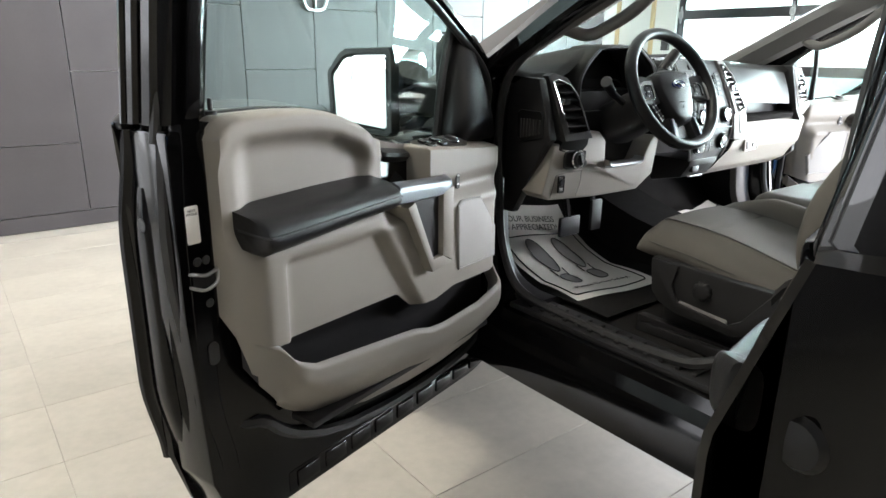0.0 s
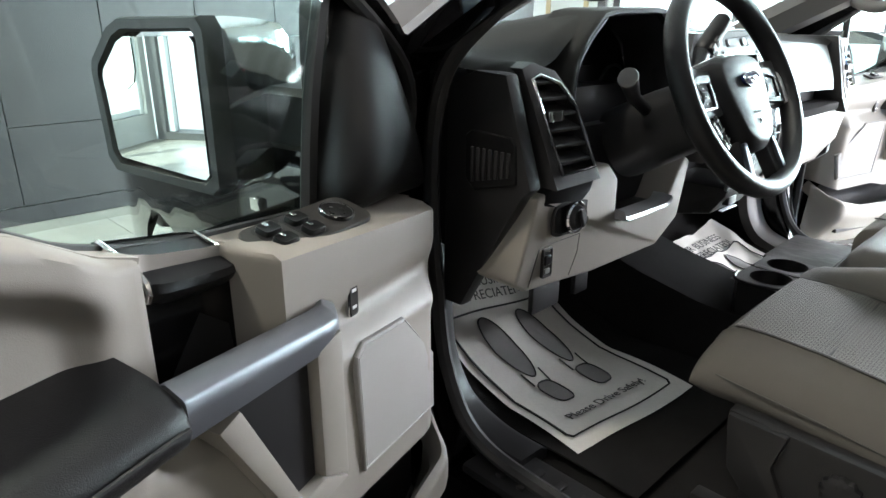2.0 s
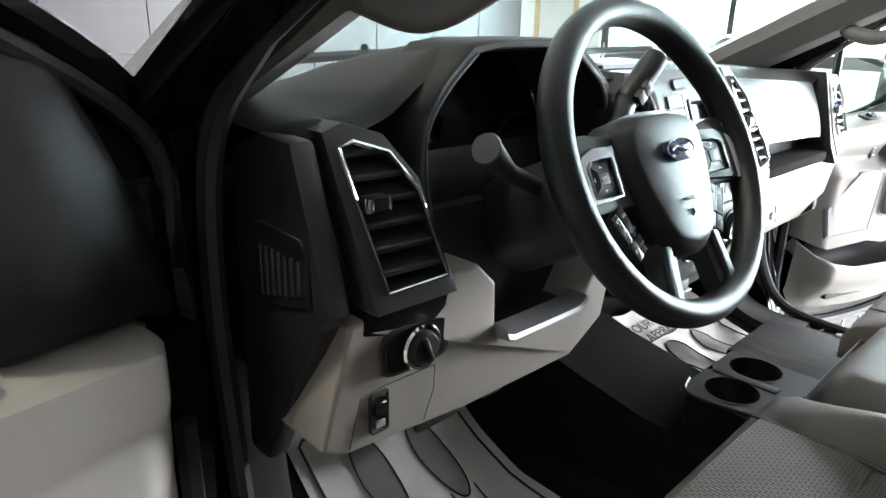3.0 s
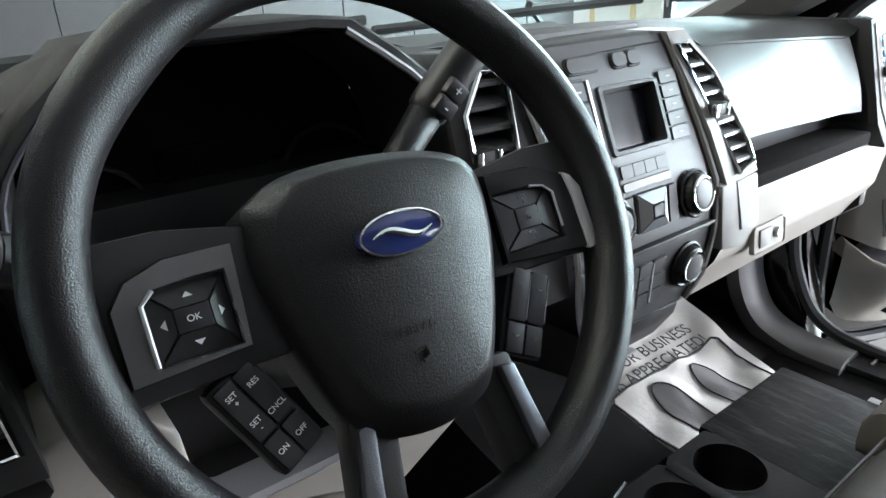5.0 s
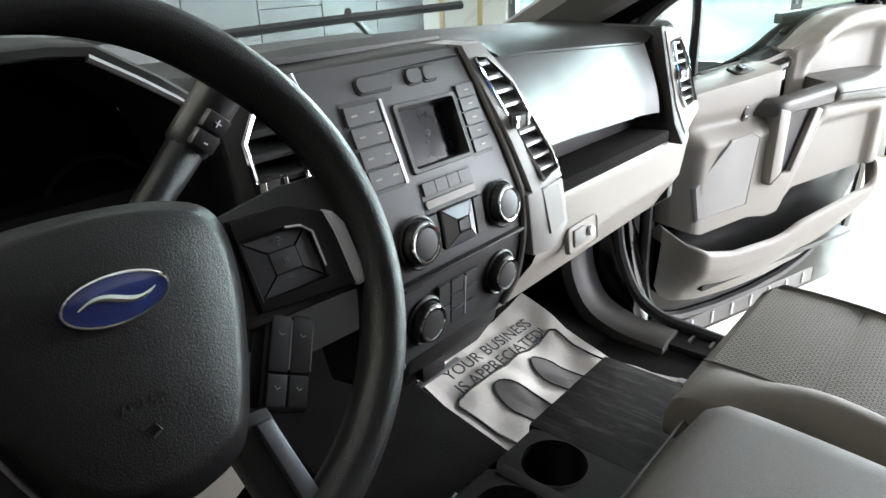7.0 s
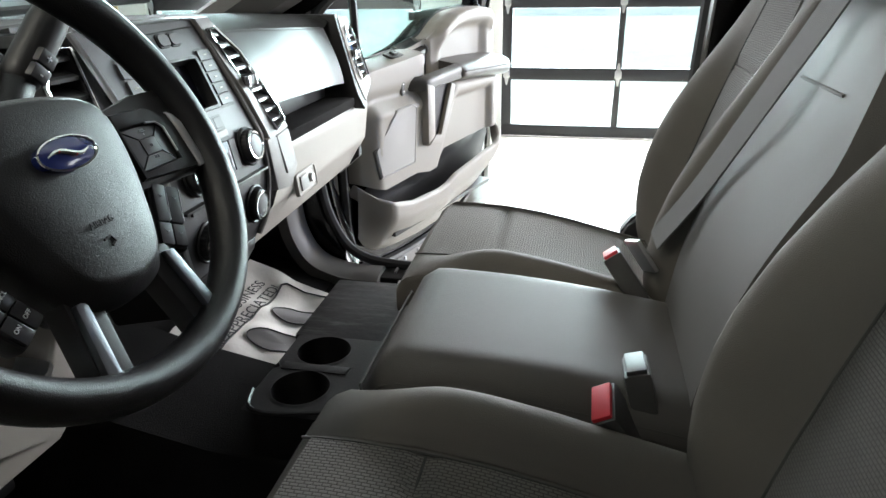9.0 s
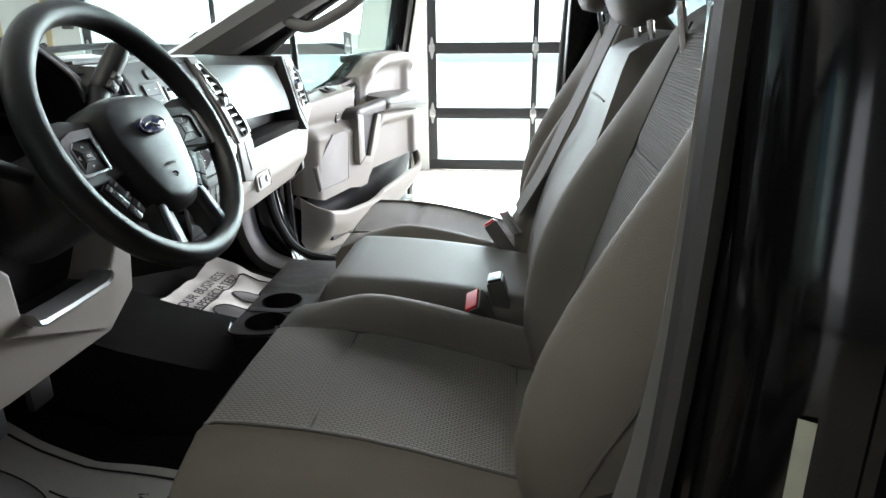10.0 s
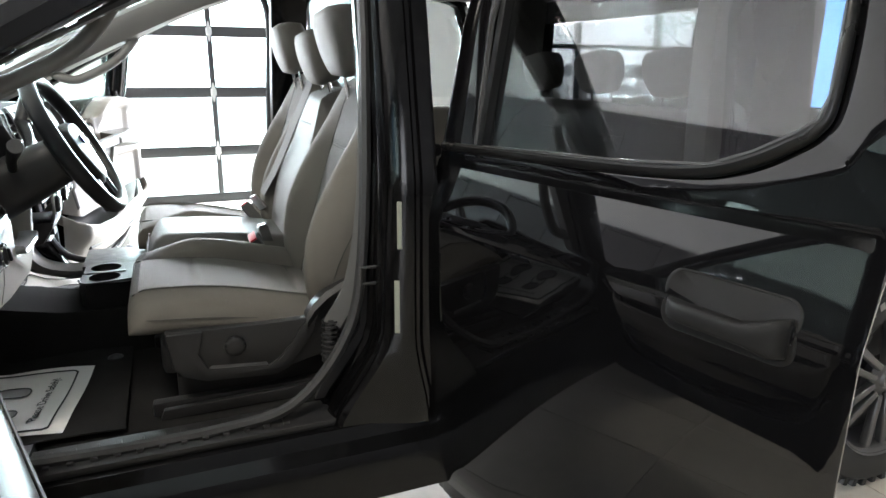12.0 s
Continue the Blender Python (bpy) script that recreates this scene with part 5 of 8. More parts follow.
    for k in np.linspace(-1.0, 1.0, 24):
        x = hx + 0.091 * k
        lift = 0.022 * (1 - abs(k) ** 7) * (0.85 + 0.15 * k)
        zc = hz - 0.013 + 0.007 * ss(0.3, 1.0, k)
        hh = 0.016 + 0.012 * ss(0.35, 0.9, k)
        y = face(x, zc) - 0.003 - lift
        rings.append([(x, y + 0.011 - 0.013 * math.copysign(abs(math.cos(a)) ** 0.6, math.cos(a)), zc + hh * math.copysign(abs(math.sin(a)) ** 0.6, math.sin(a))) for a in [i * math.pi / 10 for i in range(20)]])
    loft(bm, rings)
    part("handle", bm, DISH, d, "matt black pull handle")
    # lower body crease
    for z in (0.60, 0.98):
        bm = B()
        box(bm, -0.06, 0.02, 0.02, 0.07, z - 0.035, z + 0.035, 0.01)
        part("hinge", bm, JAMB, d)
    return d


rear_door(77.0, (-0.885, -0.07))


# passenger-side rear door, shut
shut = thing("rear_door", "shut rear door with privacy glass and a taupe inner panel", "car door", at=(0.87, -0.5, 0.5))
bm = B()
prism(bm, [(-0.09, 0.46), (-0.75, 0.46), (-0.90, 0.62), (-0.99, 0.95), (-1.0, 1.27), (-0.09, 1.27)], 0.85, 0.90, bev=0.01, fun=lambda u, v, h: (h, u, v))
part("outer_skin", bm, PAINT, shut)
bm = B()
prism(bm, [(-0.11, 0.66), (-0.72, 0.66), (-0.86, 0.75), (-0.95, 1.0), (-0.96, 1.28), (-0.11, 1.28)], 0.76, 0.85, bev=0.02, seg=3, fun=lambda u, v, h: (h, u, v))
part("inner_panel", bm, TAUPE, shut, "taupe inner panel")
bm = B()
prism(bm, rrect(0.5, 0.06, 0.02), 0.70, 0.77, bev=0.01, fun=lambda u, v, h: (h, -0.5 + u, 1.08 + v))
part("arm_rest", bm, SOFT_BLACK, shut)
bm = B()
tube(bm, curve_pts([(0.86 - (v - 1.25) * 0.26, u, v) for u, v in ((-0.10, 1.26), (-0.11, 1.5), (-0.13, 1.76), (-0.4, 1.80), (-0.78, 1.78), (-0.88, 1.68), (-0.96, 1.45), (-0.99, 1.27))], 50), 0.035, 8)
part("window_frame", bm, PAINT, shut)
bm = B()
prism(bm, [(-0.10, 1.25), (-0.98, 1.25), (-0.93, 1.5), (-0.86, 1.68), (-0.78, 1.77), (-0.4, 1.79), (-0.13, 1.75)], 0.86, 0.864, fun=lambda u, v, h: (h - (v - 1.25) * 0.26, u, v))
part("window_glass", bm, DARK_GLASS, shut, "dark privacy glass", smooth=0)

# ---- seats ----
def cushion_at(cx, w, y0, y1, zf, zb, bol):
    """Top of a seat cushion: u across, v from front to back."""
    def f(u, v):
        x = u * 2 - 1
        y = y0 + (y1 - y0) * v
        z = zf + (zb - zf) * v + 0.012 * math.sin(v * math.pi) - 0.055 * (1 - ss(0, 0.16, v)) ** 2
        z += bol * (ss(0.52, 0.88, abs(x)) - 0.9 * ss(0.9, 1.0, abs(x))) * ss(0.05, 0.45, v)
        return Vector((cx + x * w * (1 - 0.05 * (1 - ss(0, 0.2, v))), y, z))
    return f


def seat_cushion(parent, cx, w, y0, y1, zf, zb, h, bol):
    f = cushion_at(cx, w, y0, y1, zf, zb, bol)
    edge_at = 0.74
    bm = B()
    rings = []
    for v in [0, 0.015, 0.04, 0.08] + list(np.linspace(0.13, 1.0, 18)):
        ring = []
        k = 1 - ss(0, 0.12, v)
        for u in 0.5 - 0.5 * np.cos(np.linspace(0.0, math.pi, 33)):
            x = u * 2 - 1
            e = max(0.0, (abs(x) - edge_at) / (1 - edge_at))
            p = f(u, v)
            p.z -= 0.045 * e ** 2.4 + 0.02 * k * k
            p.x += math.copysign(0.011 * math.sin(e * math.pi / 2), x)
            ring.append(p)
        zl = f(0.5, v).z - h * (1 - 0.35 * k)
        for q in np.linspace(1, -1, 9):
            ring.append(Vector((cx + q * (w - 0.004 - 0.02 * (abs(q) > 0.9)), ring[0].y + 0.02 * k * (1 - abs(q)), zl)))
        rings.append(ring)
    loft(bm, rings)
    c = part("cushion", bm, SEAT_SMOOTH, parent, "grey cloth cushion", smooth=60)
    bm = B()
    edge = [f(0.02, v) + Vector((-0.011, 0, -0.034)) for v in np.linspace(1, 0.04, 20)] + [f(u, 0.02) + Vector((0, -0.0, -0.004)) for u in np.linspace(0.03, 0.97, 16)] + [f(0.98, v) + Vector((0.011, 0, -0.034)) for v in np.linspace(0.04, 1, 20)]
    tube(bm, edge, 0.002, 5)
    part("piping", bm, SEAM, c)
    return c


def back_at(cx, w, yb, zb, h, rake, bol):
    """Front of a seat back: u across, v from the bottom up."""
    up = Vector((0, -math.sin(radians(rake)), math.cos(radians(rake))))
    out = Vector((0, math.cos(radians(rake)), math.sin(radians(rake))))
    def f(u, v):
        x = u * 2 - 1
        ww = w * (0.94 + 0.06 * ss(0, 0.3, v) - 0.26 * ss(0.55, 1.05, v))
        d = 0.02 * math.sin(min(1, v * 1.6) * math.pi) - 0.03 * ss(0.85, 1.0, v) ** 2
        d += bol * (ss(0.50, 0.92, abs(x)) - 0.6 * ss(0.90, 1.0, abs(x))) * ss(1.0, 0.55, v) * ss(-0.1, 0.25, v)
        return Vector((cx + x * ww, yb, zb)) + up * (h * v) + out * d
    return f, up, out


def seat_back(parent, cx, w, yb, zb, h, rake, bol, thick):
    f, up, out = back_at(cx, w, yb, zb, h, rake, bol)
    bm = B()
    rings = []
    for v in list(np.linspace(0, 0.9, 20)) + [0.94, 0.97, 0.99, 1.0]:
        k = ss(0.88, 1.0, v)
        ring = []
        for u in np.linspace(0, 1, 29):
            x = u * 2 - 1
            e = max(0.0, (abs(x) - 0.92) / 0.08)
            ring.append(f(u, v) - out * (0.03 * e * e + 0.03 * k * k))
        a, b = ring[0], ring[-1]
        th = thick * (1 - 0.6 * k)
        for q in np.linspace(1, 0, 9):
            p = a.lerp(b, q)
            ring.append(p - out * th * (0.75 + 0.25 * math.sin(q * math.pi)))
        rings.append(ring)
    loft(bm, rings)
    c = part("backrest", bm, SEAT_SMOOTH, parent, "grey cloth backrest", smooth=60)
    bm = B()
    tube(bm, [f(u, 0.74) + out * 0.001 for u in np.linspace(0.25, 0.75, 14)], 0.002, 6)
    part("seam", bm, SEAM, c)
    return c


def head_rest(parent, cx, y, z, w, h, d, rake=-11):
    bm = B()
    rings = []
    m = pose(cx, y, z, rake, 0, 0)
    for t in np.linspace(-1, 1, 15):
        ang = math.asin(max(-1, min(1, t)))
        k = math.cos(ang) ** 0.45
        rings.append([m @ Vector((w * k * math.copysign(abs(math.cos(a)) ** 0.55, math.cos(a)) * (1 + 0.10 * t), d * (0.30 + 0.70 * k) * (1 + 0.12 * t) * math.copysign(abs(math.sin(a)) ** 0.7, math.sin(a)), h * t)) for a in [2 * math.pi * i / 28 for i in range(28)]])
    loft(bm, rings)
    r = part("head_rest", bm, SEAT, parent, "grey cloth head rest", smooth=60)
    for s in (-1, 1):
        bm = B()
        tube(bm, [m @ Vector((s * w * 0.5, 0, -h - 0.07)), m @ Vector((s * w * 0.5, 0, -h + 0.03))], 0.006, 8)
        part("post", bm, CHROME, r)
    return r


# a bucket seat's section across, from the tunnel side to the door side: place and rise
CUSHION_SECTION = [(-0.226, -0.085), (-0.238, -0.055), (-0.239, -0.018), (-0.231, 0.018), (-0.215, 0.040), (-0.197, 0.047), (-0.177, 0.040), (-0.158, 0.019), (-0.147, 0.003), (-0.138, 0.0), (-0.070, 0.004), (0.0, 0.005), (0.070, 0.004), (0.135, 0.0005), (0.148, 0.004), (0.159, -0.001), (0.183, -0.009), (0.208, -0.021), (0.228, -0.041), (0.236, -0.062), (0.230, -0.080), (0.214, -0.088)]
CUSHION_LINE = curve_pts([(a, b, 0) for a, b in CUSHION_SECTION], 85)


def cushion_z(y):
    return tab(y, (0.08, 0.853), (0.14, 0.861), (0.22, 0.880), (0.30, 0.900), (0.37, 0.914), (0.44, 0.923), (0.52, 0.927), (0.57, 0.926), (0.62, 0.919))


def cushion_point(cx, s, o, dz, y):
    """A place on a bucket cushion; o runs outwards to the door."""
    rise = dz
    if o < -0.138 and dz > 0:
        rise = dz * ss(0.60, 0.40, y)
    if -0.138 <= o <= 0.148:
        for ys in (0.437, 0.170):
            rise -= 0.006 * math.exp(-((y - ys) / 0.011) ** 2)
        rise -= 0.010 * math.sin(math.pi * min(1.0, max(0.0, (o + 0.138) / 0.286))) * ss(0.5, 0.25, y)
    return Vector((cx + s * o, y, cushion_z(y) + rise))


def bucket_cushion(parent, cx, s):
    bm = B()
    rings = []
    front = ((0.535, 0.03, 0.86), (0.562, 0.10, 0.885), (0.582, 0.24, 0.915), (0.594, 0.45, 0.94), (0.594, 0.67, 0.955), (0.586, 0.83, 0.972), (0.574, 0.93, 0.985))
    for y, f, k in list(front) + [(y, 1.0, 1.0) for y in list(np.linspace(0.555, 0.47, 7)) + list(np.linspace(0.455, 0.42, 8)) + list(np.linspace(0.40, 0.19, 12)) + list(np.linspace(0.182, 0.155, 6)) + [0.13, 0.10, 0.08]]:
        ring = []
        for p in CUSHION_LINE:
            q = cushion_point(cx, s, p.x * k, p.y, y)
            low = 0.832
            q.z = max(low + (q.z - low) * f, low + 0.016 * ss(0.50, 0.60, y))
            ring.append(q)
        rings.append(ring)
    loft(bm, rings)
    c = part("cushion", bm, SEAT, parent, "grey cloth cushion with a raised inner bolster", smooth=50)
    bm = B()
    sheet(bm, 28, 60, lambda u, v: cushion_point(cx, s, -0.137 + 0.283 * u, 0.0045 * math.sin(math.pi * u), 0.568 - 0.473 * v) + Vector((0, 0, 0.0022)))
    part("woven_insert", bm, SEAT_INSERT, c, "honeycomb woven cloth insert", smooth=60)
    for ys in (0.437, 0.170):
        bm = B()
        tube(bm, [cushion_point(cx, s, o, 0.003, ys) + Vector((0, 0, 0.0005)) for o in np.linspace(-0.138, 0.146, 18)], 0.002, 6)
        part("seam", bm, SEAM, c)
    bm = B()
    tube(bm, [cushion_point(cx, s, -0.139, 0.0, y) + Vector((0, 0, 0.001)) for y in np.linspace(0.58, 0.09, 30)], 0.0018, 6)
    part("seam", bm, SEAM, c)
    bm = B()
    edge = [cushion_point(cx, s, 0.149, 0.005, y) for y in np.linspace(0.09, 0.556, 26)] + [Vector((cx + s * (0.146 - 0.03 * t * t), 0.556 + 0.027 * math.sin(t * math.pi / 2), cushion_z(0.58) + 0.004 - 0.020 * t)) for t in (0.3, 0.6, 0.85, 1.0)]
    edge += [Vector((cx + s * o, 0.587, cushion_z(0.6) - 0.017)) for o in np.linspace(0.08, -0.19, 12)]
    tube(bm, curve_pts(edge, 90), 0.0026, 6)
    part("piping", bm, SEAT_SMOOTH, c)
    bm = B()
    tube(bm, curve_pts([(cx + s * 0.231, 0.30, 0.853), (cx + s * 0.237, 0.42, 0.872), (cx + s * 0.236, 0.52, 0.880), (cx + s * 0.222, 0.570, 0.880), (cx + s * 0.19, 0.591, 0.878), (cx + s * 0.08, 0.595, 0.876), (cx - s * 0.19, 0.594, 0.876)], 40), 0.0014, 5)
    part("seam", bm, SEAM, c)
    return c


def back_insert_y(z):
    return tab(z, (0.84, 0.132), (0.88, 0.120), (1.06, 0.068), (1.237, 0.016), (1.38, -0.030), (1.46, -0.058))


def back_bolster(z):
    return tab(z, (0.84, 0.015), (0.88, 0.046), (0.93, 0.070), (0.98, 0.086), (1.04, 0.094), (1.09, 0.093), (1.15, 0.082), (1.21, 0.063), (1.26, 0.044), (1.31, 0.027), (1.37, 0.012), (1.42, 0.0), (1.46, 0.0))


def back_width(z):
    return tab(z, (0.84, 0.205), (0.88, 0.228), (0.93, 0.247), (1.0, 0.260), (1.08, 0.262), (1.15, 0.256), (1.22, 0.242), (1.29, 0.222), (1.35, 0.200), (1.40, 0.175), (1.425, 0.155), (1.44, 0.130), (1.449, 0.095))


BACK_RISE = ((0.0, 0.0), (0.47, 0.0), (0.50, -0.05), (0.53, 0.02), (0.58, 0.20), (0.64, 0.46), (0.70, 0.72), (0.77, 0.93), (0.83, 1.0), (0.89, 0.93), (0.94, 0.74), (0.975, 0.45), (1.0, 0.0))


def back_front(cx, s, q, z):
    w = back_width(z)
    groove = 0.005 * math.exp(-((z - 1.24) / 0.010) ** 2) if abs(q) < 0.5 else 0.0
    outer = 0.78 if q * s < 0 and s < 0 or q * s > 0 and s > 0 else 1.0
    return Vector((cx + q * w, back_insert_y(z) + back_bolster(z) * tab(abs(q), *BACK_RISE) * outer - groove, z))


def bucket_back(parent, cx, s):
    qs = [-1.0, -0.99, -0.975, -0.955, -0.93, -0.90, -0.865, -0.83, -0.79, -0.74, -0.69, -0.64, -0.60, -0.56, -0.53, -0.50, -0.47, -0.3, -0.1]
    qs = qs + [-q for q in reversed(qs)]
    zs = list(np.linspace(0.845, 1.22, 26)) + [1.228, 1.234, 1.24, 1.246, 1.252] + list(np.linspace(1.27, 1.42, 12)) + [1.432, 1.441, 1.447, 1.449]
    bm = B()
    rings = []
    for z in zs:
        w = back_width(z)
        top = ss(1.39, 1.449, z)
        ring = [back_front(cx, s, q, z) - Vector((0, 0.03 * top * top, 0)) for q in qs]
        thick = 0.135 - 0.075 * top
        for q, d in ((1.0, 0.30), (0.985, 0.55), (0.94, 0.78), (0.80, 0.93), (0.5, 1.0), (0.0, 1.0), (-0.5, 1.0), (-0.80, 0.93), (-0.94, 0.78), (-0.985, 0.55), (-1.0, 0.30)):
            ring.append(Vector((cx + q * w, back_insert_y(z) - 0.03 * top * top - d * thick, z)))
        rings.append(ring)
    loft(bm, rings)
    c = part("backrest", bm, SEAT, parent, "grey cloth backrest with deep side bolsters", smooth=60)
    fwd = Vector((0, 0.0024, 0.0007))
    bm = B()
    sheet(bm, 20, 70, lambda u, v: back_front(cx, s, -0.475 + 0.95 * u, 0.87 + 0.53 * v) + fwd)
    part("woven_insert", bm, SEAT_INSERT_BACK, c, "woven cloth insert", smooth=60)
    for q in (-0.5, 0.5):
        bm = B()
        tube(bm, [back_front(cx, s, q, z) + Vector((0, 0.003, 0)) for z in np.linspace(0.86, 1.41, 40)], 0.0018, 6)
        part("seam", bm, SEAM, c)
    bm = B()
    tube(bm, [back_front(cx, s, q, 1.24) + Vector((0, 0.003, 0)) for q in np.linspace(-0.49, 0.49, 16)], 0.002, 6)
    part("seam", bm, SEAM, c)
    bm = B()
    for z in np.linspace(0.90, 1.36, 74):
        q = 0.5 * s
        tube(bm, [back_front(cx, s, q - 0.030, z) + Vector((0, 0.0024, 0)), back_front(cx, s, q + 0.012, z + 0.004) + Vector((0, 0.0034, 0))], 0.0013, 4)
    tagged(part("stitching", bm, THREAD, c, "dark ladder stitching"), kind="stuff")
    # seam on the outer flank
    bm = B()
    tube(bm, curve_pts([(cx + s * back_width(z) * 1.002, back_insert_y(z) + d, z) for z, d in ((0.90, 0.0), (0.98, 0.004), (1.06, -0.012), (1.14, -0.035), (1.22, -0.05), (1.30, -0.055))], 24), 0.0018, 5)
    part("seam", bm, SEAM, c)
    return c


driver = thing("front_seat", "grey cloth driver's seat with woven inserts and black base", "car seat", group="front seats", at=(-0.41, 0.3, 0.632))
bucket_cushion(driver, -0.405, -1)
bucket_back(driver, -0.410, -1)
head_rest(driver, -0.405, 0.0, 1.528, 0.135, 0.095, 0.058)
middle = thing("middle_seat", "grey padded middle seat with folded-up armrest back", "car seat", at=(0.0, 0.3, 0.74))
seat_cushion(middle, 0.005, 0.155, 0.565, 0.11, 0.965, 0.925, 0.14, 0.0)
seat_back(middle, 0.005, 0.158, 0.150, 0.90, 0.54, 17.5, 0.0, 0.12)
head_rest(middle, 0.0, -0.02, 1.492, 0.130, 0.090, 0.058)
passenger = thing("front_seat", "grey cloth passenger seat with woven inserts", "car seat", group="front seats", at=(0.41, 0.3, 0.632))
bucket_cushion(passenger, 0.41, 1)
bucket_back(passenger, 0.415, 1)
head_rest(passenger, 0.41, 0.0, 1.528, 0.135, 0.095, 0.058)
for st, s in ((driver, -1), (passenger, 1)):
    c = s * 0.41
    # side shield with a scooped panel, recliner cover and knob
    xo = c + s * 0.236
    bm = B()
    prism(bm, [(0.517, 0.853), (0.515, 0.825), (0.505, 0.762), (0.482, 0.736), (0.43, 0.718), (0.27, 0.707), (0.235, 0.722), (0.16, 0.74), (0.05, 0.76), (0.04, 0.90), (0.07, 0.932), (0.13, 0.910), (0.172, 0.872), (0.185, 0.846), (0.30, 0.846)], xo - 0.02, xo + 0.010, bev=0.006, fun=lambda u, v, h: (h, u, v))
    sh = part("side_shield", bm, BLACK, st, "black plastic side shield")
    # raised outer frame of the scoop, with a sloping ledge below
    bm = B()
    lo_, hi_ = sorted((xo + s * 0.004, xo + s * 0.028))
    prism(bm, [(0.515, 0.850), (0.432, 0.848), (0.446, 0.792), (0.425, 0.748), (0.285, 0.735), (0.252, 0.755), (0.186, 0.842), (0.155, 0.852), (0.165, 0.81), (0.235, 0.722), (0.27, 0.708), (0.43, 0.719), (0.482, 0.737), (0.505, 0.763), (0.513, 0.825)], lo_, hi_, bev=0.005, seg=2, fun=lambda u, v, h: (h, u, v))
    part("scoop_rim", bm, BLACK, sh)
    bm = B()
    loft(bm, [[(xo + s * x, y, z) for y, z in pts] for x, pts in ((0.026, ((0.430, 0.744), (0.280, 0.731), (0.284, 0.737), (0.424, 0.750))), (0.009, ((0.415, 0.764), (0.300, 0.756), (0.300, 0.760), (0.414, 0.768))))])
    part("scoop_ledge", bm, BLACK, sh)
    bm = B()
    mk = Matrix.Translation((xo + s * 0.010, 0.361, 0.799)) @ pose(0, 0, 0, 0, 90 * s, 0)
    loft(bm, [[mk @ Vector((q * (1 + w * math.cos(12 * a)) * math.cos(a), q * (1 + w * math.cos(12 * a)) * math.sin(a), h)) for a in [2 * math.pi * i / 72 for i in range(72)]] for q, h, w in ((0.030, 0.0, 0.0), (0.030, 0.004, 0.0), (0.026, 0.006, 0.05), (0.024, 0.019, 0.05), (0.018, 0.023, 0.0), (0.0005, 0.023, 0.0))])
    part("lumbar_knob", bm, BLACK, sh)
    bm = B()
    rings = []
    for y, z in ((0.185, 0.846), (0.165, 0.876), (0.13, 0.906), (0.07, 0.938), (0.05, 0.944)):
        rings.append([(xo + s * a, y, z + b) for a, b in ((-0.005, -0.03), (0.030, -0.028), (0.036, -0.008), (0.026, 0.008), (-0.005, 0.010))])
    loft(bm, rings)
    part("recline_lever", bm, BLACK, sh)
    bm = B()
    box(bm, c - 0.21, c + 0.21, 0.06, 0.50, 0.64, 0.72, 0.01)
    box(bm, c - 0.20, c + 0.20, 0.03, 0.53, 0.72, 0.84, 0.02)
    part("seat_base", bm, BLACK, st)
    bm = B()
    box(bm, c - 0.235, c - 0.205, -0.02, 0.56, 0.632, 0.668, 0.006)
    part("seat_rail", bm, BLACK, st)
    bm = B()
    box(bm, c + 0.205, c + 0.235, -0.02, 0.56, 0.632, 0.668, 0.006)
    part("seat_rail", bm, BLACK, st)
    # ledge of the floor covering along the seat's foot
    bm = B()
    prism(bm, [(0.545, 0.634), (0.535, 0.660), (0.11, 0.668), (0.10, 0.634)], min(s * 0.655, s * 0.672), max(s * 0.655, s * 0.672), bev=0.004, fun=lambda u, v, h: (h, u, v))
    part("floor_ledge", bm, BLACK, st)

# rear bench
rear = thing("rear_bench", "grey cloth rear bench seat with head rests", "car seat", at=(0, -0.9, 0.632))
seat_cushion(rear, 0.0, 0.66, -0.52, -1.0, 0.94, 0.90, 0.14, 0.01)
bm = B()
box(bm, -0.6, 0.6, -1.0, -0.58, 0.632, 0.82, 0.02)
part("seat_base", bm, BLACK, rear)
seat_back(rear, 0.0, 0.66, -0.98, 0.86, 0.50, 12, 0.01, 0.12)
for x in (-0.42, 0.0, 0.42):
    head_rest(rear, x, -1.13, 1.45, 0.125, 0.085, 0.055)

# ---- dashboard ----
dash = thing("dashboard", "charcoal and taupe dashboard with black centre panel", "dashboard", at=(0, 1.1, 1.0))


def lip_y(x):
    return tab(x, (-0.80, 0.93), (-0.75, 0.885), (-0.70, 0.872), (-0.62, 0.885), (-0.60, 0.89), (-0.23, 0.885), (-0.20, 0.862), (-0.15, 0.852), (0.08, 0.850), (0.16, 0.862), (0.25, 0.868), (0.55, 0.868), (0.62, 0.855), (0.72, 0.862), (0.80, 0.91))


def lip_z(x):
    return tab(x, (-0.80, 1.29), (-0.74, 1.314), (-0.68, 1.316), (-0.64, 1.326), (-0.60, 1.348), (-0.56, 1.376), (-0.52, 1.392), (-0.33, 1.394), (-0.25, 1.355), (-0.20, 1.350), (-0.14, 1.348), (0.06, 1.352), (0.14, 1.352), (0.25, 1.350), (0.55, 1.332), (0.62, 1.328), (0.70, 1.326), (0.80, 1.28))


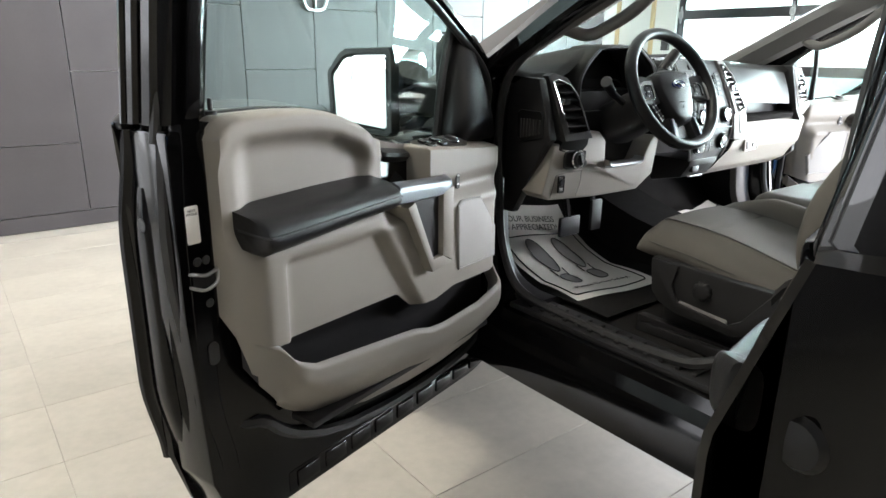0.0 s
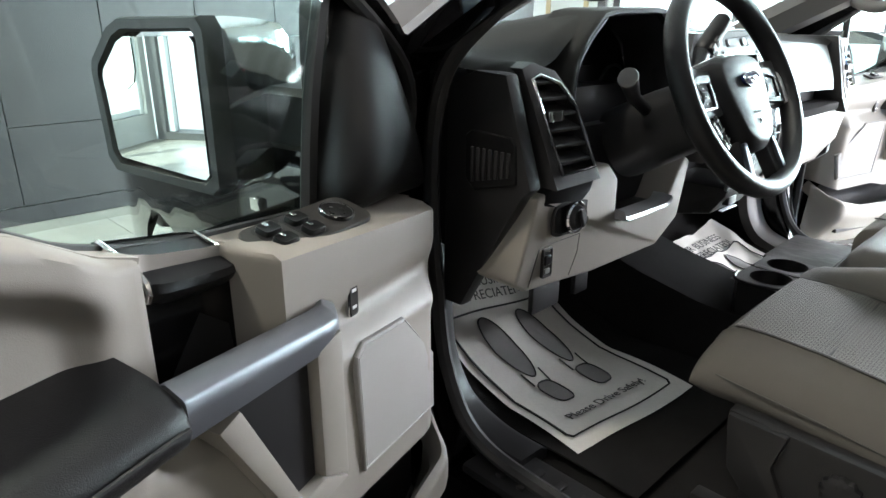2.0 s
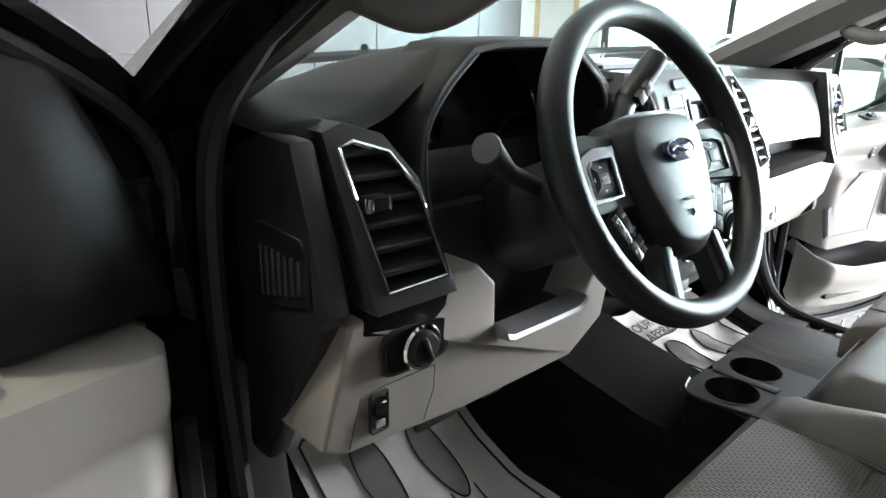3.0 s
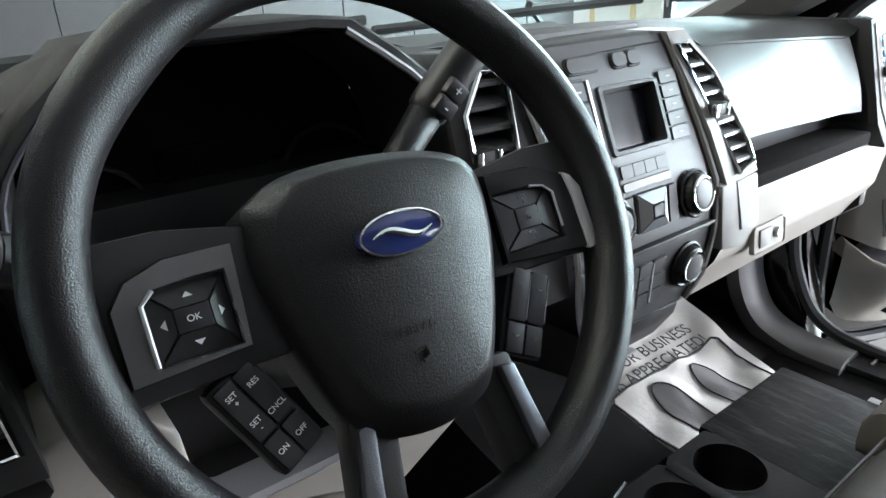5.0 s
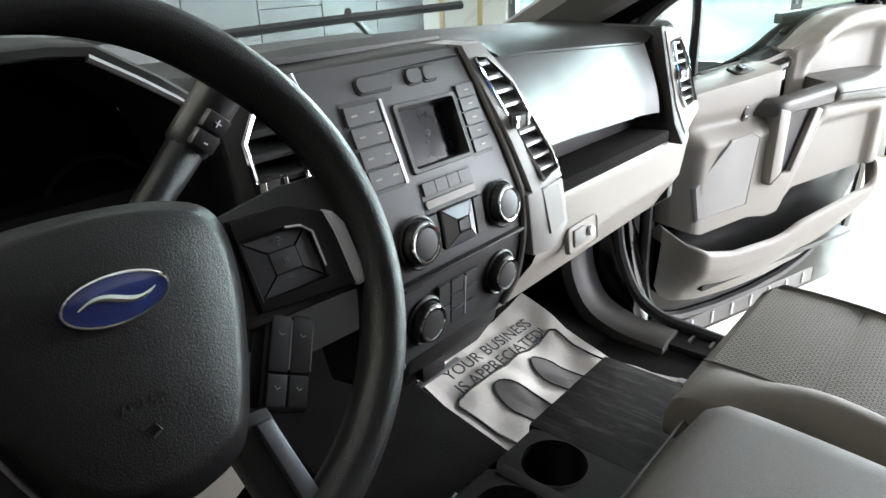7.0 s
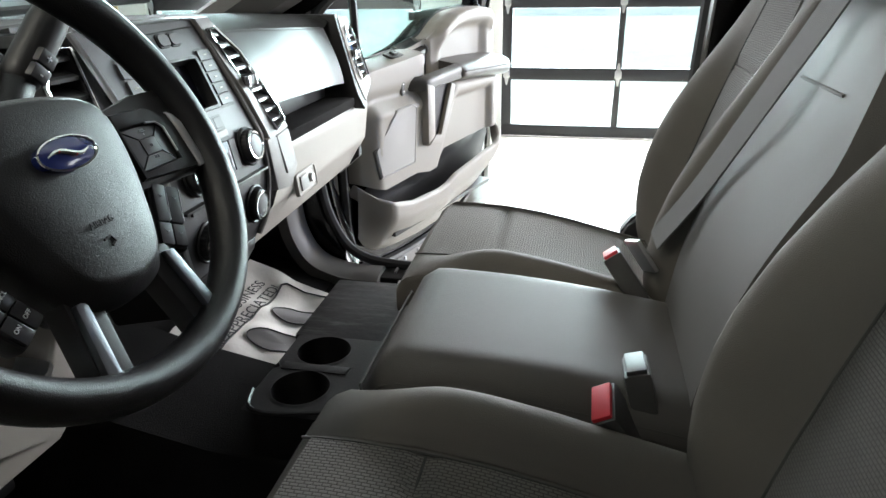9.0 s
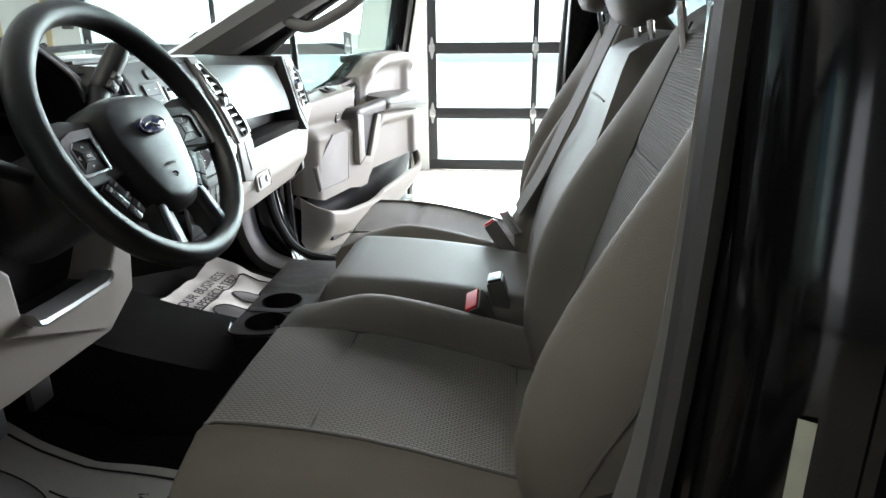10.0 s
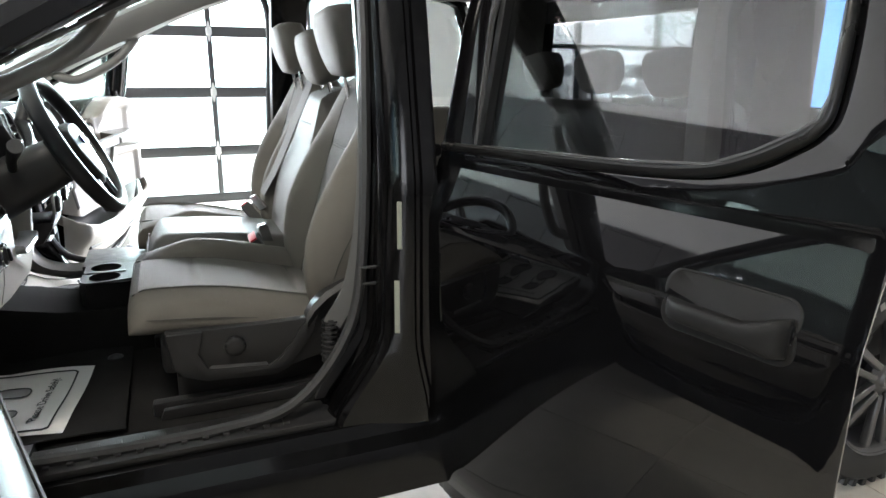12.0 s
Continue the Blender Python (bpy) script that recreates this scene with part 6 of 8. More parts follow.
def pad(u, v):
    x = -0.768 + 1.536 * u
    y0 = lip_y(x)
    k = v
    y = y0 + (1.42 - y0) * k
    flat = 1.352 - 0.02 * abs(x) - 0.10 * ss(1.08, 1.45, y)
    z = lip_z(x) + (flat - lip_z(x)) * ss(0.0, 0.8, v)
    z -= 0.012 * (1 - ss(0.0, 0.03, v)) + 0.016 * (1 - ss(0.0, 0.13, v)) * ss(0.15, 0.2, x) * ss(0.64, 0.6, x)
    return Vector((x, y, z))


bm = B()
sheet(bm, 80, 24, pad)
part("top_pad", bm, CHAR, dash, "charcoal grained top pad", smooth=45)
# recessed tray in the top, behind the centre panel
bm = B()
sheet(bm, 16, 6, lambda u, v: Vector((-0.16 + 0.30 * u, 0.93 + 0.16 * v, 1.356 - 0.008 * math.sin(v * math.pi))), 0.006)
part("top_tray", bm, BLACK, dash, "black storage tray")
bm = B()
box(bm, -0.76, 0.76, 0.95, 1.38, 0.99, 1.26, 0.03)
part("core", bm, BLACK, dash)

# instrument hood: a thick lip round the opening
HOOD = [(-0.592, 1.19), (-0.602, 1.25), (-0.597, 1.305), (-0.565, 1.35), (-0.522, 1.388), (-0.48, 1.394), (-0.36, 1.396), (-0.33, 1.393), (-0.288, 1.365), (-0.252, 1.335), (-0.236, 1.29), (-0.230, 1.23), (-0.228, 1.19)]
bm = B()
rings = []
hc = Vector((-0.415, 0, 1.27))
for y, k, kz in ((0.880, 0.972, 0.915), (0.869, 0.980, 0.925), (0.864, 0.995, 0.94), (0.863, 1.05, 0.99), (0.867, 1.075, 1.005), (0.885, 1.09, 1.012), (0.93, 1.10, 1.015), (0.97, 1.10, 1.015)):
    rings.append([(hc.x + (a - hc.x) * k, y, hc.z + (b - hc.z) * kz) for a, b in HOOD])
loft(bm, rings, closed=False)
hood = part("instrument_hood", bm, CHAR, dash, "charcoal instrument hood", smooth=50)
bm = B()
rings = []
for y, k, kz in ((0.879, 0.974, 0.917), (0.93, 0.94, 0.90), (0.985, 0.90, 0.88)):
    rings.append([(hc.x + (a - hc.x) * k, y, hc.z + (b - hc.z) * kz) for a, b in HOOD])
loft(bm, rings, closed=False)
part("hood_lining", bm, RUBBER, hood, smooth=50)
# rim highlight modelled as bars: thick silver on the daylight side, thin gunmetal opposite
bm = B()
tube(bm, curve_pts([(hc.x + (a - hc.x) * 0.985, 0.8645, hc.z + (b - hc.z) * 0.93) for a, b in HOOD if a > -0.345], 14), 0.0035, 6)
part("bright_edge", bm, SILVER, hood)
bm = B()
tube(bm, curve_pts([(hc.x + (a - hc.x) * 0.985, 0.8645, hc.z + (b - hc.z) * 0.93) for a, b in HOOD if a < -0.5], 14), 0.0022, 6)
part("bright_edge", bm, GUNMETAL, hood)
bm = B()
prism(bm, [(hc.x + (a - hc.x) * 0.91, hc.z + (b - hc.z) * 0.91) for a, b in HOOD], 0.985, 0.995, fun=lambda u, v, h: (u, h - (v - 1.27) * -0.15, v))
UNLIT = mat("unlit_cluster_black", (0.002, 0.002, 0.002), 0.5, var=0.2, spec=0.08)
cluster = part("instrument_panel", bm, UNLIT, dash, "unlit black instrument cluster", smooth=0)
for gx, gz, r in ((-0.535, 1.235, 0.052), (-0.305, 1.235, 0.052)):
    bm = B()
    tube(bm, [(gx + r * math.cos(a), 0.978, gz + r * math.sin(a)) for a in [i * math.pi / 16 for i in range(32)]], 0.003, 6, closed=True)
    g = part("gauge_ring", bm, BLACK, cluster)
    bm = B()
    lathe(bm, [(0.0, 0.004), (r * 0.2, 0.003), (r * 0.22, 0.0), (0.0, 0.0)], 20, Matrix.Translation((gx, 0.982, gz)) @ pose(0, 0, 0, 90, 0, 0))
    part("gauge_hub", bm, BLACK, g)
bm = B()
rr = [(a, b) for a, b in rrect(0.10, 0.07, 0.012)]
prism(bm, rr, 0.0, 0.004, Matrix.Translation((-0.42, 0.982, 1.255)) @ pose(0, 0, 0, 90, 0, 0))
part("centre_display", bm, UNLIT, cluster)


def poly_at(bm, pts, yf, thick, bev=0.003, seg=2):
    """A polygon in x, z laid on a face whose place is y = yf(x, z), run forward by thick."""
    return prism(bm, pts, 0.0, thick, bev=bev, seg=seg, fun=lambda u, v, h: (u, yf(u, v) + h, v))


def vent(pts, yf, n, grow, frame_mat, name_label, outer=None):
    """An air vent: a broad frame between the opening and the pod's outline, slats and a tab."""
    cx = sum(p[0] for p in pts) / len(pts)
    cz = sum(p[1] for p in pts) / len(pts)
    def poly(p, k):
        q = p + p[:1]
        out = []
        for (a, b), (c, d) in zip(q, q[1:]):
            out += [(a + (c - a) * i / 8, b + (d - b) * i / 8) for i in range(8)]
        return [(cx + (a - cx) * k, cz + (b - cz) * k) if k != 1.0 else (a, b) for a, b in out]
    ring = poly(pts, 1.0)
    wide = poly(outer, 1.0)
    bm = B()
    rings = []
    for k, h in ((1.0, 0.06), (1.0, 0.008), (0.97, 0.001), (0.5, 0.0), (0.06, 0.0), (0.0, 0.003), (0.0, 0.03)):
        rings.append([(p[0] + (w[0] - p[0]) * k, yf(*p) * (1 - k) + yf(*w) * k + h, p[1] + (w[1] - p[1]) * k) for p, w in zip(ring, wide)])
    loft(bm, rings, cap=False)
    v = part("air_vent", bm, frame_mat, dash, name_label, smooth=30)
    bm = B()
    tube(bm, [(cx + (a - cx) * 1.02, yf(a, b) - 0.0035, cz + (b - cz) * 1.01) for a, b in pts], 0.0030, 6, closed=True)
    part("vent_ring", bm, CHROME, v)
    bm = B()
    prism(bm, pts, 0.030, 0.032, fun=lambda a, b, h: (a, yf(a, b) + h, b))
    part("vent_back", bm, BLACK, v, smooth=0)
    z0, z1 = min(p[1] for p in pts), max(p[1] for p in pts)
    poly = pts + pts[:1]
    for i in range(n):
        z = z0 + (z1 - z0) * (i + 0.6) / (n + 0.2)
        xs = sorted(p[0] + (q[0] - p[0]) * (z - p[1]) / (q[1] - p[1]) for p, q in zip(poly, poly[1:]) if (p[1] - z) * (q[1] - z) < 0)
        if len(xs) < 2:
            continue
        bm = B()
        xa, xb = xs[0] + 0.001, xs[-1] - 0.001
        prism(bm, [(-0.003, -0.0005), (0.024, 0.009), (0.024, 0.013), (0.0, 0.0055), (-0.003, 0.0035)], xa, xb, fun=lambda u, w, h: (h, yf(h, z) + 0.004 + u, z + w))
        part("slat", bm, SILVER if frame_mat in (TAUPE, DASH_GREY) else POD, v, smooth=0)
    bm = B()
    tx = cx - 0.35 * (max(p[0] for p in pts) - cx)
    box(bm, tx - 0.014, tx + 0.014, yf(tx, cz) - 0.010, yf(tx, cz) + 0.008, cz - 0.008, cz + 0.008, 0.003)
    tab_ob = part("vent_tab", bm, POD, v)
    for dx, w_ in ((-0.016, 0.008), (0.010, 0.005)):
        bm = B()
        box(bm, tx + dx, tx + dx + w_, yf(tx, cz) - 0.012, yf(tx, cz) - 0.004, cz - 0.008, cz + 0.008, 0.002)
        part("bright_cap", bm, CHROME, tab_ob)
    return v


# left end: vent pod and outer end panel
left_y = lambda x, z: 0.800 + (z - 1.15) * 0.38 + (x + 0.66) * -0.10
POD_L = [(-0.735, 1.308), (-0.710, 1.316), (-0.666, 1.302), (-0.634, 1.255), (-0.618, 1.145), (-0.622, 1.134), (-0.722, 1.130), (-0.732, 1.20)]
bm = B()
poly_at(bm, [(a * 1.0, b) for a, b in POD_L], lambda x, z: left_y(x, z) + 0.033, 0.09, 0.006)
part("vent_pod", bm, POD, dash, "grey vent pod")
vent([(-0.722, 1.292), (-0.706, 1.297), (-0.668, 1.284), (-0.642, 1.245), (-0.630, 1.156), (-0.706, 1.152)], left_y, 6, 0, POD, "black slatted vent in a bright frame", [(-0.735, 1.308), (-0.710, 1.316), (-0.666, 1.302), (-0.634, 1.255), (-0.618, 1.134), (-0.722, 1.130)])
bm = B()
prism(bm, [(0.812, 1.135), (0.868, 1.302), (0.93, 1.305), (0.99, 1.28), (1.0, 0.90), (0.955, 0.90), (0.83, 1.12)], -0.772, -0.742, bev=0.008, fun=lambda u, v, h: (h, u, v))
endp = part("end_panel", bm, BLACK, dash, "black dashboard end panel")
bm = B()
prism(bm, [(0.838, 1.140), (0.925, 1.118), (0.945, 1.135), (0.945, 1.205), (0.932, 1.214), (0.852, 1.212), (0.842, 1.200)], -0.7755, -0.768, bev=0.002, seg=1, fun=lambda u, v, h: (h, u, v))
fuse = part("fuse_cover", bm, CONSOLE, endp)
for i in range(7):
    bm = B()
    y = 0.850 + i * 0.0125
    prism(bm, [(y, 1.150 - i * 0.003), (y + 0.006, 1.149 - i * 0.003), (y + 0.006, 1.188), (y, 1.188)], -0.7785, -0.774, bev=0.0012, seg=1, fun=lambda u, v, h: (h, u, v))
    part("louvre", bm, POD, fuse)
bm = B()
poly_at(bm, [(-0.722, 1.131), (-0.622, 1.134), (-0.618, 1.112), (-0.636, 1.085), (-0.70, 1.080), (-0.728, 1.10)], lambda x, z: left_y(x, 1.13) + 0.012 - (z - 1.13) * 0.35, 0.07, 0.004)
part("pod_foot", bm, SATIN_BLACK, dash)

# driver's lower panel
low_y = lambda x, z: 0.822 + (z - 1.10) * -0.04 + 0.22 * max(0.0, 1.02 - z) ** 1.0 * 0.8 - 0.02 * math.exp(-((x + 0.42) / 0.2) ** 2)
LOW_L = [(-0.742, 1.118), (-0.70, 1.125), (-0.645, 1.128), (-0.61, 1.145), (-0.565, 1.148), (-0.535, 1.118), (-0.528, 1.045), (-0.52, 1.036), (-0.36, 1.032), (-0.345, 1.042), (-0.31, 1.10), (-0.285, 1.12), (-0.262, 1.11), (-0.27, 0.99), (-0.34, 0.945), (-0.56, 0.945), (-0.74, 0.955), (-0.772, 0.975)]
bm = B()
poly_at(bm, LOW_L, low_y, 0.10, 0.006, 3)
lower = part("lower_panel", bm, TAUPE, dash, "taupe knee panel")
bm = B()
box(bm, -0.527, -0.35, 0.83, 0.93, 1.032, 1.038, 0.002)
part("bin_floor", bm, BLACK, lower, "black open bin")
bm = B()
loft(bm, [[(x, 0.793, z - 0.004), (x, 0.790, z), (x, 0.793, z + 0.005), (x, 0.812, z + 0.007), (x, 0.832, z + 0.006), (x, 0.836, z - 0.004)] for x, z in ((-0.528, 1.054), (-0.523, 1.045), (-0.512, 1.041), (-0.45, 1.040), (-0.375, 1.040), (-0.362, 1.044), (-0.356, 1.052))])
part("bin_lip", bm, SILVER, lower, "bright bin edge")
bm = B()
prism(bm, [(-0.53, 1.036), (-0.35, 1.036), (-0.29, 1.12), (-0.24, 1.20), (-0.6, 1.20), (-0.56, 1.14)], 0.875, 0.90, fun=lambda u, v, h: (u, h, v))
part("bin_back", bm, BLACK, dash, smooth=0)
# light switch
lk = Matrix.Translation((-0.655, low_y(-0.655, 1.073) - 0.0, 1.073)) @ pose(0, 0, 0, 90, 0, 0)
bm = B()
LOZ = [(p.x, p.y) for p in curve_pts([(-0.050, -0.022, 0), (-0.030, -0.029, 0), (0.030, -0.029, 0), (0.048, -0.020, 0), (0.053, 0.010, 0), (0.046, 0.024, 0), (0.020, 0.028, 0), (-0.034, 0.026, 0), (-0.050, 0.012, 0), (-0.050, -0.022, 0)], 46)[:-1]]
prism(bm, LOZ, -0.002, 0.003, lk, bev=0.0012, seg=1)
ls = part("light_switch", bm, PLATE, dash, "black rotary light switch in a grey plate")
bm = B()
prism(bm, [(a * 0.90, b * 0.86) for a, b in LOZ], 0.0, 0.0042, lk, bev=0.001, seg=1)
part("switch_face", bm, SATIN_BLACK, ls)
bm = B()
lathe(bm, [(0.0, 0.020), (0.017, 0.020), (0.020, 0.016), (0.022, 0.004), (0.0, 0.004)], 28, lk)
box(bm, -0.003, 0.003, -0.016, 0.016, 0.019, 0.026, 0.002, 1, lk @ pose(0, 0, 0, 0, 0, 20))
part("knob", bm, BLACK, ls)
bm = B()
tube(bm, [lk @ Vector((0.024 * math.cos(a), 0.024 * math.sin(a), 0.012)) for a in [i * math.pi / 16 for i in range(32)]], 0.0035, 6, closed=True)
part("chrome_ring", bm, CHROME, ls)
# parking brake release
bm = B()
pk = Matrix.Translation((-0.70, low_y(-0.70, 1.0), 1.0)) @ pose(0, 0, 0, 90, 0, 0)
loft(bm, [[pk @ Vector((u * k, v * k, h)) for u, v in rrect(0.026, 0.052, 0.004)] for k, h in ((1.0, -0.003), (1.0, 0.0015), (0.90, 0.0022), (0.80, -0.002))])
br = part("brake_release", bm, PLATE, dash, "grey brake release")
bm = B()
box(bm, -0.009, 0.009, -0.004, 0.014, -0.001, 0.004, 0.002, 1, pk)
part("release_lever", bm, SATIN_BLACK, br)
bm = B()
box(bm, -0.007, 0.007, -0.019, -0.010, -0.001, 0.0028, 0.001, 1, pk)
part("release_mark", bm, DASH_GREY, br)
bm = B()
tube(bm, [(x, low_y(x, z) - 0.0002, z) for x, z in ((-0.735, 0.962), (-0.728, 1.030), (-0.70, 1.034), (-0.625, 1.036), (-0.622, 1.0), (-0.628, 0.955))], 0.0007, 4)
part("access_seam", bm, SEAM, lower)

# ---- centre stack ----
def sy(z):
    return tab(z, (1.0, 0.805), (1.05, 0.788), (1.12, 0.784), (1.17, 0.788), (1.24, 0.812), (1.33, 0.848), (1.36, 0.862))


def on_stack(x, z, lift=0.0):
    """Axes on the stack's face: x right, y up along the face, z out of it."""
    dy, dz = sy(z + 0.01) - sy(z - 0.01), 0.02
    ang = math.degrees(math.atan2(dy, dz))
    return Matrix.Translation((x, sy(z), z)) @ pose(0, 0, 0, 90 - ang, 0, 0) @ Matrix.Translation((0, 0, lift))


bm = B()
def stack_face(u, v):
    z = 1.015 + 0.335 * v
    xl = tab(z, (1.015, -0.092), (1.06, -0.118), (1.10, -0.125), (1.18, -0.130), (1.35, -0.158))
    xr = tab(z, (1.015, 0.088), (1.06, 0.112), (1.10, 0.120), (1.18, 0.122), (1.35, 0.088))
    return Vector((xl + (xr - xl) * u, sy(z), z))
sheet(bm, 60, 100, stack_face)
bmesh.ops.delete(bm, geom=[f for f in bm.faces if abs(f.calc_center_median().x - 0.003) < 0.0475 and abs(f.calc_center_median().z - 1.268) < 0.0345], context="FACES")
stack = part("centre_panel", bm, STACK, dash, "dark satin centre panel", smooth=40)
# bright side spears of the stack
for side in (-1, 1):
    bm = B()
    pts = []
    for z in np.linspace(1.02, 1.35, 20):
        x = (tab(z, (1.015, -0.092), (1.06, -0.118), (1.10, -0.125), (1.18, -0.130), (1.35, -0.158)) if side < 0 else tab(z, (1.015, 0.088), (1.06, 0.112), (1.10, 0.120), (1.18, 0.122), (1.35, 0.088)))
        pts.append((x + side * 0.003, sy(z) - 0.003, z))
    tube(bm, pts, 0.004, 6)
    part("side_trim", bm, TAUPE_DARK if side > 0 else SILVER, stack)


def button(name, x, z, w, h, parent, material=None, r=0.0015, lift=0.003, label=""):
    bm = B()
    prism(bm, rrect(w, h, min(r, w / 2.2, h / 2.2), 3), -0.003, lift, on_stack(x, z), bev=0.0006, seg=1)
    return part(name, bm, material or BUTTON, parent, label)


def dial(x, z, r, parent):
    m = on_stack(x, z)
    bm = B()
    prof = ((0.0, 0.0, 0), (r * 0.84, 0.0, 0), (r * 0.9, 0.003, 0.015), (r * 0.88, 0.009, 0.015), (r * 0.86, 0.0115, 0.0), (r * 0.78, 0.013, 0), (0.0, 0.013, 0))
    loft(bm, [[m @ Vector((max(q, 1e-5) * (1 + w * math.cos(24 * a)) * math.cos(a), max(q, 1e-5) * (1 + w * math.cos(24 * a)) * math.sin(a), h)) for a in [2 * math.pi * i / 96 for i in range(96)]] for q, h, w in prof], cap=False)
    k = part("control_knob", bm, BLACK, parent, "black ribbed control knob")
    bm = B()
    tube(bm, [m @ Vector((r * 0.74 * math.cos(a), r * 0.74 * math.sin(a), 0.0136)) for a in [i * math.pi / 18 for i in range(36)]], 0.0021, 6, closed=True)
    part("bright_ring", bm, CHROME, k)
    bm = B()
    lathe(bm, [(0.0, 0.0150), (r * 0.50, 0.0152), (r * 0.60, 0.0146), (r * 0.64, 0.013), (0.0, 0.013)], 30, m)
    part("knob_face", bm, STACK, k)
    bm = B()
    tube(bm, [m @ Vector((r * 1.02 * math.cos(a), r * 1.02 * math.sin(a), 0.002)) for a in [i * math.pi / 18 for i in range(36)]], 0.0025, 5, closed=True)
    part("seat_ring", bm, BLACK, k)
    return k


for x, z in ((-0.070, 1.166), (0.080, 1.168), (-0.067, 1.070), (0.074, 1.078)):
    dial(x, z, 0.0275, stack)
# screen in its recess
SX, SZ = 0.003, 1.268
bm = B()
fr = rrect(0.098, 0.074, 0.004)
ms_ = on_stack(SX, SZ)
loft(bm, [[ms_ @ Vector((a * k, b * k, h)) for a, b in fr] for k, h in ((1.06, 0.0), (1.04, 0.003), (0.93, 0.003), (0.92, 0.0), (0.86, -0.016), (0.78, -0.016))], cap=False)
scr = part("radio_screen", bm, BLACK, stack, "dim blue-grey radio screen in a black frame", smooth=30)
bm = B()
prism(bm, rrect(0.083, 0.062, 0.002), -0.0165, -0.0150, ms_)
part("display", bm, mat("dim_blue_display", (0.014, 0.016, 0.026), 0.16, var=0.1, scale=30), scr, smooth=0)
# button banks
for x0, x1, z0, z1 in ((-0.118, -0.0655, 1.225, 1.316), (0.0565, 0.0925, 1.229, 1.312), (-0.046, 0.042, 1.189, 1.224)):
    bm = B()
    sheet(bm, 2, 8, lambda u, v: on_stack(x0 + (x1 - x0) * u, z0 + (z1 - z0) * v, 0.0008) @ Vector((0, 0, 0)))
    part("key_bed", bm, BLACK, stack)
for i in range(4):
    z = 1.302 - i * 0.021
    x = -0.0912 + i * 0.0012
    b = button("button", x, z, 0.0465, 0.0203, stack, STACK, lift=0.0035)
    for dx in (-0.012, 0.012):
        bm = B()
        box(bm, dx - 0.004, dx + 0.004, -0.001, 0.001, 0.002, 0.0039, 0, 1, on_stack(x, z))
        part("marking", bm, TAUPE, b, smooth=0)
for i in range(5):
    z = 1.302 - i * 0.0155
    b = button("button", 0.0744, z, 0.0325, 0.0150, stack, STACK, lift=0.0035)
    bm = B()
    box(bm, -0.004, 0.004, -0.0008, 0.0008, 0.002, 0.0039, 0, 1, on_stack(0.0744, z))
    part("marking", bm, TAUPE, b, smooth=0)
bm = B()
prism(bm, rrect(0.004, 0.092, 0.001), 0.0, 0.004, on_stack(-0.0628, 1.27))
part("bright_bar", bm, SILVER, stack)
for x, w in ((-0.062, 0.05), (-0.002, 0.024), (0.024, 0.024)):
    b = button("key_bed", x, 1.328, w + 0.004, 0.020, stack, BLACK, r=0.007, lift=0.0015)
    b = button("button", x, 1.328, w, 0.016, stack, STACK, r=0.006, lift=0.004)
for i in range(4):
    button("button", -0.033 + i * 0.0205, 1.214, 0.0202, 0.015, stack)
button("disc_slot", -0.002, 1.198, 0.086, 0.010, stack, mat("glossy_bronze_slot", (0.09, 0.075, 0.06), 0.38, var=0.3, scale=30), r=0.003)
# square pad between the dials
for x, w in ((-0.044, 0.016), (0.036, 0.016)):
    button("button", x, 1.167, w, 0.044, stack)
m = on_stack(-0.003, 1.167)
pad_ob = button("selector_pad", -0.003, 1.167, 0.056, 0.046, stack, BUTTON, 0.003, 0.003)
for a in range(4):
    bm = B()
    mm = m @ pose(0, 0, 0, 0, 0, 90 * a)
    d0, d1 = (0.026, 0.010) if a % 2 else (0.022, 0.008)
    e0, e1 = (0.022, 0.008) if a % 2 else (0.026, 0.010)
    t = bmesh.new()
    vs = [t.verts.new(mm @ Vector(p)) for p in ((-e0 + 0.001, -d0, 0.004), (e0 - 0.001, -d0, 0.004), (e1, -d1 - 0.001, 0.011), (-e1, -d1 - 0.001, 0.011))]
    t.faces.new(vs)
    merge(bm, t)
    part("pad_facet", bm, SILVER if a in (1, 3) else GUNMETAL, pad_ob, smooth=0)
bm = B()
box(bm, -0.009, 0.009, -0.007, 0.007, 0.009, 0.0115, 0.001, 1, m)
part("pad_centre", bm, BUTTON, pad_ob)
# climate buttons
bm = B()
sheet(bm, 2, 8, lambda u, v: on_stack(-0.047 + 0.074 * u, 1.046 + 0.060 * v, 0.0012) @ Vector((0, 0, 0)))
part("key_bed", bm, BLACK, stack)
for z in (1.0905, 1.0615):
    button("button", -0.036, z, 0.0195, 0.0275, stack, STACK, lift=0.0045)
for x in (-0.0125, 0.0135):
    for z in (1.0955, 1.076, 1.0565):
        button("button", x, z, 0.0235, 0.0180, stack, STACK, lift=0.0045)
bm = B()
prism(bm, rrect(0.0018, 0.052, 0.0008), 0.0, 0.0055, on_stack(0.0005, 1.076))
part("bright_bar", bm, BRIGHT, stack)
button("usb_cover", -0.085, 1.122, 0.026, 0.012, stack)
bm = B()
box(bm, -0.118, 0.116, 0.776, 0.80, 1.124, 1.128, 0.001)
part("gap_line", bm, BLACK, stack)
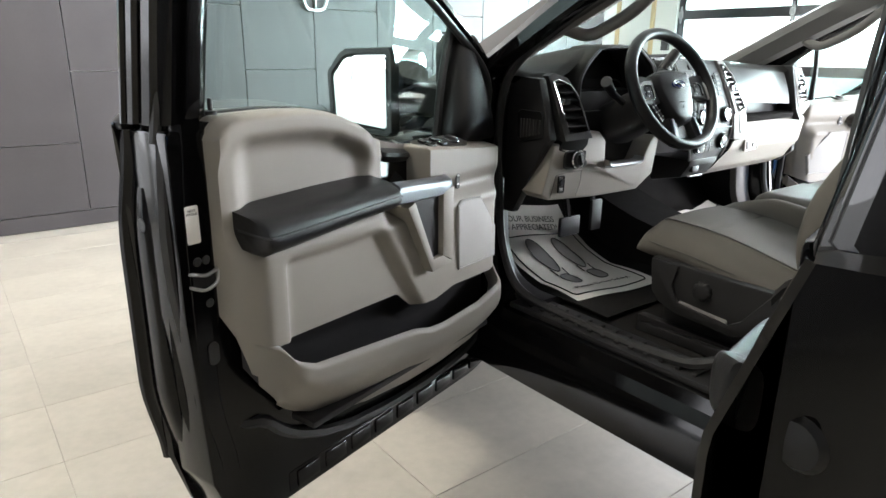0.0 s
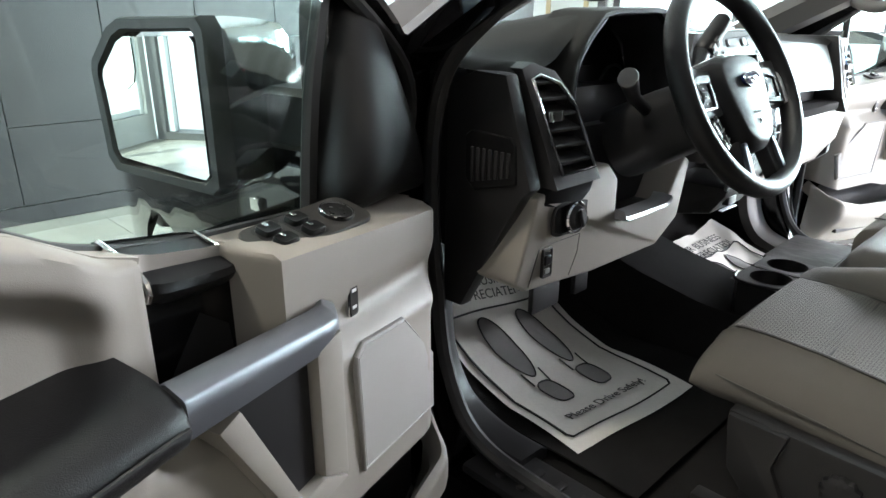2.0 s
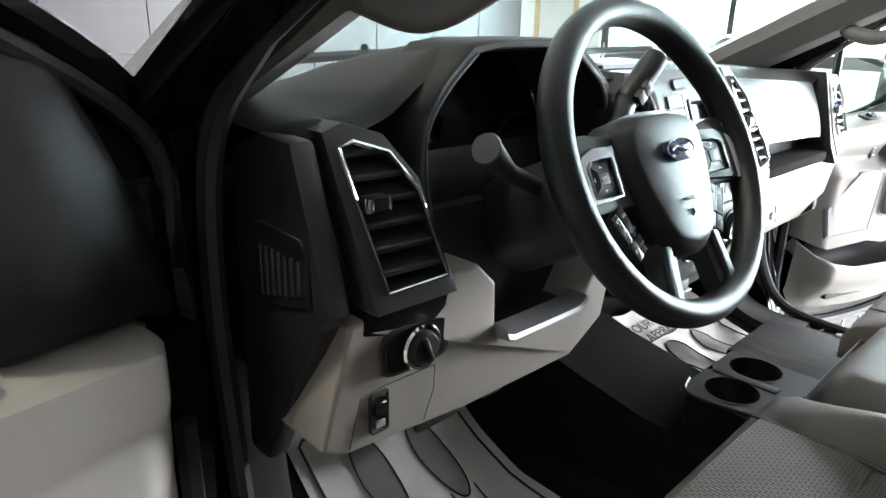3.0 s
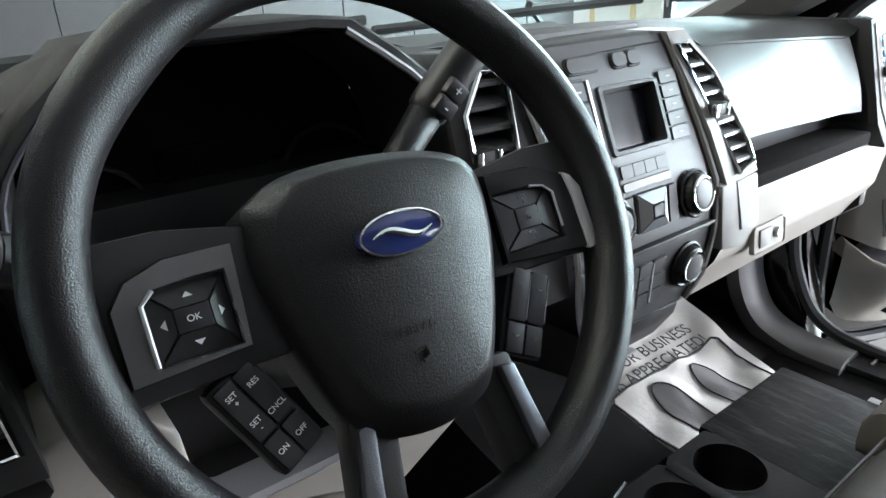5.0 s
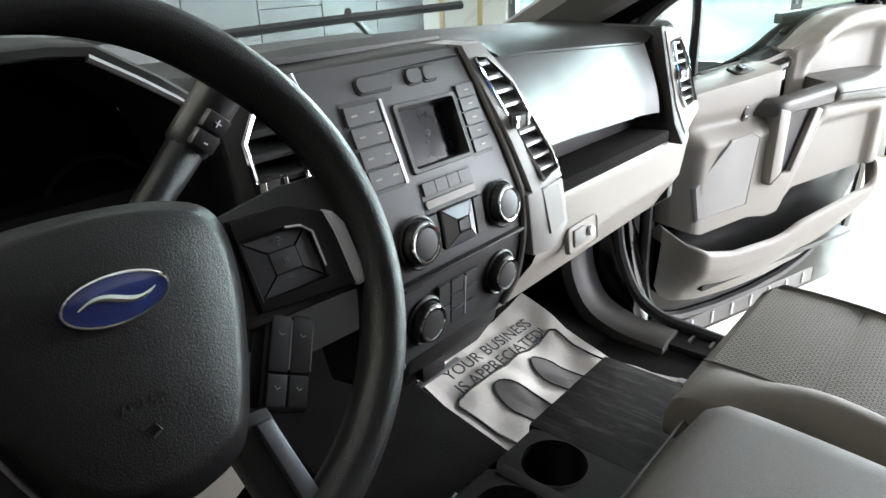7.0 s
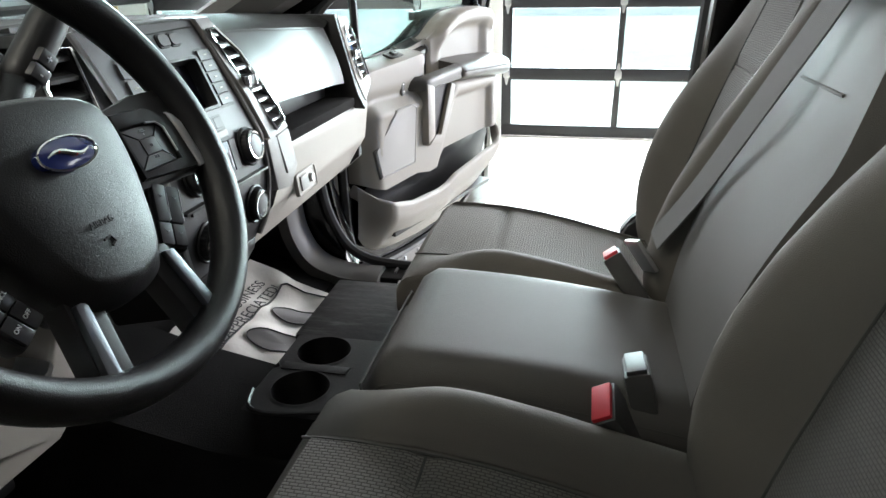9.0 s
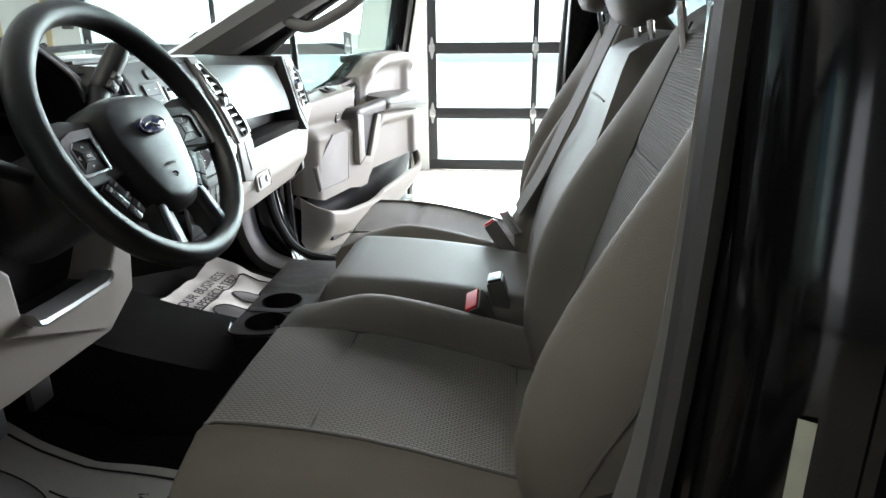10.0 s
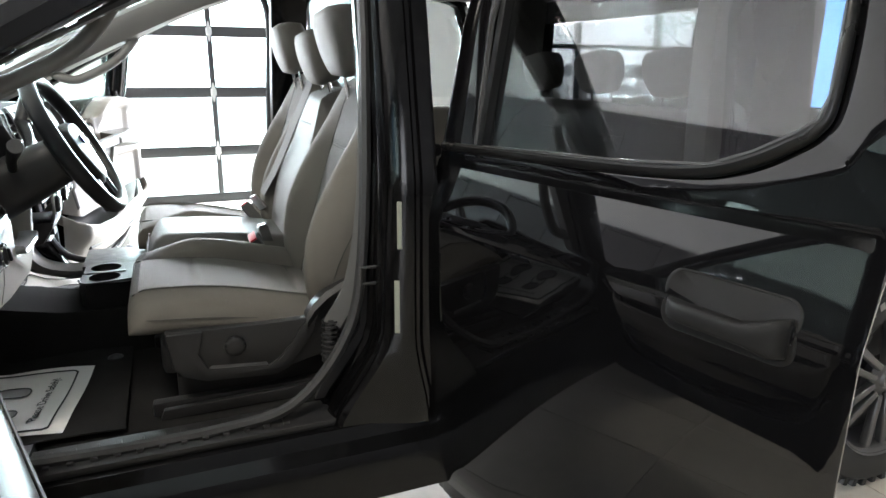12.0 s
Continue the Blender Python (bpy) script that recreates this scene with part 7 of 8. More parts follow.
# lower throat: socket, sill
bm = B()
prism(bm, [(0.795, 1.02), (0.80, 1.0), (0.83, 0.955), (0.95, 0.93), (0.98, 1.02)], -0.085, 0.085, bev=0.006, fun=lambda u, v, h: (h, u, v))
thr = part("lower_throat", bm, BLACK, dash, "black socket panel")
bm = B()
box(bm, -0.06, -0.02, 0.80, 0.815, 0.975, 0.995, 0.002)
part("power_socket", bm, BUTTON, thr)
bm = B()
box(bm, -0.05, 0.03, 0.815, 0.825, 0.955, 0.958, 0.001)
part("bright_bar", bm, SILVER, thr)

# ---- vents beside the stack ----
rv_y = lambda x, z: tab(z, (1.10, 0.772), (1.17, 0.778), (1.24, 0.800), (1.35, 0.852)) + (x - 0.15) * 0.05
RV = [(0.100, 1.336), (0.122, 1.336), (0.158, 1.30), (0.196, 1.21), (0.202, 1.185), (0.164, 1.178)]
bm = B()
POD_RV = [(0.090, 1.348), (0.126, 1.350), (0.166, 1.308), (0.208, 1.205), (0.226, 1.10), (0.186, 1.075), (0.135, 1.085), (0.125, 1.18)]
poly_at(bm, [p for p in POD_RV if p[1] > 1.16] + [(0.130, 1.165)], lambda x, z: rv_y(x, z) + 0.033, 0.06, 0.005)
poly_at(bm, [(0.125, 1.168), (0.216, 1.168), (0.228, 1.10), (0.188, 1.072), (0.132, 1.082)], rv_y, 0.06, 0.004)
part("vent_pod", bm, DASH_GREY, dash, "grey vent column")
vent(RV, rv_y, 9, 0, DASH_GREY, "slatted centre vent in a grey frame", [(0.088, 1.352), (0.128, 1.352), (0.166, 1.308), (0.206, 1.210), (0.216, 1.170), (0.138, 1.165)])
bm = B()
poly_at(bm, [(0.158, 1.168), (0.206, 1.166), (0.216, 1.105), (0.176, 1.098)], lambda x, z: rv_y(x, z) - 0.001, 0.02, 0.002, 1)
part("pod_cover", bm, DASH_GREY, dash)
LV = [(-0.170, 1.335), (-0.20, 1.335), (-0.228, 1.30), (-0.232, 1.22), (-0.222, 1.19), (-0.182, 1.19)]
lv_y = lambda x, z: tab(z, (1.10, 0.785), (1.17, 0.792), (1.24, 0.815), (1.35, 0.858)) - (x + 0.15) * 0.05
bm = B()
POD_LV = [(-0.157, 1.350), (-0.205, 1.350), (-0.243, 1.31), (-0.25, 1.20), (-0.235, 1.10), (-0.135, 1.10)]
poly_at(bm, POD_LV, lambda x, z: lv_y(x, z) + 0.033, 0.06, 0.005)
part("vent_pod", bm, POD, dash, "dark grey vent column")
vent(LV, lv_y, 7, 0, POD, "slatted centre vent in a bright frame", [(-0.157, 1.350), (-0.205, 1.350), (-0.243, 1.31), (-0.25, 1.20), (-0.235, 1.10), (-0.135, 1.10)])

# ---- passenger side ----
def pass_face(u, v):
    x = 0.14 + 0.47 * u
    top = lip_z(x) - 0.024
    z = top + (1.204 - 0.02 * u - top) * v
    y = lip_y(x) + 0.003 - 0.052 * math.sin(min(1.0, v * 0.85) * math.pi / 2) * (1 - 0.2 * u * u)
    return Vector((x + 0.08 * v * (1 - u), y, z))
bm = B()
sheet(bm, 24, 20, pass_face)
part("passenger_panel", bm, DASH_BLACK, dash, "satin black passenger panel", smooth=45)
bm = B()
box(bm, 0.22, 0.62, 0.87, 0.90, 1.13, 1.24, 0.004)
part("shelf_back", bm, DASH_BLACK, dash)
bm = B()
box(bm, 0.21, 0.62, 0.80, 0.90, 1.13, 1.152, 0.006)
part("shelf_floor", bm, CARPET, dash)
def glove(u, v):
    z = 1.148 - 0.225 * v
    x0 = tab(z, (0.92, 0.13), (1.03, 0.19), (1.10, 0.235), (1.15, 0.225))
    x = x0 + (0.755 - x0) * u
    y = tab(v, (0.0, 0.822), (0.05, 0.806), (0.12, 0.803), (0.5, 0.815), (0.85, 0.86), (1.0, 0.92)) + 0.012 * u
    return Vector((x, y, z - 0.012 * u * (1 - v)))
bm = B()
sheet(bm, 30, 24, glove)
gb = part("glove_box", bm, TAUPE, dash, "taupe glove box lid", smooth=45)
bm = B()
gm = Matrix.Translation((0.332, 0.8105, 1.040)) @ pose(0, 0, 0, 84, 0, 0)
loft(bm, [[gm @ Vector((a * k, b * k, h)) for a, b in rrect(0.09, 0.042, 0.006)] for k, h in ((1.06, -0.004), (1.02, 0.003), (0.97, 0.0035), (0.93, 0.0015), (0.3, 0.0012))])
gh = part("latch_dish", bm, TAUPE, gb)
bm = B()
box(bm, -0.030, 0.004, -0.014, 0.014, 0.0, 0.0045, 0.002, 2, gm)
part("latch", bm, TAUPE_DARK, gh, "grey latch handle")
bm = B()
lathe(bm, [(0.0, 0.008), (0.008, 0.008), (0.009, 0.0), (0.0, 0.0)], 16, gm @ pose(0.02, 0, 0))
part("lock", bm, SILVER, gh)
pr_y = lambda x, z: 0.800 + (z - 1.18) * 0.25
POD_PR = [(0.645, 1.322), (0.700, 1.322), (0.728, 1.28), (0.745, 1.17), (0.67, 1.135), (0.648, 1.19)]
bm = B()
poly_at(bm, [(0.690 + (a - 0.690) * 1.05, 1.23 + (b - 1.23) * 1.04) for a, b in POD_PR], lambda x, z: pr_y(x, z) + 0.034, 0.10, 0.005)
poly_at(bm, [(0.634, 1.328), (0.650, 1.330), (0.652, 1.19), (0.676, 1.128), (0.655, 1.118), (0.634, 1.16)], lambda x, z: pr_y(x, z) + 0.003, 0.12, 0.003)
part("vent_pod", bm, POD, dash, "black vent pod")
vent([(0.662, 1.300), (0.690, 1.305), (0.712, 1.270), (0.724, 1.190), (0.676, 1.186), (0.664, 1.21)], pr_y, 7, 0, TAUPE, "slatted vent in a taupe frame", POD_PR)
bm = B()
prism(bm, [(0.84, 1.10), (0.86, 1.28), (0.93, 1.30), (0.98, 1.28), (0.99, 0.95), (0.90, 0.93), (0.84, 0.98)], 0.742, 0.768, bev=0.008, fun=lambda u, v, h: (h, u, v))
part("end_panel", bm, POD, dash)
# kick panels
for s in (-1, 1):
    bm = B()
    prism(bm, [(1.03, 0.64), (1.30, 0.62), (1.36, 1.0), (1.07, 0.99), (1.055, 0.88)], s * 0.775 - 0.02, s * 0.775 + 0.02, bev=0.008, fun=lambda u, v, h: (h, u, v))
    part("kick_panel", bm, BLACK, truck)

# ---- steering wheel ----
WM = pose(-0.424, 0.660, 1.281, 63, 0, -2.5)
wheel = thing("steering_wheel", "black leather-grained four-spoke steering wheel with a blue oval badge", "steering wheel", m=WM, local=True)
bm = B()
R = 0.1705
prof = [(math.cos(a) * 0.0155, math.sin(a) * 0.0185) for a in [2 * math.pi * i / 14 for i in range(14)]]
rings = []
N = 96
for i in range(N):
    a = 2 * math.pi * i / N
    thumb = 1 + 0.22 * math.exp(-((math.degrees(a) % 360 - 45) / 14) ** 2) + 0.22 * math.exp(-((math.degrees(a) % 360 - 135) / 14) ** 2)
    rings.append([Vector(((R + p * (thumb if p < 0 else 1)) * math.cos(a), (R + p * (thumb if p < 0 else 1)) * math.sin(a), -0.012 + q)) for p, q in prof])
rows = [[bm.verts.new(p) for p in r] for r in rings]
for i in range(N):
    a, b = rows[i], rows[(i + 1) % N]
    for j in range(14):
        bm.faces.new((a[j], a[(j + 1) % 14], b[(j + 1) % 14], b[j]))
part("rim", bm, SOFT_BLACK, wheel, "black grained rim")
# airbag pad
PADW = [(-0.078, 0.040), (-0.052, 0.053), (0.0, 0.055), (0.050, 0.048), (0.072, 0.032), (0.072, -0.004), (0.060, -0.046), (0.042, -0.088), (0.026, -0.104), (-0.008, -0.110), (-0.042, -0.102), (-0.058, -0.084), (-0.073, -0.040), (-0.082, 0.004)]
base = curve_pts([(a, b, 0) for a, b in PADW + PADW[:1]], 61)[:-1]
bm = B()
loft(bm, [[Vector((p.x * k, p.y * k, h - 10 * (abs(p.x * k) ** 2) * 0.10 * f)) for p in base] for k, h, f in ((1.0, -0.05, 0), (1.0, -0.020, 0.2), (0.985, -0.008, 0.3), (0.86, 0.0045, 0.9), (0.835, 0.0062, 1), (0.80, 0.007, 1), (0.5, 0.009, 1), (0.2, 0.0095, 1), (0.02, 0.0095, 1))])
airbag = part("airbag_pad", bm, SOFT_BLACK, wheel, "black grained airbag cover", smooth=60)
EM = Matrix.Translation((-0.003, 0.004, 0))
bm = B()
lathe(bm, [(0.0, 0.0132), (0.9, 0.0130), (1.0, 0.0122), (1.03, 0.009), (1.03, 0.002), (0.0, 0.002)], 48, EM @ Matrix.Diagonal((0.0268, 0.0124, 1, 1)))
oval = part("oval_badge", bm, BLUE, airbag, "blue oval badge with a bright border")
bm = B()
tube(bm, [EM @ Vector((0.0262 * math.cos(a), 0.0121 * math.sin(a), 0.0130)) for a in [i * math.pi / 24 for i in range(48)]], 0.0009, 6, closed=True)
part("badge_border", bm, CHROME, oval)
bm = B()
tube(bm, [EM @ Vector((-0.019 + 0.038 * k / 24, 0.0028 * math.sin(k / 24 * 2 * math.pi), 0.0134)) for k in range(25)], [0.0005 + 0.0016 * math.sin(math.pi * k / 24) for k in range(25)], 6)
part("badge_mark", bm, CHROME, oval)
writing("AIRBAG", 0.0068, BLACK, airbag, pose(-0.0095, -0.049, 0.0095))
bm = B()
tube(bm, [(-0.016, -0.061, 0.009), (-0.009, -0.060, 0.009), (-0.007, -0.065, 0.009), (-0.012, -0.067, 0.009)], 0.0009, 5)
part("embossed_mark", bm, BLACK, airbag)
# side spokes with bezels
for s in (-1, 1):
    bm = B()
    prism(bm, [(s * 0.064, 0.030), (s * 0.120, 0.040), (s * 0.166, 0.040), (s * 0.166, -0.044), (s * 0.140, -0.042), (s * 0.064, -0.040)], -0.036, -0.014, bev=0.005)
    sp = part("side_spoke", bm, BLACK, wheel)
    bm = B()
    bez = [(-0.088, 0.025), (-0.123, 0.025), (-0.143, 0.018), (-0.152, 0.006), (-0.152, -0.033), (-0.092, -0.030)] if s < 0 else [(0.076, 0.027), (0.118, 0.026), (0.146, 0.014), (0.153, 0.002), (0.153, -0.040), (0.074, -0.033)]
    cx_, cy_ = (-0.116, -0.0075) if s < 0 else (0.103, -0.0075)
    inner_ = [(-0.0965, 0.0115), (-0.112, 0.0115), (-0.131, 0.010), (-0.1375, 0.004), (-0.1375, -0.0265), (-0.0965, -0.0265)] if s < 0 else [(0.079, 0.012), (0.110, 0.012), (0.121, 0.010), (0.1275, 0.004), (0.1275, -0.0265), (0.079, -0.0265)]
    loft(bm, [[(cx_ + (a - cx_) * k, cy_ + (b - cy_) * k, h) for a, b in ring_] for ring_, k, h in ((bez, 1.0, -0.025), (bez, 1.0, -0.013), (bez, 0.96, -0.009), (inner_, 1.05, -0.0085), (inner_, 1.0, -0.010), (inner_, 0.98, -0.020))], cap=False)
    part("bezel", bm, BEZEL if s < 0 else SATIN_BLACK, sp, "grey metallic bezel" if s < 0 else "black bezel", smooth=30)
    bm = B()
    # right side: the bezel's broad edge highlight is built as a bright strip
    if s > 0:
        prism(bm, [(0.1405, 0.0165), (0.1475, 0.0125), (0.1535, 0.003), (0.1548, -0.040), (0.1445, -0.0405), (0.1435, -0.002)], -0.0125, -0.0070, bev=0.0022, seg=2)
        tube(bm, [(0.110, 0.0122, -0.0083), (0.121, 0.0102, -0.0083), (0.1278, 0.0042, -0.0083), (0.1278, -0.020, -0.0083)], 0.0009, 6)
    else:
        tube(bm, [(-0.131, 0.0105, -0.0085), (-0.1378, 0.0042, -0.0085), (-0.1378, -0.0262, -0.0085)], 0.0013, 6)
    part("bright_edge", bm, BRIGHT, sp)
    # four-way pad
    hw, hh = (0.0195, 0.0182) if s < 0 else (0.0235, 0.0182)
    iw, ih = (0.0088, 0.0062) if s < 0 else (0.0098, 0.0072)
    for a in range(4):
        q0, q1 = (hw, hh) if a % 2 == 0 else (hh, hw)
        r0, r1 = (iw, ih) if a % 2 == 0 else (ih, iw)
        mm = Matrix.Translation((cx_, cy_, -0.015)) @ pose(0, 0, 0, 0, 0, 90 * a)
        bm = B()
        t = bmesh.new()
        g_ = 0.0005
        base_ = ((-q0 + g_ * 2, -q1), (q0 - g_ * 2, -q1), (r0 - g_, -r1 - g_), (-r0 + g_, -r1 - g_))
        vs = [t.verts.new(mm @ Vector((p[0], p[1], h))) for p, h in zip(base_, (0.001, 0.001, 0.0055, 0.0055) if s < 0 else (0.0035, 0.0035, 0.0048, 0.0048))]
        lo = [t.verts.new(mm @ Vector((p[0], p[1], -0.006))) for p in base_]
        t.faces.new(vs)
        for i in range(4):
            t.faces.new((vs[i], lo[i], lo[(i + 1) % 4], vs[(i + 1) % 4]))
        merge(bm, t)
        b = part("pad_button", bm, BUTTON, sp, smooth=0)
        if s < 0:
            bm = B()
            t = bmesh.new()
            w_ = (q1 + r1) / 2
            vs = [t.verts.new(mm @ Vector(p)) for p in ((0.0, -w_ - 0.0016, 0.0032), (0.0028, -w_ + 0.0012, 0.0044), (-0.0028, -w_ + 0.0012, 0.0044))]
            t.faces.new(vs)
            merge(bm, t)
            part("arrow_mark", bm, WHITE_INK, b, smooth=0)
    bm = B()
    box(bm, cx_ - iw, cx_ + iw, cy_ - ih, cy_ + ih, -0.018, -0.0095, 0.001)
    ok = part("pad_button", bm, BUTTON, sp)
    writing("OK" if s < 0 else "M", 0.0048 if s < 0 else 0.004, WHITE_INK if s < 0 else SILVER, ok, pose(cx_, cy_, -0.0091))
    if s > 0:
        writing("VOL\n+", 0.0036, SILVER, sp, pose(cx_, cy_ + 0.0125, -0.0105))
        writing("VOL\n-", 0.0036, SILVER, sp, pose(cx_, cy_ - 0.0122, -0.0105))
    # lower switch bank
    hw = 0.0128 if s < 0 else 0.0145
    mm = pose(-0.095, -0.0665, -0.018, 0, 0, 27) if s < 0 else pose(0.082, -0.0665, -0.018, 0, 0, -29)
    words = (("SET\n+", "RES"), ("SET\n-", "CNCL"), ("ON", "OFF"))
    bm = B()
    box(bm, -hw - 0.0025, hw + 0.0025, -0.031, 0.030, -0.02, 0.0005, 0.004, 2, mm)
    bank = part("switch_bank", bm, BLACK, wheel)
    for c_, x in enumerate((-hw / 2, hw / 2)):
        for r_, (y0, y1) in enumerate(((-0.0075, 0.0275), (-0.0285, -0.0085))):
            bm = B()
            box(bm, x - hw / 2 + 0.0004, x + hw / 2 - 0.0004, y0, y1, -0.004, 0.0040, 0.0018, 2, mm)
            b = part("switch_button", bm, GLOSS_BUTTON if s < 0 else BUTTON, bank)
            if s < 0:
                for w_, yy in ((words[0][c_], 0.018), (words[1][c_], 0.0005)) if r_ == 0 else ((words[2][c_], -0.018),):
                    writing(w_, 0.0042, WHITE_INK, b, mm @ pose(x, yy, 0.0043))
            else:
                yy = 0.016 if r_ == 0 else -0.017
                bm = B()
                tube(bm, [mm @ Vector((x - 0.0018, yy + 0.001, 0.0042)), mm @ Vector((x, yy - 0.0008, 0.0042)), mm @ Vector((x + 0.002, yy + 0.0004, 0.0042))], 0.0005, 5)
                part("voice_mark" if r_ == 0 else "handset_mark", bm, SILVER, b)
                if r_ == 0:
                    bm = B()
                    box(bm, x + hw / 2 - 0.0009, x + hw / 2 - 0.0001, y0 + 0.002, y1 - 0.002, 0.002, 0.0042, 0, 1, mm)
                    part("bright_line", bm, SILVER, b, smooth=0)
# lower twin spokes with a metallic face
for s in (-1, 1):
    bm = B()
    prism(bm, [(s * 0.026, -0.080), (s * 0.057, -0.084), (s * 0.067, -0.145), (s * 0.064, -0.166), (s * 0.040, -0.170), (s * 0.036, -0.14)], -0.036, -0.012, bev=0.004)
    part("lower_spoke", bm, BLACK, wheel)
    bm = B()
    prism(bm, [(s * 0.044, -0.090), (s * 0.0545, -0.091), (s * 0.0650, -0.144), (s * 0.0615, -0.163), (s * 0.050, -0.161), (s * 0.053, -0.145)], -0.014, -0.006, bev=0.002, seg=2)
    part("spoke_trim", bm, GUNMETAL, wheel, "grey metallic spoke trim")
# column shroud
bm = B()
rings = []
for h, r in ((-0.05, 0.05), (-0.06, 0.062), (-0.14, 0.07), (-0.24, 0.075)):
    rings.append([(r * 1.0 * math.copysign(abs(math.cos(a)) ** 0.7, math.cos(a)), -0.015 + r * 0.9 * math.copysign(abs(math.sin(a)) ** 0.7, math.sin(a)), h) for a in [2 * math.pi * i / 24 for i in range(24)]])
loft(bm, rings)
part("column_shroud", bm, BLACK, wheel, "black column shroud")

# ---- stalks ----
shifter = thing("gear_lever", "black column gear lever with plus and minus buttons", "gear lever", at=(-0.33, 0.80, 1.25))
keys = [(-0.39, 0.775, 1.262), (-0.36, 0.778, 1.280), (-0.335, 0.784, 1.298), (-0.300, 0.798, 1.322)]
bm = B()
tube(bm, curve_pts(keys, 12), [0.0095 + 0.0005 * i for i in range(12)], 12)
part("shaft", bm, SOFT_BLACK, shifter)
a, b = Vector((-0.304, 0.797, 1.319)), Vector((-0.250, 0.786, 1.381))
dd = (b - a).normalized()
bm = B()
tube(bm, [a, a + dd * 0.003, a + dd * 0.012, b - dd * 0.02, b - dd * 0.006, b], [0.0155, 0.017, 0.0175, 0.0175, 0.016, 0.010], 14)
kn = part("knob", bm, BLACK, shifter)
zz = dd
xx = Vector((0.9, -0.4, -0.3)); xx = (xx - zz * xx.dot(zz)).normalized()
yy = zz.cross(xx)
for k_, w_ in ((0.014, "-"), (0.0, "+")):
    o = a + dd * 0.014 - dd * (k_ - 0.012) * 1.1
    nrm = Vector((0.2, -0.95, 0.2)); nrm = (nrm - zz * nrm.dot(zz)).normalized()
    side = zz.cross(nrm)
    m = Matrix(((side.x, zz.x, nrm.x, o.x), (side.y, zz.y, nrm.y, o.y), (side.z, zz.z, nrm.z, o.z), (0, 0, 0, 1)))
    bm = B()
    box(bm, -0.010, 0.010, -0.007, 0.007, 0.010, 0.0205, 0.002, 2, m)
    bb = part("shift_button", bm, BUTTON, kn)
    writing(w_, 0.013, WHITE_INK, bb, m @ pose(0, 0, 0.021))
stalk = thing("indicator_stalk", "black indicator stalk with a round grey end", "stalk", at=(-0.47, 0.78, 1.24))
bm = B()
tube(bm, [(-0.47, 0.80, 1.225), (-0.55, 0.785, 1.258), (-0.612, 0.762, 1.294)], [0.010, 0.011, 0.0155], 12)
part("shaft", bm, BLACK, stalk)
bm = B()
lathe(bm, [(0.0, 0.004), (0.0155, 0.003), (0.0165, 0.0), (0.0, 0.0)], 20, look((-0.612, 0.762, 1.294), (-0.47, 0.80, 1.225)) @ pose(0, 0, 0, 0, 0, 0))
part("end_cap", bm, TAUPE_DARK, stalk)
# pedals
for x, w, nm in ((-0.40, 0.10, "brake_pedal"), (-0.26, 0.055, "accelerator_pedal")):
    pd = thing(nm, "black rubber-faced " + nm.replace("_", " "), "pedal", at=(x, 1.05, 0.8))
    bm = B()
    box(bm, x - w / 2, x + w / 2, 1.04, 1.055, 0.745, 0.815 if w > 0.08 else 0.86, 0.006, 2)
    part("pad", bm, RUBBER, pd)
    bm = B()
    tube(bm, [(x, 1.05, 0.80), (x, 1.08, 0.92), (x, 1.18, 1.08)], 0.011, 6)
    part("arm", bm, BLACK, pd)

# ---- console, belts, mats, small things ----
console = thing("cup_holder_console", "black plastic console with two cup holders", "console", at=(0.0, 0.66, 0.74))
bm = B()

CX = ((-0.042, 0.687), (0.066, 0.690))
R_CUP = 0.045
outline = [(-0.105, 0.735), (-0.112, 0.70), (-0.09, 0.61), (-0.07, 0.56), (0.113, 0.56), (0.113, 0.72), (0.10, 0.752), (-0.06, 0.757)]
# top plate as fans round each cup
for cx, cy in CX:
    n = 32
    t = bmesh.new()
    inner = [t.verts.new((cx + R_CUP * math.cos(2 * math.pi * i / n), cy + R_CUP * math.sin(2 * math.pi * i / n), 0.826)) for i in range(n)]
    def clampbox(a):
        ca, sa = math.cos(a), math.sin(a)
        x0, x1 = (-0.112 - cx, 0.011 - cx) if cx < 0 else (0.011 - cx, 0.113 - cx)
        y0, y1 = 0.56 - cy, 0.752 - cy
        k = min((x1 / ca if ca > 1e-6 else 9), (x0 / ca if ca < -1e-6 else 9), (y1 / sa if sa > 1e-6 else 9), (y0 / sa if sa < -1e-6 else 9))
        return (cx + ca * k, cy + sa * k)
    angs = [2 * math.pi * i / n for i in range(n)]
    outer = [t.verts.new((*clampbox(a), 0.826)) for a in angs]
    for i in range(n):
        t.faces.new((inner[i], inner[(i + 1) % n], outer[(i + 1) % n], outer[i]))
    merge(bm, t)
part("top_plate", bm, CONSOLE, console, smooth=0)
bm = B()
loft(bm, [[(x, y, z) for x, y in outline] for z in (0.70, 0.823)], cap=False)
part("body", bm, CONSOLE, console)
for cx, cy in CX:
    bm = B()
    t = bmesh.new()
    n = 32
    rows = [[t.verts.new((cx + r * math.cos(2 * math.pi * i / n), cy + r * math.sin(2 * math.pi * i / n), z)) for i in range(n)] for r, z in ((0.047, 0.8275), (0.0445, 0.8275), (0.043, 0.80), (0.039, 0.752), (0.0, 0.752))]
    for a, b in zip(rows, rows[1:]):
        for i in range(n):
            t.faces.new((a[i], a[(i + 1) % n], b[(i + 1) % n], b[i]))
    merge(bm, t)
    part("cup_well", bm, CONSOLE, console, "black cup well")
bm = B()
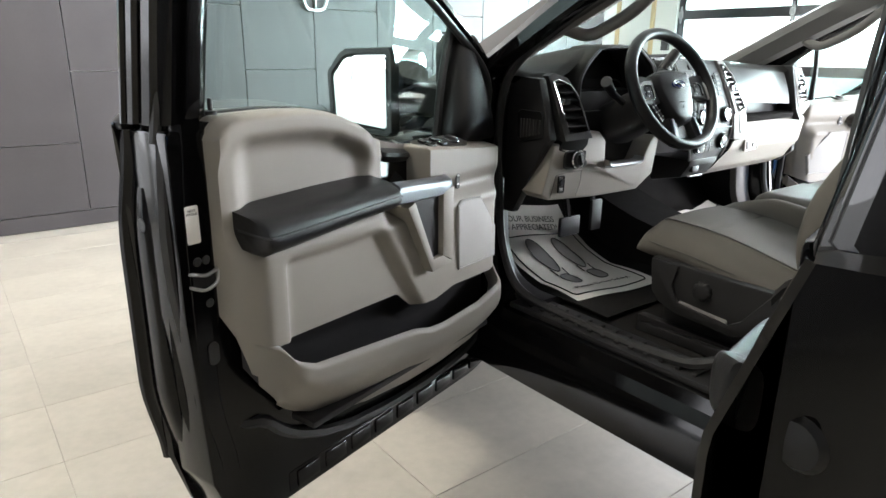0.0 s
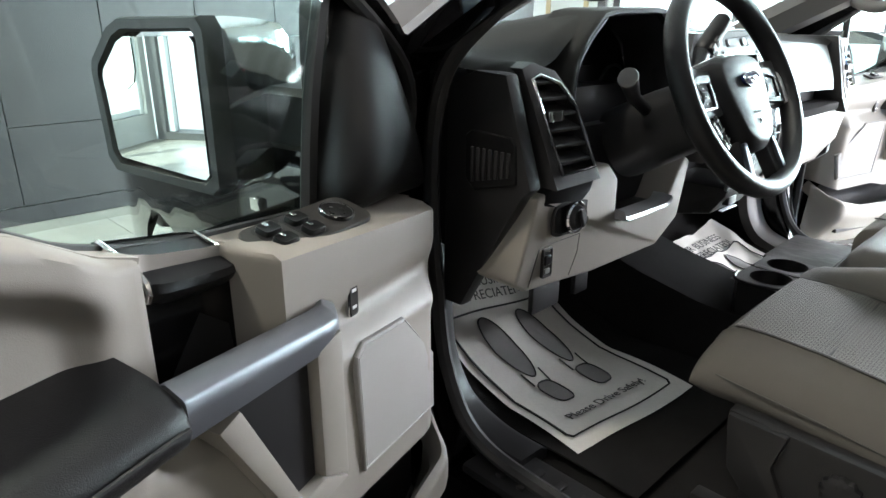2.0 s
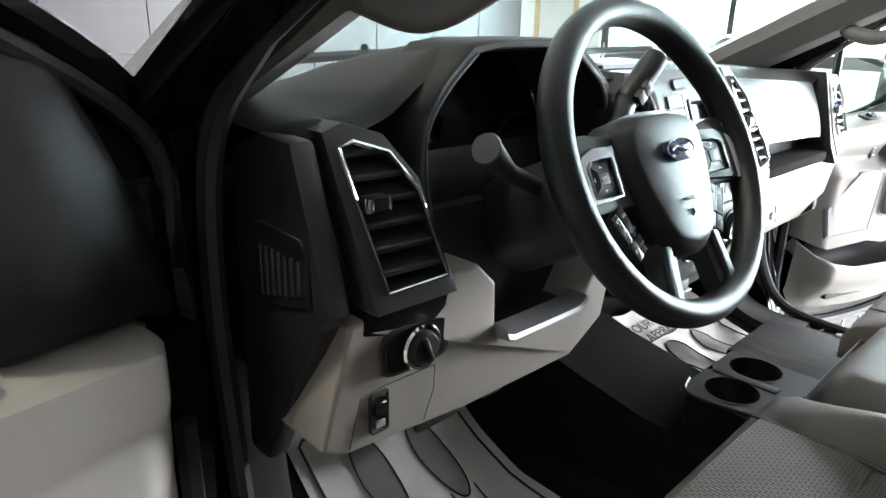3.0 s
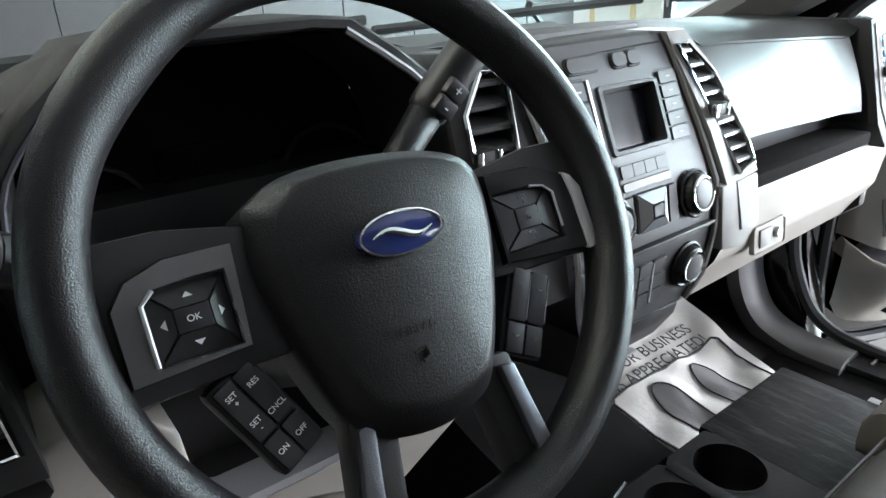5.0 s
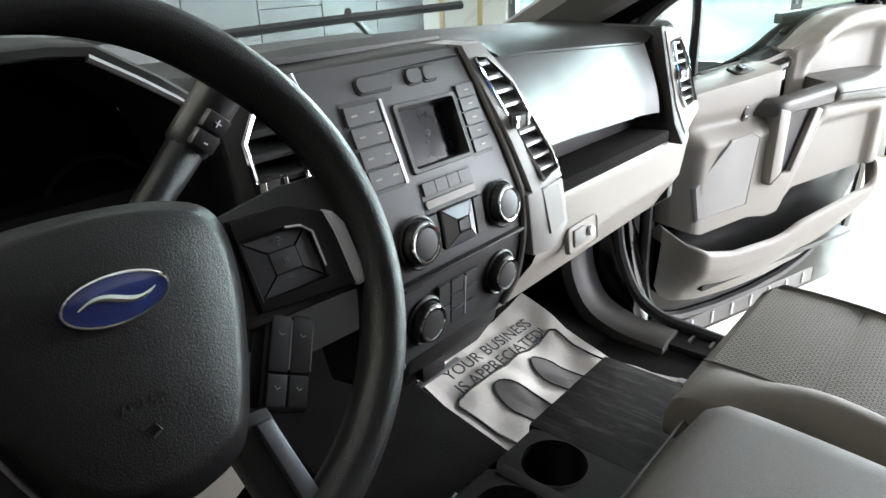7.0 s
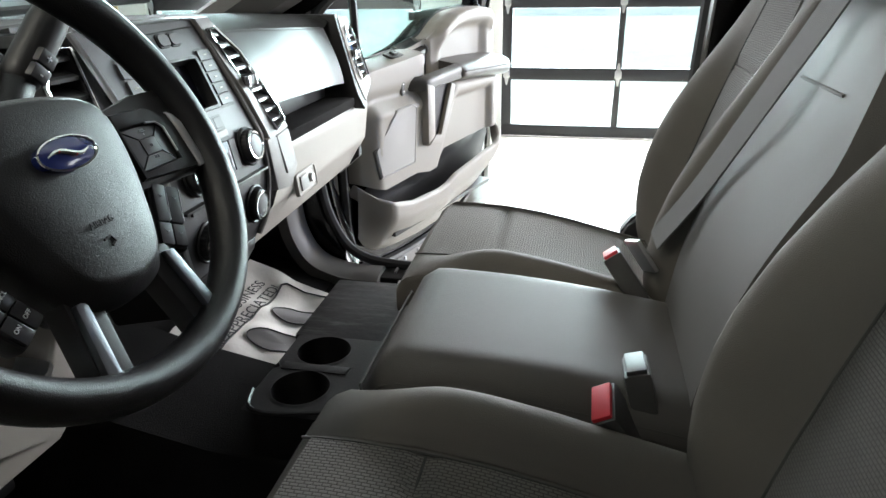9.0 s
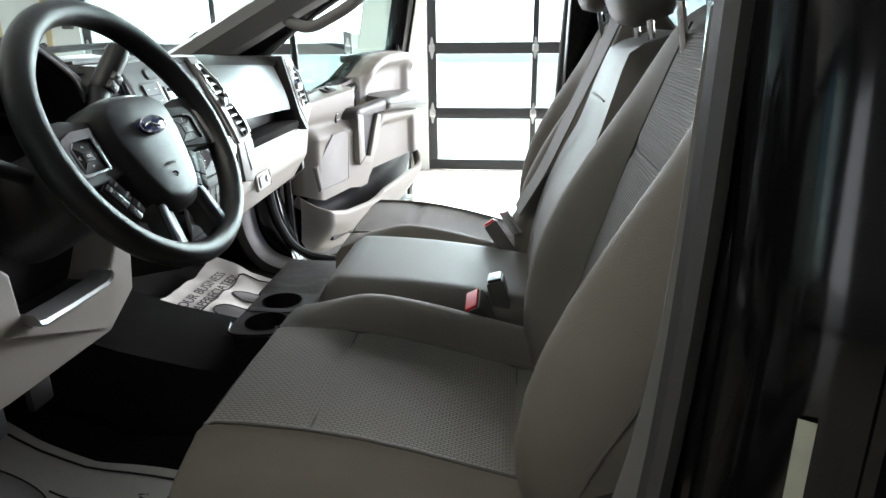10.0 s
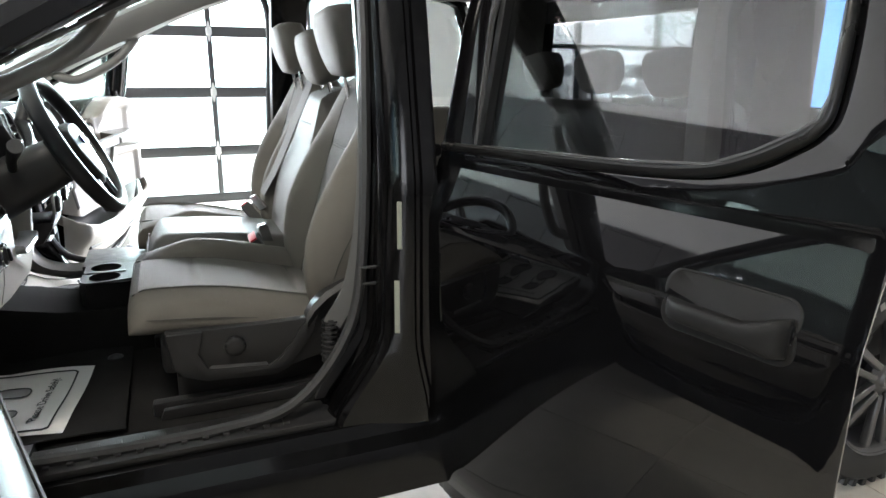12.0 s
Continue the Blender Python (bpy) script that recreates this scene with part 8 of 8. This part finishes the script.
tube(bm, curve_pts([(-0.06, 0.757, 0.828), (-0.102, 0.742, 0.828), (-0.112, 0.70, 0.828), (-0.095, 0.62, 0.828), (-0.075, 0.56, 0.828)], 16), 0.0035, 6)
part("rim_edge", bm, CONSOLE, console)
bm = B()
box(bm, 0.002, 0.022, 0.63, 0.74, 0.8262, 0.8285, 0.001)
part("divider", bm, CONSOLE, console)
def scuffed():
    """Black moulded plastic with pale streaks of wear along one way."""
    m = mat("scuffed_black_plastic", (0.008, 0.008, 0.0085), 0.4, var=0.4, scale=22, rvar=0.2, bump=0.3, bscale=70, spec=0.2)
    nt = m.node_tree
    p = nt.nodes["Principled BSDF"]
    tc, mp, nz, rp, mx = (nt.nodes.new(k) for k in ("ShaderNodeTexCoord", "ShaderNodeMapping", "ShaderNodeTexNoise", "ShaderNodeValToRGB", "ShaderNodeMix"))
    mp.inputs["Scale"].default_value = (55.0, 7.0, 1.0)
    mp.inputs["Rotation"].default_value = (0.0, 0.0, radians(8))
    nz.inputs["Scale"].default_value, nz.inputs["Detail"].default_value, nz.inputs["Roughness"].default_value = 1.0, 8.0, 0.7
    rp.color_ramp.elements[0].position, rp.color_ramp.elements[1].position = 0.50, 0.74
    mx.data_type = "RGBA"
    mx.inputs["B"].default_value = (0.085, 0.084, 0.083, 1)
    old_ = p.inputs["Base Color"].links[0].from_socket
    for a, b in ((tc.outputs["Object"], mp.inputs["Vector"]), (mp.outputs["Vector"], nz.inputs["Vector"]), (nz.outputs["Fac"], rp.inputs["Fac"]), (rp.outputs["Color"], mx.inputs["Factor"]), (old_, mx.inputs["A"]), (mx.outputs["Result"], p.inputs["Base Color"])):
        nt.links.new(a, b)
    return m


SCUFFED = scuffed()
tray = thing("console_tray", "scuffed glossy black flat tray beside the cup holders", "tray", at=(0.25, 0.68, 0.74))
bm = B()
box(bm, 0.117, 0.350, 0.572, 0.766, 0.80, 0.822, 0.006)
part("tray_top", bm, SCUFFED, tray)
bm = B()
box(bm, 0.122, 0.345, 0.58, 0.755, 0.70, 0.80, 0.006)
part("tray_body", bm, CONSOLE, tray)
bm = B()
box(bm, 0.345, 0.36, 0.62, 0.64, 0.80, 0.825, 0.003)
part("latch", bm, SILVER, tray)

# paper floor mats
def drape(x, y, dx, dy, rot, lift):
    def f(u, v):
        a, b = (u - 0.5) * dx, (v - 0.5) * dy
        c_, s_ = math.cos(radians(rot)), math.sin(radians(rot))
        px, py = x + a * c_ - b * s_, y + a * s_ + b * c_
        z = tab(py, (0.6, 0.640), (0.93, 0.642), (1.05, 0.675), (1.18, 0.735), (1.32, 0.90), (1.40, 1.1)) + lift
        if x > 0:
            z += 0.007 * abs(math.sin(u * 9 + v * 6.5)) * abs(math.sin(v * 8 - u * 3)) + 0.02 * ss(0.8, 1.0, u) * ss(0.4, 0.9, v) + 0.004 * math.sin(u * 23 - v * 11) * math.sin(v * 17 + u * 5)
        z += 0.004 * math.sin(u * 7 + v * 3) * math.sin(v * 5 + 1) + 0.012 * max(0, abs(u - 0.5) - 0.38) * 4 * (0.5 + 0.5 * math.sin(v * 9))
        return Vector((px, py, z))
    return f


def paper_mat(x, y, dx, dy, rot, lines, lift=0.008):
    f = drape(x, y, dx, dy, rot, lift)
    m = thing("paper_floor_mat", "printed paper floor mat with footprints, lying on the carpet", "floor mat", group="paper mats", at=(x, y, 0.64))
    bm = B()
    sheet(bm, 24, 30, f)
    pp = part("sheet", bm, PAPER, m, "off-white paper sheet", smooth=60)
    up = Vector((0, 0, 0.0016))
    def patch(pts, name, material, h):
        bm = B()
        n = len(pts)
        cu = sum(p[0] for p in pts) / n
        cv = sum(p[1] for p in pts) / n
        loft(bm, [[f(cu + (a - cu) * k, cv + (b - cv) * k) + up * h for a, b in pts] for k in (1.0, 0.66, 0.33, 0.01)], cap=False)
        return part(name, bm, material, m, smooth=60)
    for cx in (0.33, 0.66):
        sole = [(cx + 0.085 * math.cos(a) * (1 + 0.12 * math.sin(a)), 0.60 + 0.17 * math.sin(a)) for a in [2 * math.pi * i / 28 for i in range(28)]]
        heel = [(cx + 0.012 + 0.068 * math.copysign(abs(math.cos(a)) ** 0.6, math.cos(a)), 0.32 + 0.075 * math.copysign(abs(math.sin(a)) ** 0.7, math.sin(a))) for a in [2 * math.pi * i / 24 for i in range(24)]]
        for nm, sh in (("sole_print", sole), ("heel_print", heel)):
            patch(sh, nm, INK_GREY, 1.0)
            bm = B()
            tube(bm, [f(a, b) + up * 1.2 for a, b in sh], 0.0018, 4, closed=True)
            part("print_outline", bm, INK, m)
        for q in range(2):
            bm = B()
            sx = cx - 0.07 if q == 0 else cx + 0.075
            tube(bm, [f(sx + (0.01 if q == 0 else -0.006) * k, 0.46 - 0.075 * k) + up * 1.2 for k in (0, 0.5, 1)], 0.0016, 4)
            part("print_outline", bm, INK, m)
    bm = B()
    bd = [(0.06, 0.09), (0.06, 0.79), (0.09, 0.81), (0.91, 0.81), (0.94, 0.79), (0.94, 0.09), (0.92, 0.07), (0.08, 0.07)]
    pts = []
    for (a, b), (c_, d_) in zip(bd, bd[1:] + bd[:1]):
        pts += [f(a + (c_ - a) * k / 8, b + (d_ - b) * k / 8) + up * 1.1 for k in range(8)]
    tube(bm, pts, 0.0024, 4, closed=True)
    part("border_line", bm, INK, m)
    for text, v, size in lines:
        p, q, r_ = (f(0.15, v) + f(0.85, v)) / 2, f(0.85, v), f(0.5, v + 0.06)
        ex = (q - p).normalized()
        ey = (r_ - p)
        ey = (ey - ex * ey.dot(ex)).normalized()
        ez = ex.cross(ey)
        o = p + ez * (0.005 if x < 0 else 0.009)
        writing(text, size, INK, m, Matrix(((ex.x, ey.x, ez.x, o.x), (ex.y, ey.y, ez.y, o.y), (ex.z, ey.z, ez.z, o.z), (0, 0, 0, 1))), "lettering")
    return m


paper_mat(-0.47, 0.99, 0.36, 0.52, -6, [("Please Drive Safely!", 0.15, 0.030), ("YOUR BUSINESS\nIS APPRECIATED!", 0.90, 0.034)])
paper_mat(0.405, 0.85, 0.38, 0.52, -1, [("Please Drive Safely!", 0.15, 0.030), ("YOUR BUSINESS\nIS APPRECIATED!", 0.865, 0.039)])
# rubber mat under the driver's paper
bm = B()
sheet(bm, 16, 20, lambda u, v: drape(-0.45, 0.93, 0.50, 0.62, 0, 0.0015)(u, v), 0.003)
rm = tagged(part("floor_mat", bm, CARPET), "black carpet floor mat", "floor mat")
bm = B()
lathe(bm, [(0.0, 0.008), (0.012, 0.007), (0.02, 0.003), (0.021, 0.0), (0.0, 0.0)], 20, Matrix.Translation((-0.26, 0.665, 0.645)))
part("grommet", bm, BLACK, rm)

# belts and buckles
def ribbon(bm, pts, w, across, t=0.0014):
    pts = curve_pts(pts, 26)
    rings = []
    ax = Vector(across).normalized()
    for i, p in enumerate(pts):
        d = (pts[min(i + 1, len(pts) - 1)] - pts[max(i - 1, 0)]).normalized()
        a = (ax - d * ax.dot(d)).normalized()
        n = d.cross(a)
        rings.append([p - a * w / 2 - n * t, p + a * w / 2 - n * t, p + a * w / 2 + n * t, p - a * w / 2 + n * t])
    return loft(bm, rings)


belt = thing("seat_belt", "grey middle seat belt clipped across the seat back", "seat belt", at=(0.18, 0.1, 0.95))
bm = B()
ribbon(bm, [(-0.01, -0.03, 1.52), (0.03, 0.02, 1.38), (0.075, 0.065, 1.262), (0.13, 0.12, 1.12), (0.165, 0.17, 1.02)], 0.040, (1, 0.3, 0.2))
part("webbing", bm, BELT, belt)
bm = B()
box(bm, -0.025, 0.025, -0.004, 0.004, -0.03, 0.03, 0.003, 2, pose(0.185, 0.185, 0.985, -30, 20, 20))
part("tongue", bm, STEEL, belt, "steel belt tongue")


BUCKLE = mat("grey_buckle_plastic", (0.05, 0.05, 0.048), 0.55, var=0.1, scale=40, spec=0.25)


def buckle(x, y, z, rx, ry, red, label):
    b = thing("belt_buckle", label, "buckle", group="belt buckles", m=pose(x, y, z, rx, ry, 0), local=True)
    bm = B()
    prism(bm, [(-0.024, -0.06), (0.024, -0.06), (0.030, 0.033), (-0.030, 0.033)], -0.016, 0.016, bev=0.005, fun=lambda u, v, h: (u, h, v))
    part("case", bm, BUCKLE, b, "grey plastic case")
    bm = B()
    box(bm, -0.026, 0.026, -0.012, 0.012, 0.030, 0.038, 0.002)
    part("press_button", bm, RED if red else BLACK, b)
    bm = B()
    box(bm, -0.012, 0.012, -0.008, 0.008, -0.13, -0.045, 0.004)
    part("stem", bm, BLACK, b)
    return b


buckle(-0.160, 0.232, 0.915, -32, -12, True, "grey belt buckle with a red button beside the driver's seat")
buckle(-0.118, 0.203, 0.935, -15, 6, False, "grey belt buckle between the seats")
buckle(0.20, 0.212, 0.950, -35, 14, True, "grey belt buckle beside the passenger seat")
outer = thing("seat_belt", "grey driver's belt running down the door post", "seat belt", at=(-0.69, 0.09, 0.8))
bm = B()
ribbon(bm, [(-0.70, 0.02, 1.42), (-0.728, 0.04, 1.15), (-0.728, 0.075, 0.95), (-0.715, 0.13, 0.84)], 0.046, (0.2, 1, 0))
part("webbing", bm, BELT, outer)
bm = B()
tube(bm, [(-0.70, 0.13, 0.85), (-0.705, 0.135, 0.80), (-0.71, 0.14, 0.74)], 0.018, 10)
bt = part("boot", bm, BLACK, outer, "black ribbed belt boot")
for i in range(8):
    bm = B()
    tube(bm, [(-0.702 - 0.0008 * i + 0.02 * math.cos(a), 0.131 + 0.0008 * i + 0.02 * math.sin(a), 0.845 - 0.0125 * i) for a in [k * math.pi / 8 for k in range(16)]], 0.003, 5, closed=True)
    part("boot_ring", bm, BLACK, bt)

# grab handles on the windscreen pillars
for s in (-1, 1):
    gh = thing("grab_handle", "grey grab handle on the windscreen pillar", "grab handle", group="grab handles", at=(s * 0.70, 0.75, 1.45))
    lift = -0.012 if s > 0 else 0.0
    bm = B()
    tube(bm, curve_pts([(s * 0.735, 0.865, 1.455 + lift), (s * 0.705, 0.825, 1.43 + lift), (s * 0.69, 0.77, 1.418 + lift), (s * 0.682, 0.71, 1.440 + lift), (s * 0.675, 0.64, 1.478 + lift), (s * 0.672, 0.585, 1.525 + lift), (s * 0.695, 0.545, 1.575 + lift)], 28), 0.017, 10)
    part("grip", bm, TAUPE_DARK, gh)
# sun visors and mirror
for s in (-1, 1):
    v = thing("sun_visor", "grey cloth sun visor folded up", "sun visor", group="sun visors", at=(s * 0.38, 0.2, 1.78))
    bm = B()
    prism(bm, rrect(0.40, 0.16, 0.03, 4), -0.01, 0.01, pose(s * 0.38, 0.13, 1.783, -12, 0, 0), bev=0.004)
    part("panel", bm, HEADLINER, v)

# ---- floor tiles ----
TW, TL = 0.92, 0.456
near, rest = [], []
for i in range(-8, 7):
    for j in range(-18, 11):
        x, y = -0.135 + i * TW, 0.045 + j * TL
        if W_X0 < x + TW and x < W_X1 and W_Y0 < y + TL and y < W_Y1:
            x0, x1, y0, y1 = max(x, W_X0), min(x + TW, W_X1), max(y, W_Y0), min(y + TL, W_Y1)
            (near if -4.2 < x < 0.2 and -2.2 < y < 4.3 and x1 - x0 > 0.9 and y1 - y0 > 0.45 else rest).append((x0, x1, y0, y1))
bm = B()
box(bm, 0.0012, TW - 0.0012, 0.0012, TL - 0.0012, -0.02, 0.0, 0.0008, 1)
first = None
for x0, x1, y0, y1 in near:
    if first is None:
        first = part("tile", bm, TILE, floor, smooth=0, m=pose(x0, y0, 0))
    else:
        t = new("tile", first.data)
        t.parent = floor
        t.matrix_basis = pose(x0, y0, 0)
bm = B()
for x0, x1, y0, y1 in rest:
    if x1 - x0 > 0.01 and y1 - y0 > 0.01:
        box(bm, x0 + 0.0015, x1 - 0.0015, y0 + 0.0015, y1 - 0.0015, -0.02, 0.0, 0)
tagged(part("tile_field", bm, TILE, floor, smooth=0), kind="stuff")

# ---- the forecourt: hazy distance, parked cars and trees ----
HAZE = glow("bright_haze", (0.96, 0.98, 1.0), 2.6)
bm = B()
prism(bm, [(60 + 6 * math.cos(a), 120 * math.sin(a)) for a in np.linspace(-1.4, 1.4, 15)] + [(66.5 + 6 * math.cos(a), 122 * math.sin(a)) for a in np.linspace(1.4, -1.4, 15)], -0.02, 60)
tagged(part("backdrop", bm, HAZE, smooth=0), "bright white hazy sky beyond the forecourt", "backdrop", kind="structure")

# glowing screen added outside the left windows so the wing mirror reflects white
MIRROR_GLOW = glow("mirror_fill_glow", (0.98, 0.98, 1.0), 0.5)
bm = B()
prism(bm, [(-45 - 0.004 * y * y, y) for y in np.linspace(-60, 90, 12)] + [(-46 - 0.004 * y * y, y) for y in np.linspace(90, -60, 12)], -0.02, 40)
tagged(part("backdrop", bm, MIRROR_GLOW, smooth=0), "unseen glowing backdrop that whitens the wing mirror's reflection", "backdrop", kind="structure")

CAR_WHITE = mat("white_car_paint", (0.7, 0.71, 0.72), 0.25, var=0.03, coat=0.6)
CAR_GREY = mat("silver_car_paint", (0.35, 0.36, 0.38), 0.3, metal=0.4, var=0.03, coat=0.6)
BARK = mat("bark", (0.11, 0.085, 0.06), 0.9, var=0.4, scale=14, bump=0.8, bscale=60)


def parked_car(m, paint, label):
    """A saloon in its own axes: x along, y across, z up from the ground."""
    car = thing("parked_car", label, "car", group="parked cars", m=m, local=True)
    prof = [(-2.2, 0.35, 0.62), (-2.1, 0.28, 0.86), (-1.3, 0.25, 0.96), (-0.6, 0.25, 0.98), (0.7, 0.25, 0.96), (1.6, 0.25, 0.86), (2.15, 0.28, 0.70), (2.25, 0.36, 0.58)]
    bm = B()
    loft(bm, [[(x, s * 0.86 * k, z) for s, z, k in ((-1, a, 0.94), (1, a, 0.94), (1, (a + b) / 2, 1.0), (1, b - 0.06, 0.98), (1, b, 0.88), (-1, b, 0.88), (-1, b - 0.06, 0.98), (-1, (a + b) / 2, 1.0))] for x, a, b in prof])
    part("body", bm, paint, car)
    bm = B()
    loft(bm, [[(x, s * w, z) for s, z in ((-1, 0.9), (1, 0.9))] + [(x2, 0.62, z2), (x2, -0.62, z2)] for x, w, x2, z2 in ((-1.55, 0.74, -1.0, 1.38), (-1.0, 0.76, -0.7, 1.44), (0.3, 0.76, 0.1, 1.44), (1.1, 0.74, 0.45, 1.36))])
    cab = part("cabin", bm, DARK_PANE, car, "dark glass cabin")
    bm = B()
    sheet(bm, 8, 4, lambda u, v: Vector((-1.0 + 1.45 * u, -0.63 + 1.26 * v, 1.40 + 0.06 * math.sin(u * math.pi))), 0.03)
    part("roof", bm, paint, cab)
    for x in (-1.35, 1.35):
        for s in (-1, 1):
            bm = B()
            lathe(bm, [(0.19, -0.09), (0.30, -0.1), (0.325, -0.07), (0.325, 0.07), (0.30, 0.1), (0.19, 0.09)], 24, pose(x, s * 0.80, 0.325, 90, 0, 0))
            w = part("wheel", bm, TYRE, car)
            bm = B()
            lathe(bm, [(0.0, -0.085), (0.19, -0.08), (0.19, 0.08), (0.0, 0.085)], 20, pose(x, s * 0.80, 0.325, 90, 0, 0))
            part("rim", bm, SILVER, w)
    return car


DARK_PANE = mat("dark_car_glass", (0.01, 0.012, 0.014), 0.06, var=0.05, rvar=0.02)
for x, y, r, p_, lb in ((25, -21, 80, CAR_WHITE, "white saloon parked on the forecourt"), (27, -24.2, 83, CAR_GREY, "silver saloon parked on the forecourt"), (24, -17.8, 78, CAR_WHITE, "white saloon parked on the forecourt"), (28, -27.4, 80, CAR_WHITE, "white saloon parked on the forecourt"), (26, -14.2, 84, CAR_GREY, "silver saloon parked on the forecourt")):
    parked_car(BUILD @ pose(x, y, -0.02, 0, 0, r + 90) @ Matrix.Scale(1.22, 4), p_, lb)


def tree(x, y, h, seed):
    rnd = random.Random(seed)
    tr = thing("tree", "leafy green tree beyond the parked cars", "tree", group="trees", m=BUILD @ pose(x, y, -0.02), local=True)
    bm = B()
    tube(bm, curve_pts([(0, 0, 0), (0.1, 0.05, h * 0.25), (-0.1, 0.1, h * 0.5), (0.05, 0, h * 0.8)], 12), [0.22 - 0.016 * i for i in range(12)], 8)
    tips = []
    for i in range(9):
        a = i * 2.4 + rnd.random()
        z = h * (0.3 + 0.06 * i)
        e = Vector((math.cos(a) * h * 0.26, math.sin(a) * h * 0.26, z + h * 0.16))
        tube(bm, [(0, 0, z), (e.x * 0.5, e.y * 0.5, z + h * 0.05), e], [0.09, 0.06, 0.03], 6)
        tips.append(e)
    part("trunk", bm, BARK, tr)
    tips.append(Vector((0, 0, h * 0.9)))
    vs, fs = [], []
    for k in range(2600):
        t = rnd.choice(tips)
        r = h * 0.17 * rnd.random() ** 0.4
        d = Vector((rnd.gauss(0, 1), rnd.gauss(0, 1), rnd.gauss(0, 0.8))).normalized() * r
        c_ = t + d
        u = Vector((rnd.gauss(0, 1), rnd.gauss(0, 1), rnd.gauss(0, 1))).normalized() * 0.13
        v = u.cross(Vector((rnd.gauss(0, 1), rnd.gauss(0, 1), rnd.gauss(0, 1)))).normalized() * 0.08
        i0 = len(vs)
        vs += [c_ - u, c_ + v, c_ + u, c_ - v]
        fs.append((i0, i0 + 1, i0 + 2, i0 + 3))
    me = bpy.data.meshes.new("crown")
    me.from_pydata([tuple(q) for q in vs], [], fs)
    me.materials.append(LEAF)
    cr = new("crown", me)
    cr.parent = tr
    cr["label"] = "many small green leaves"


for x, y, h, sd in ((34, -33, 9.5, 3), (36, -20, 7.5, 5), (33, -12, 8.0, 8)):
    tree(x, y, h, sd)
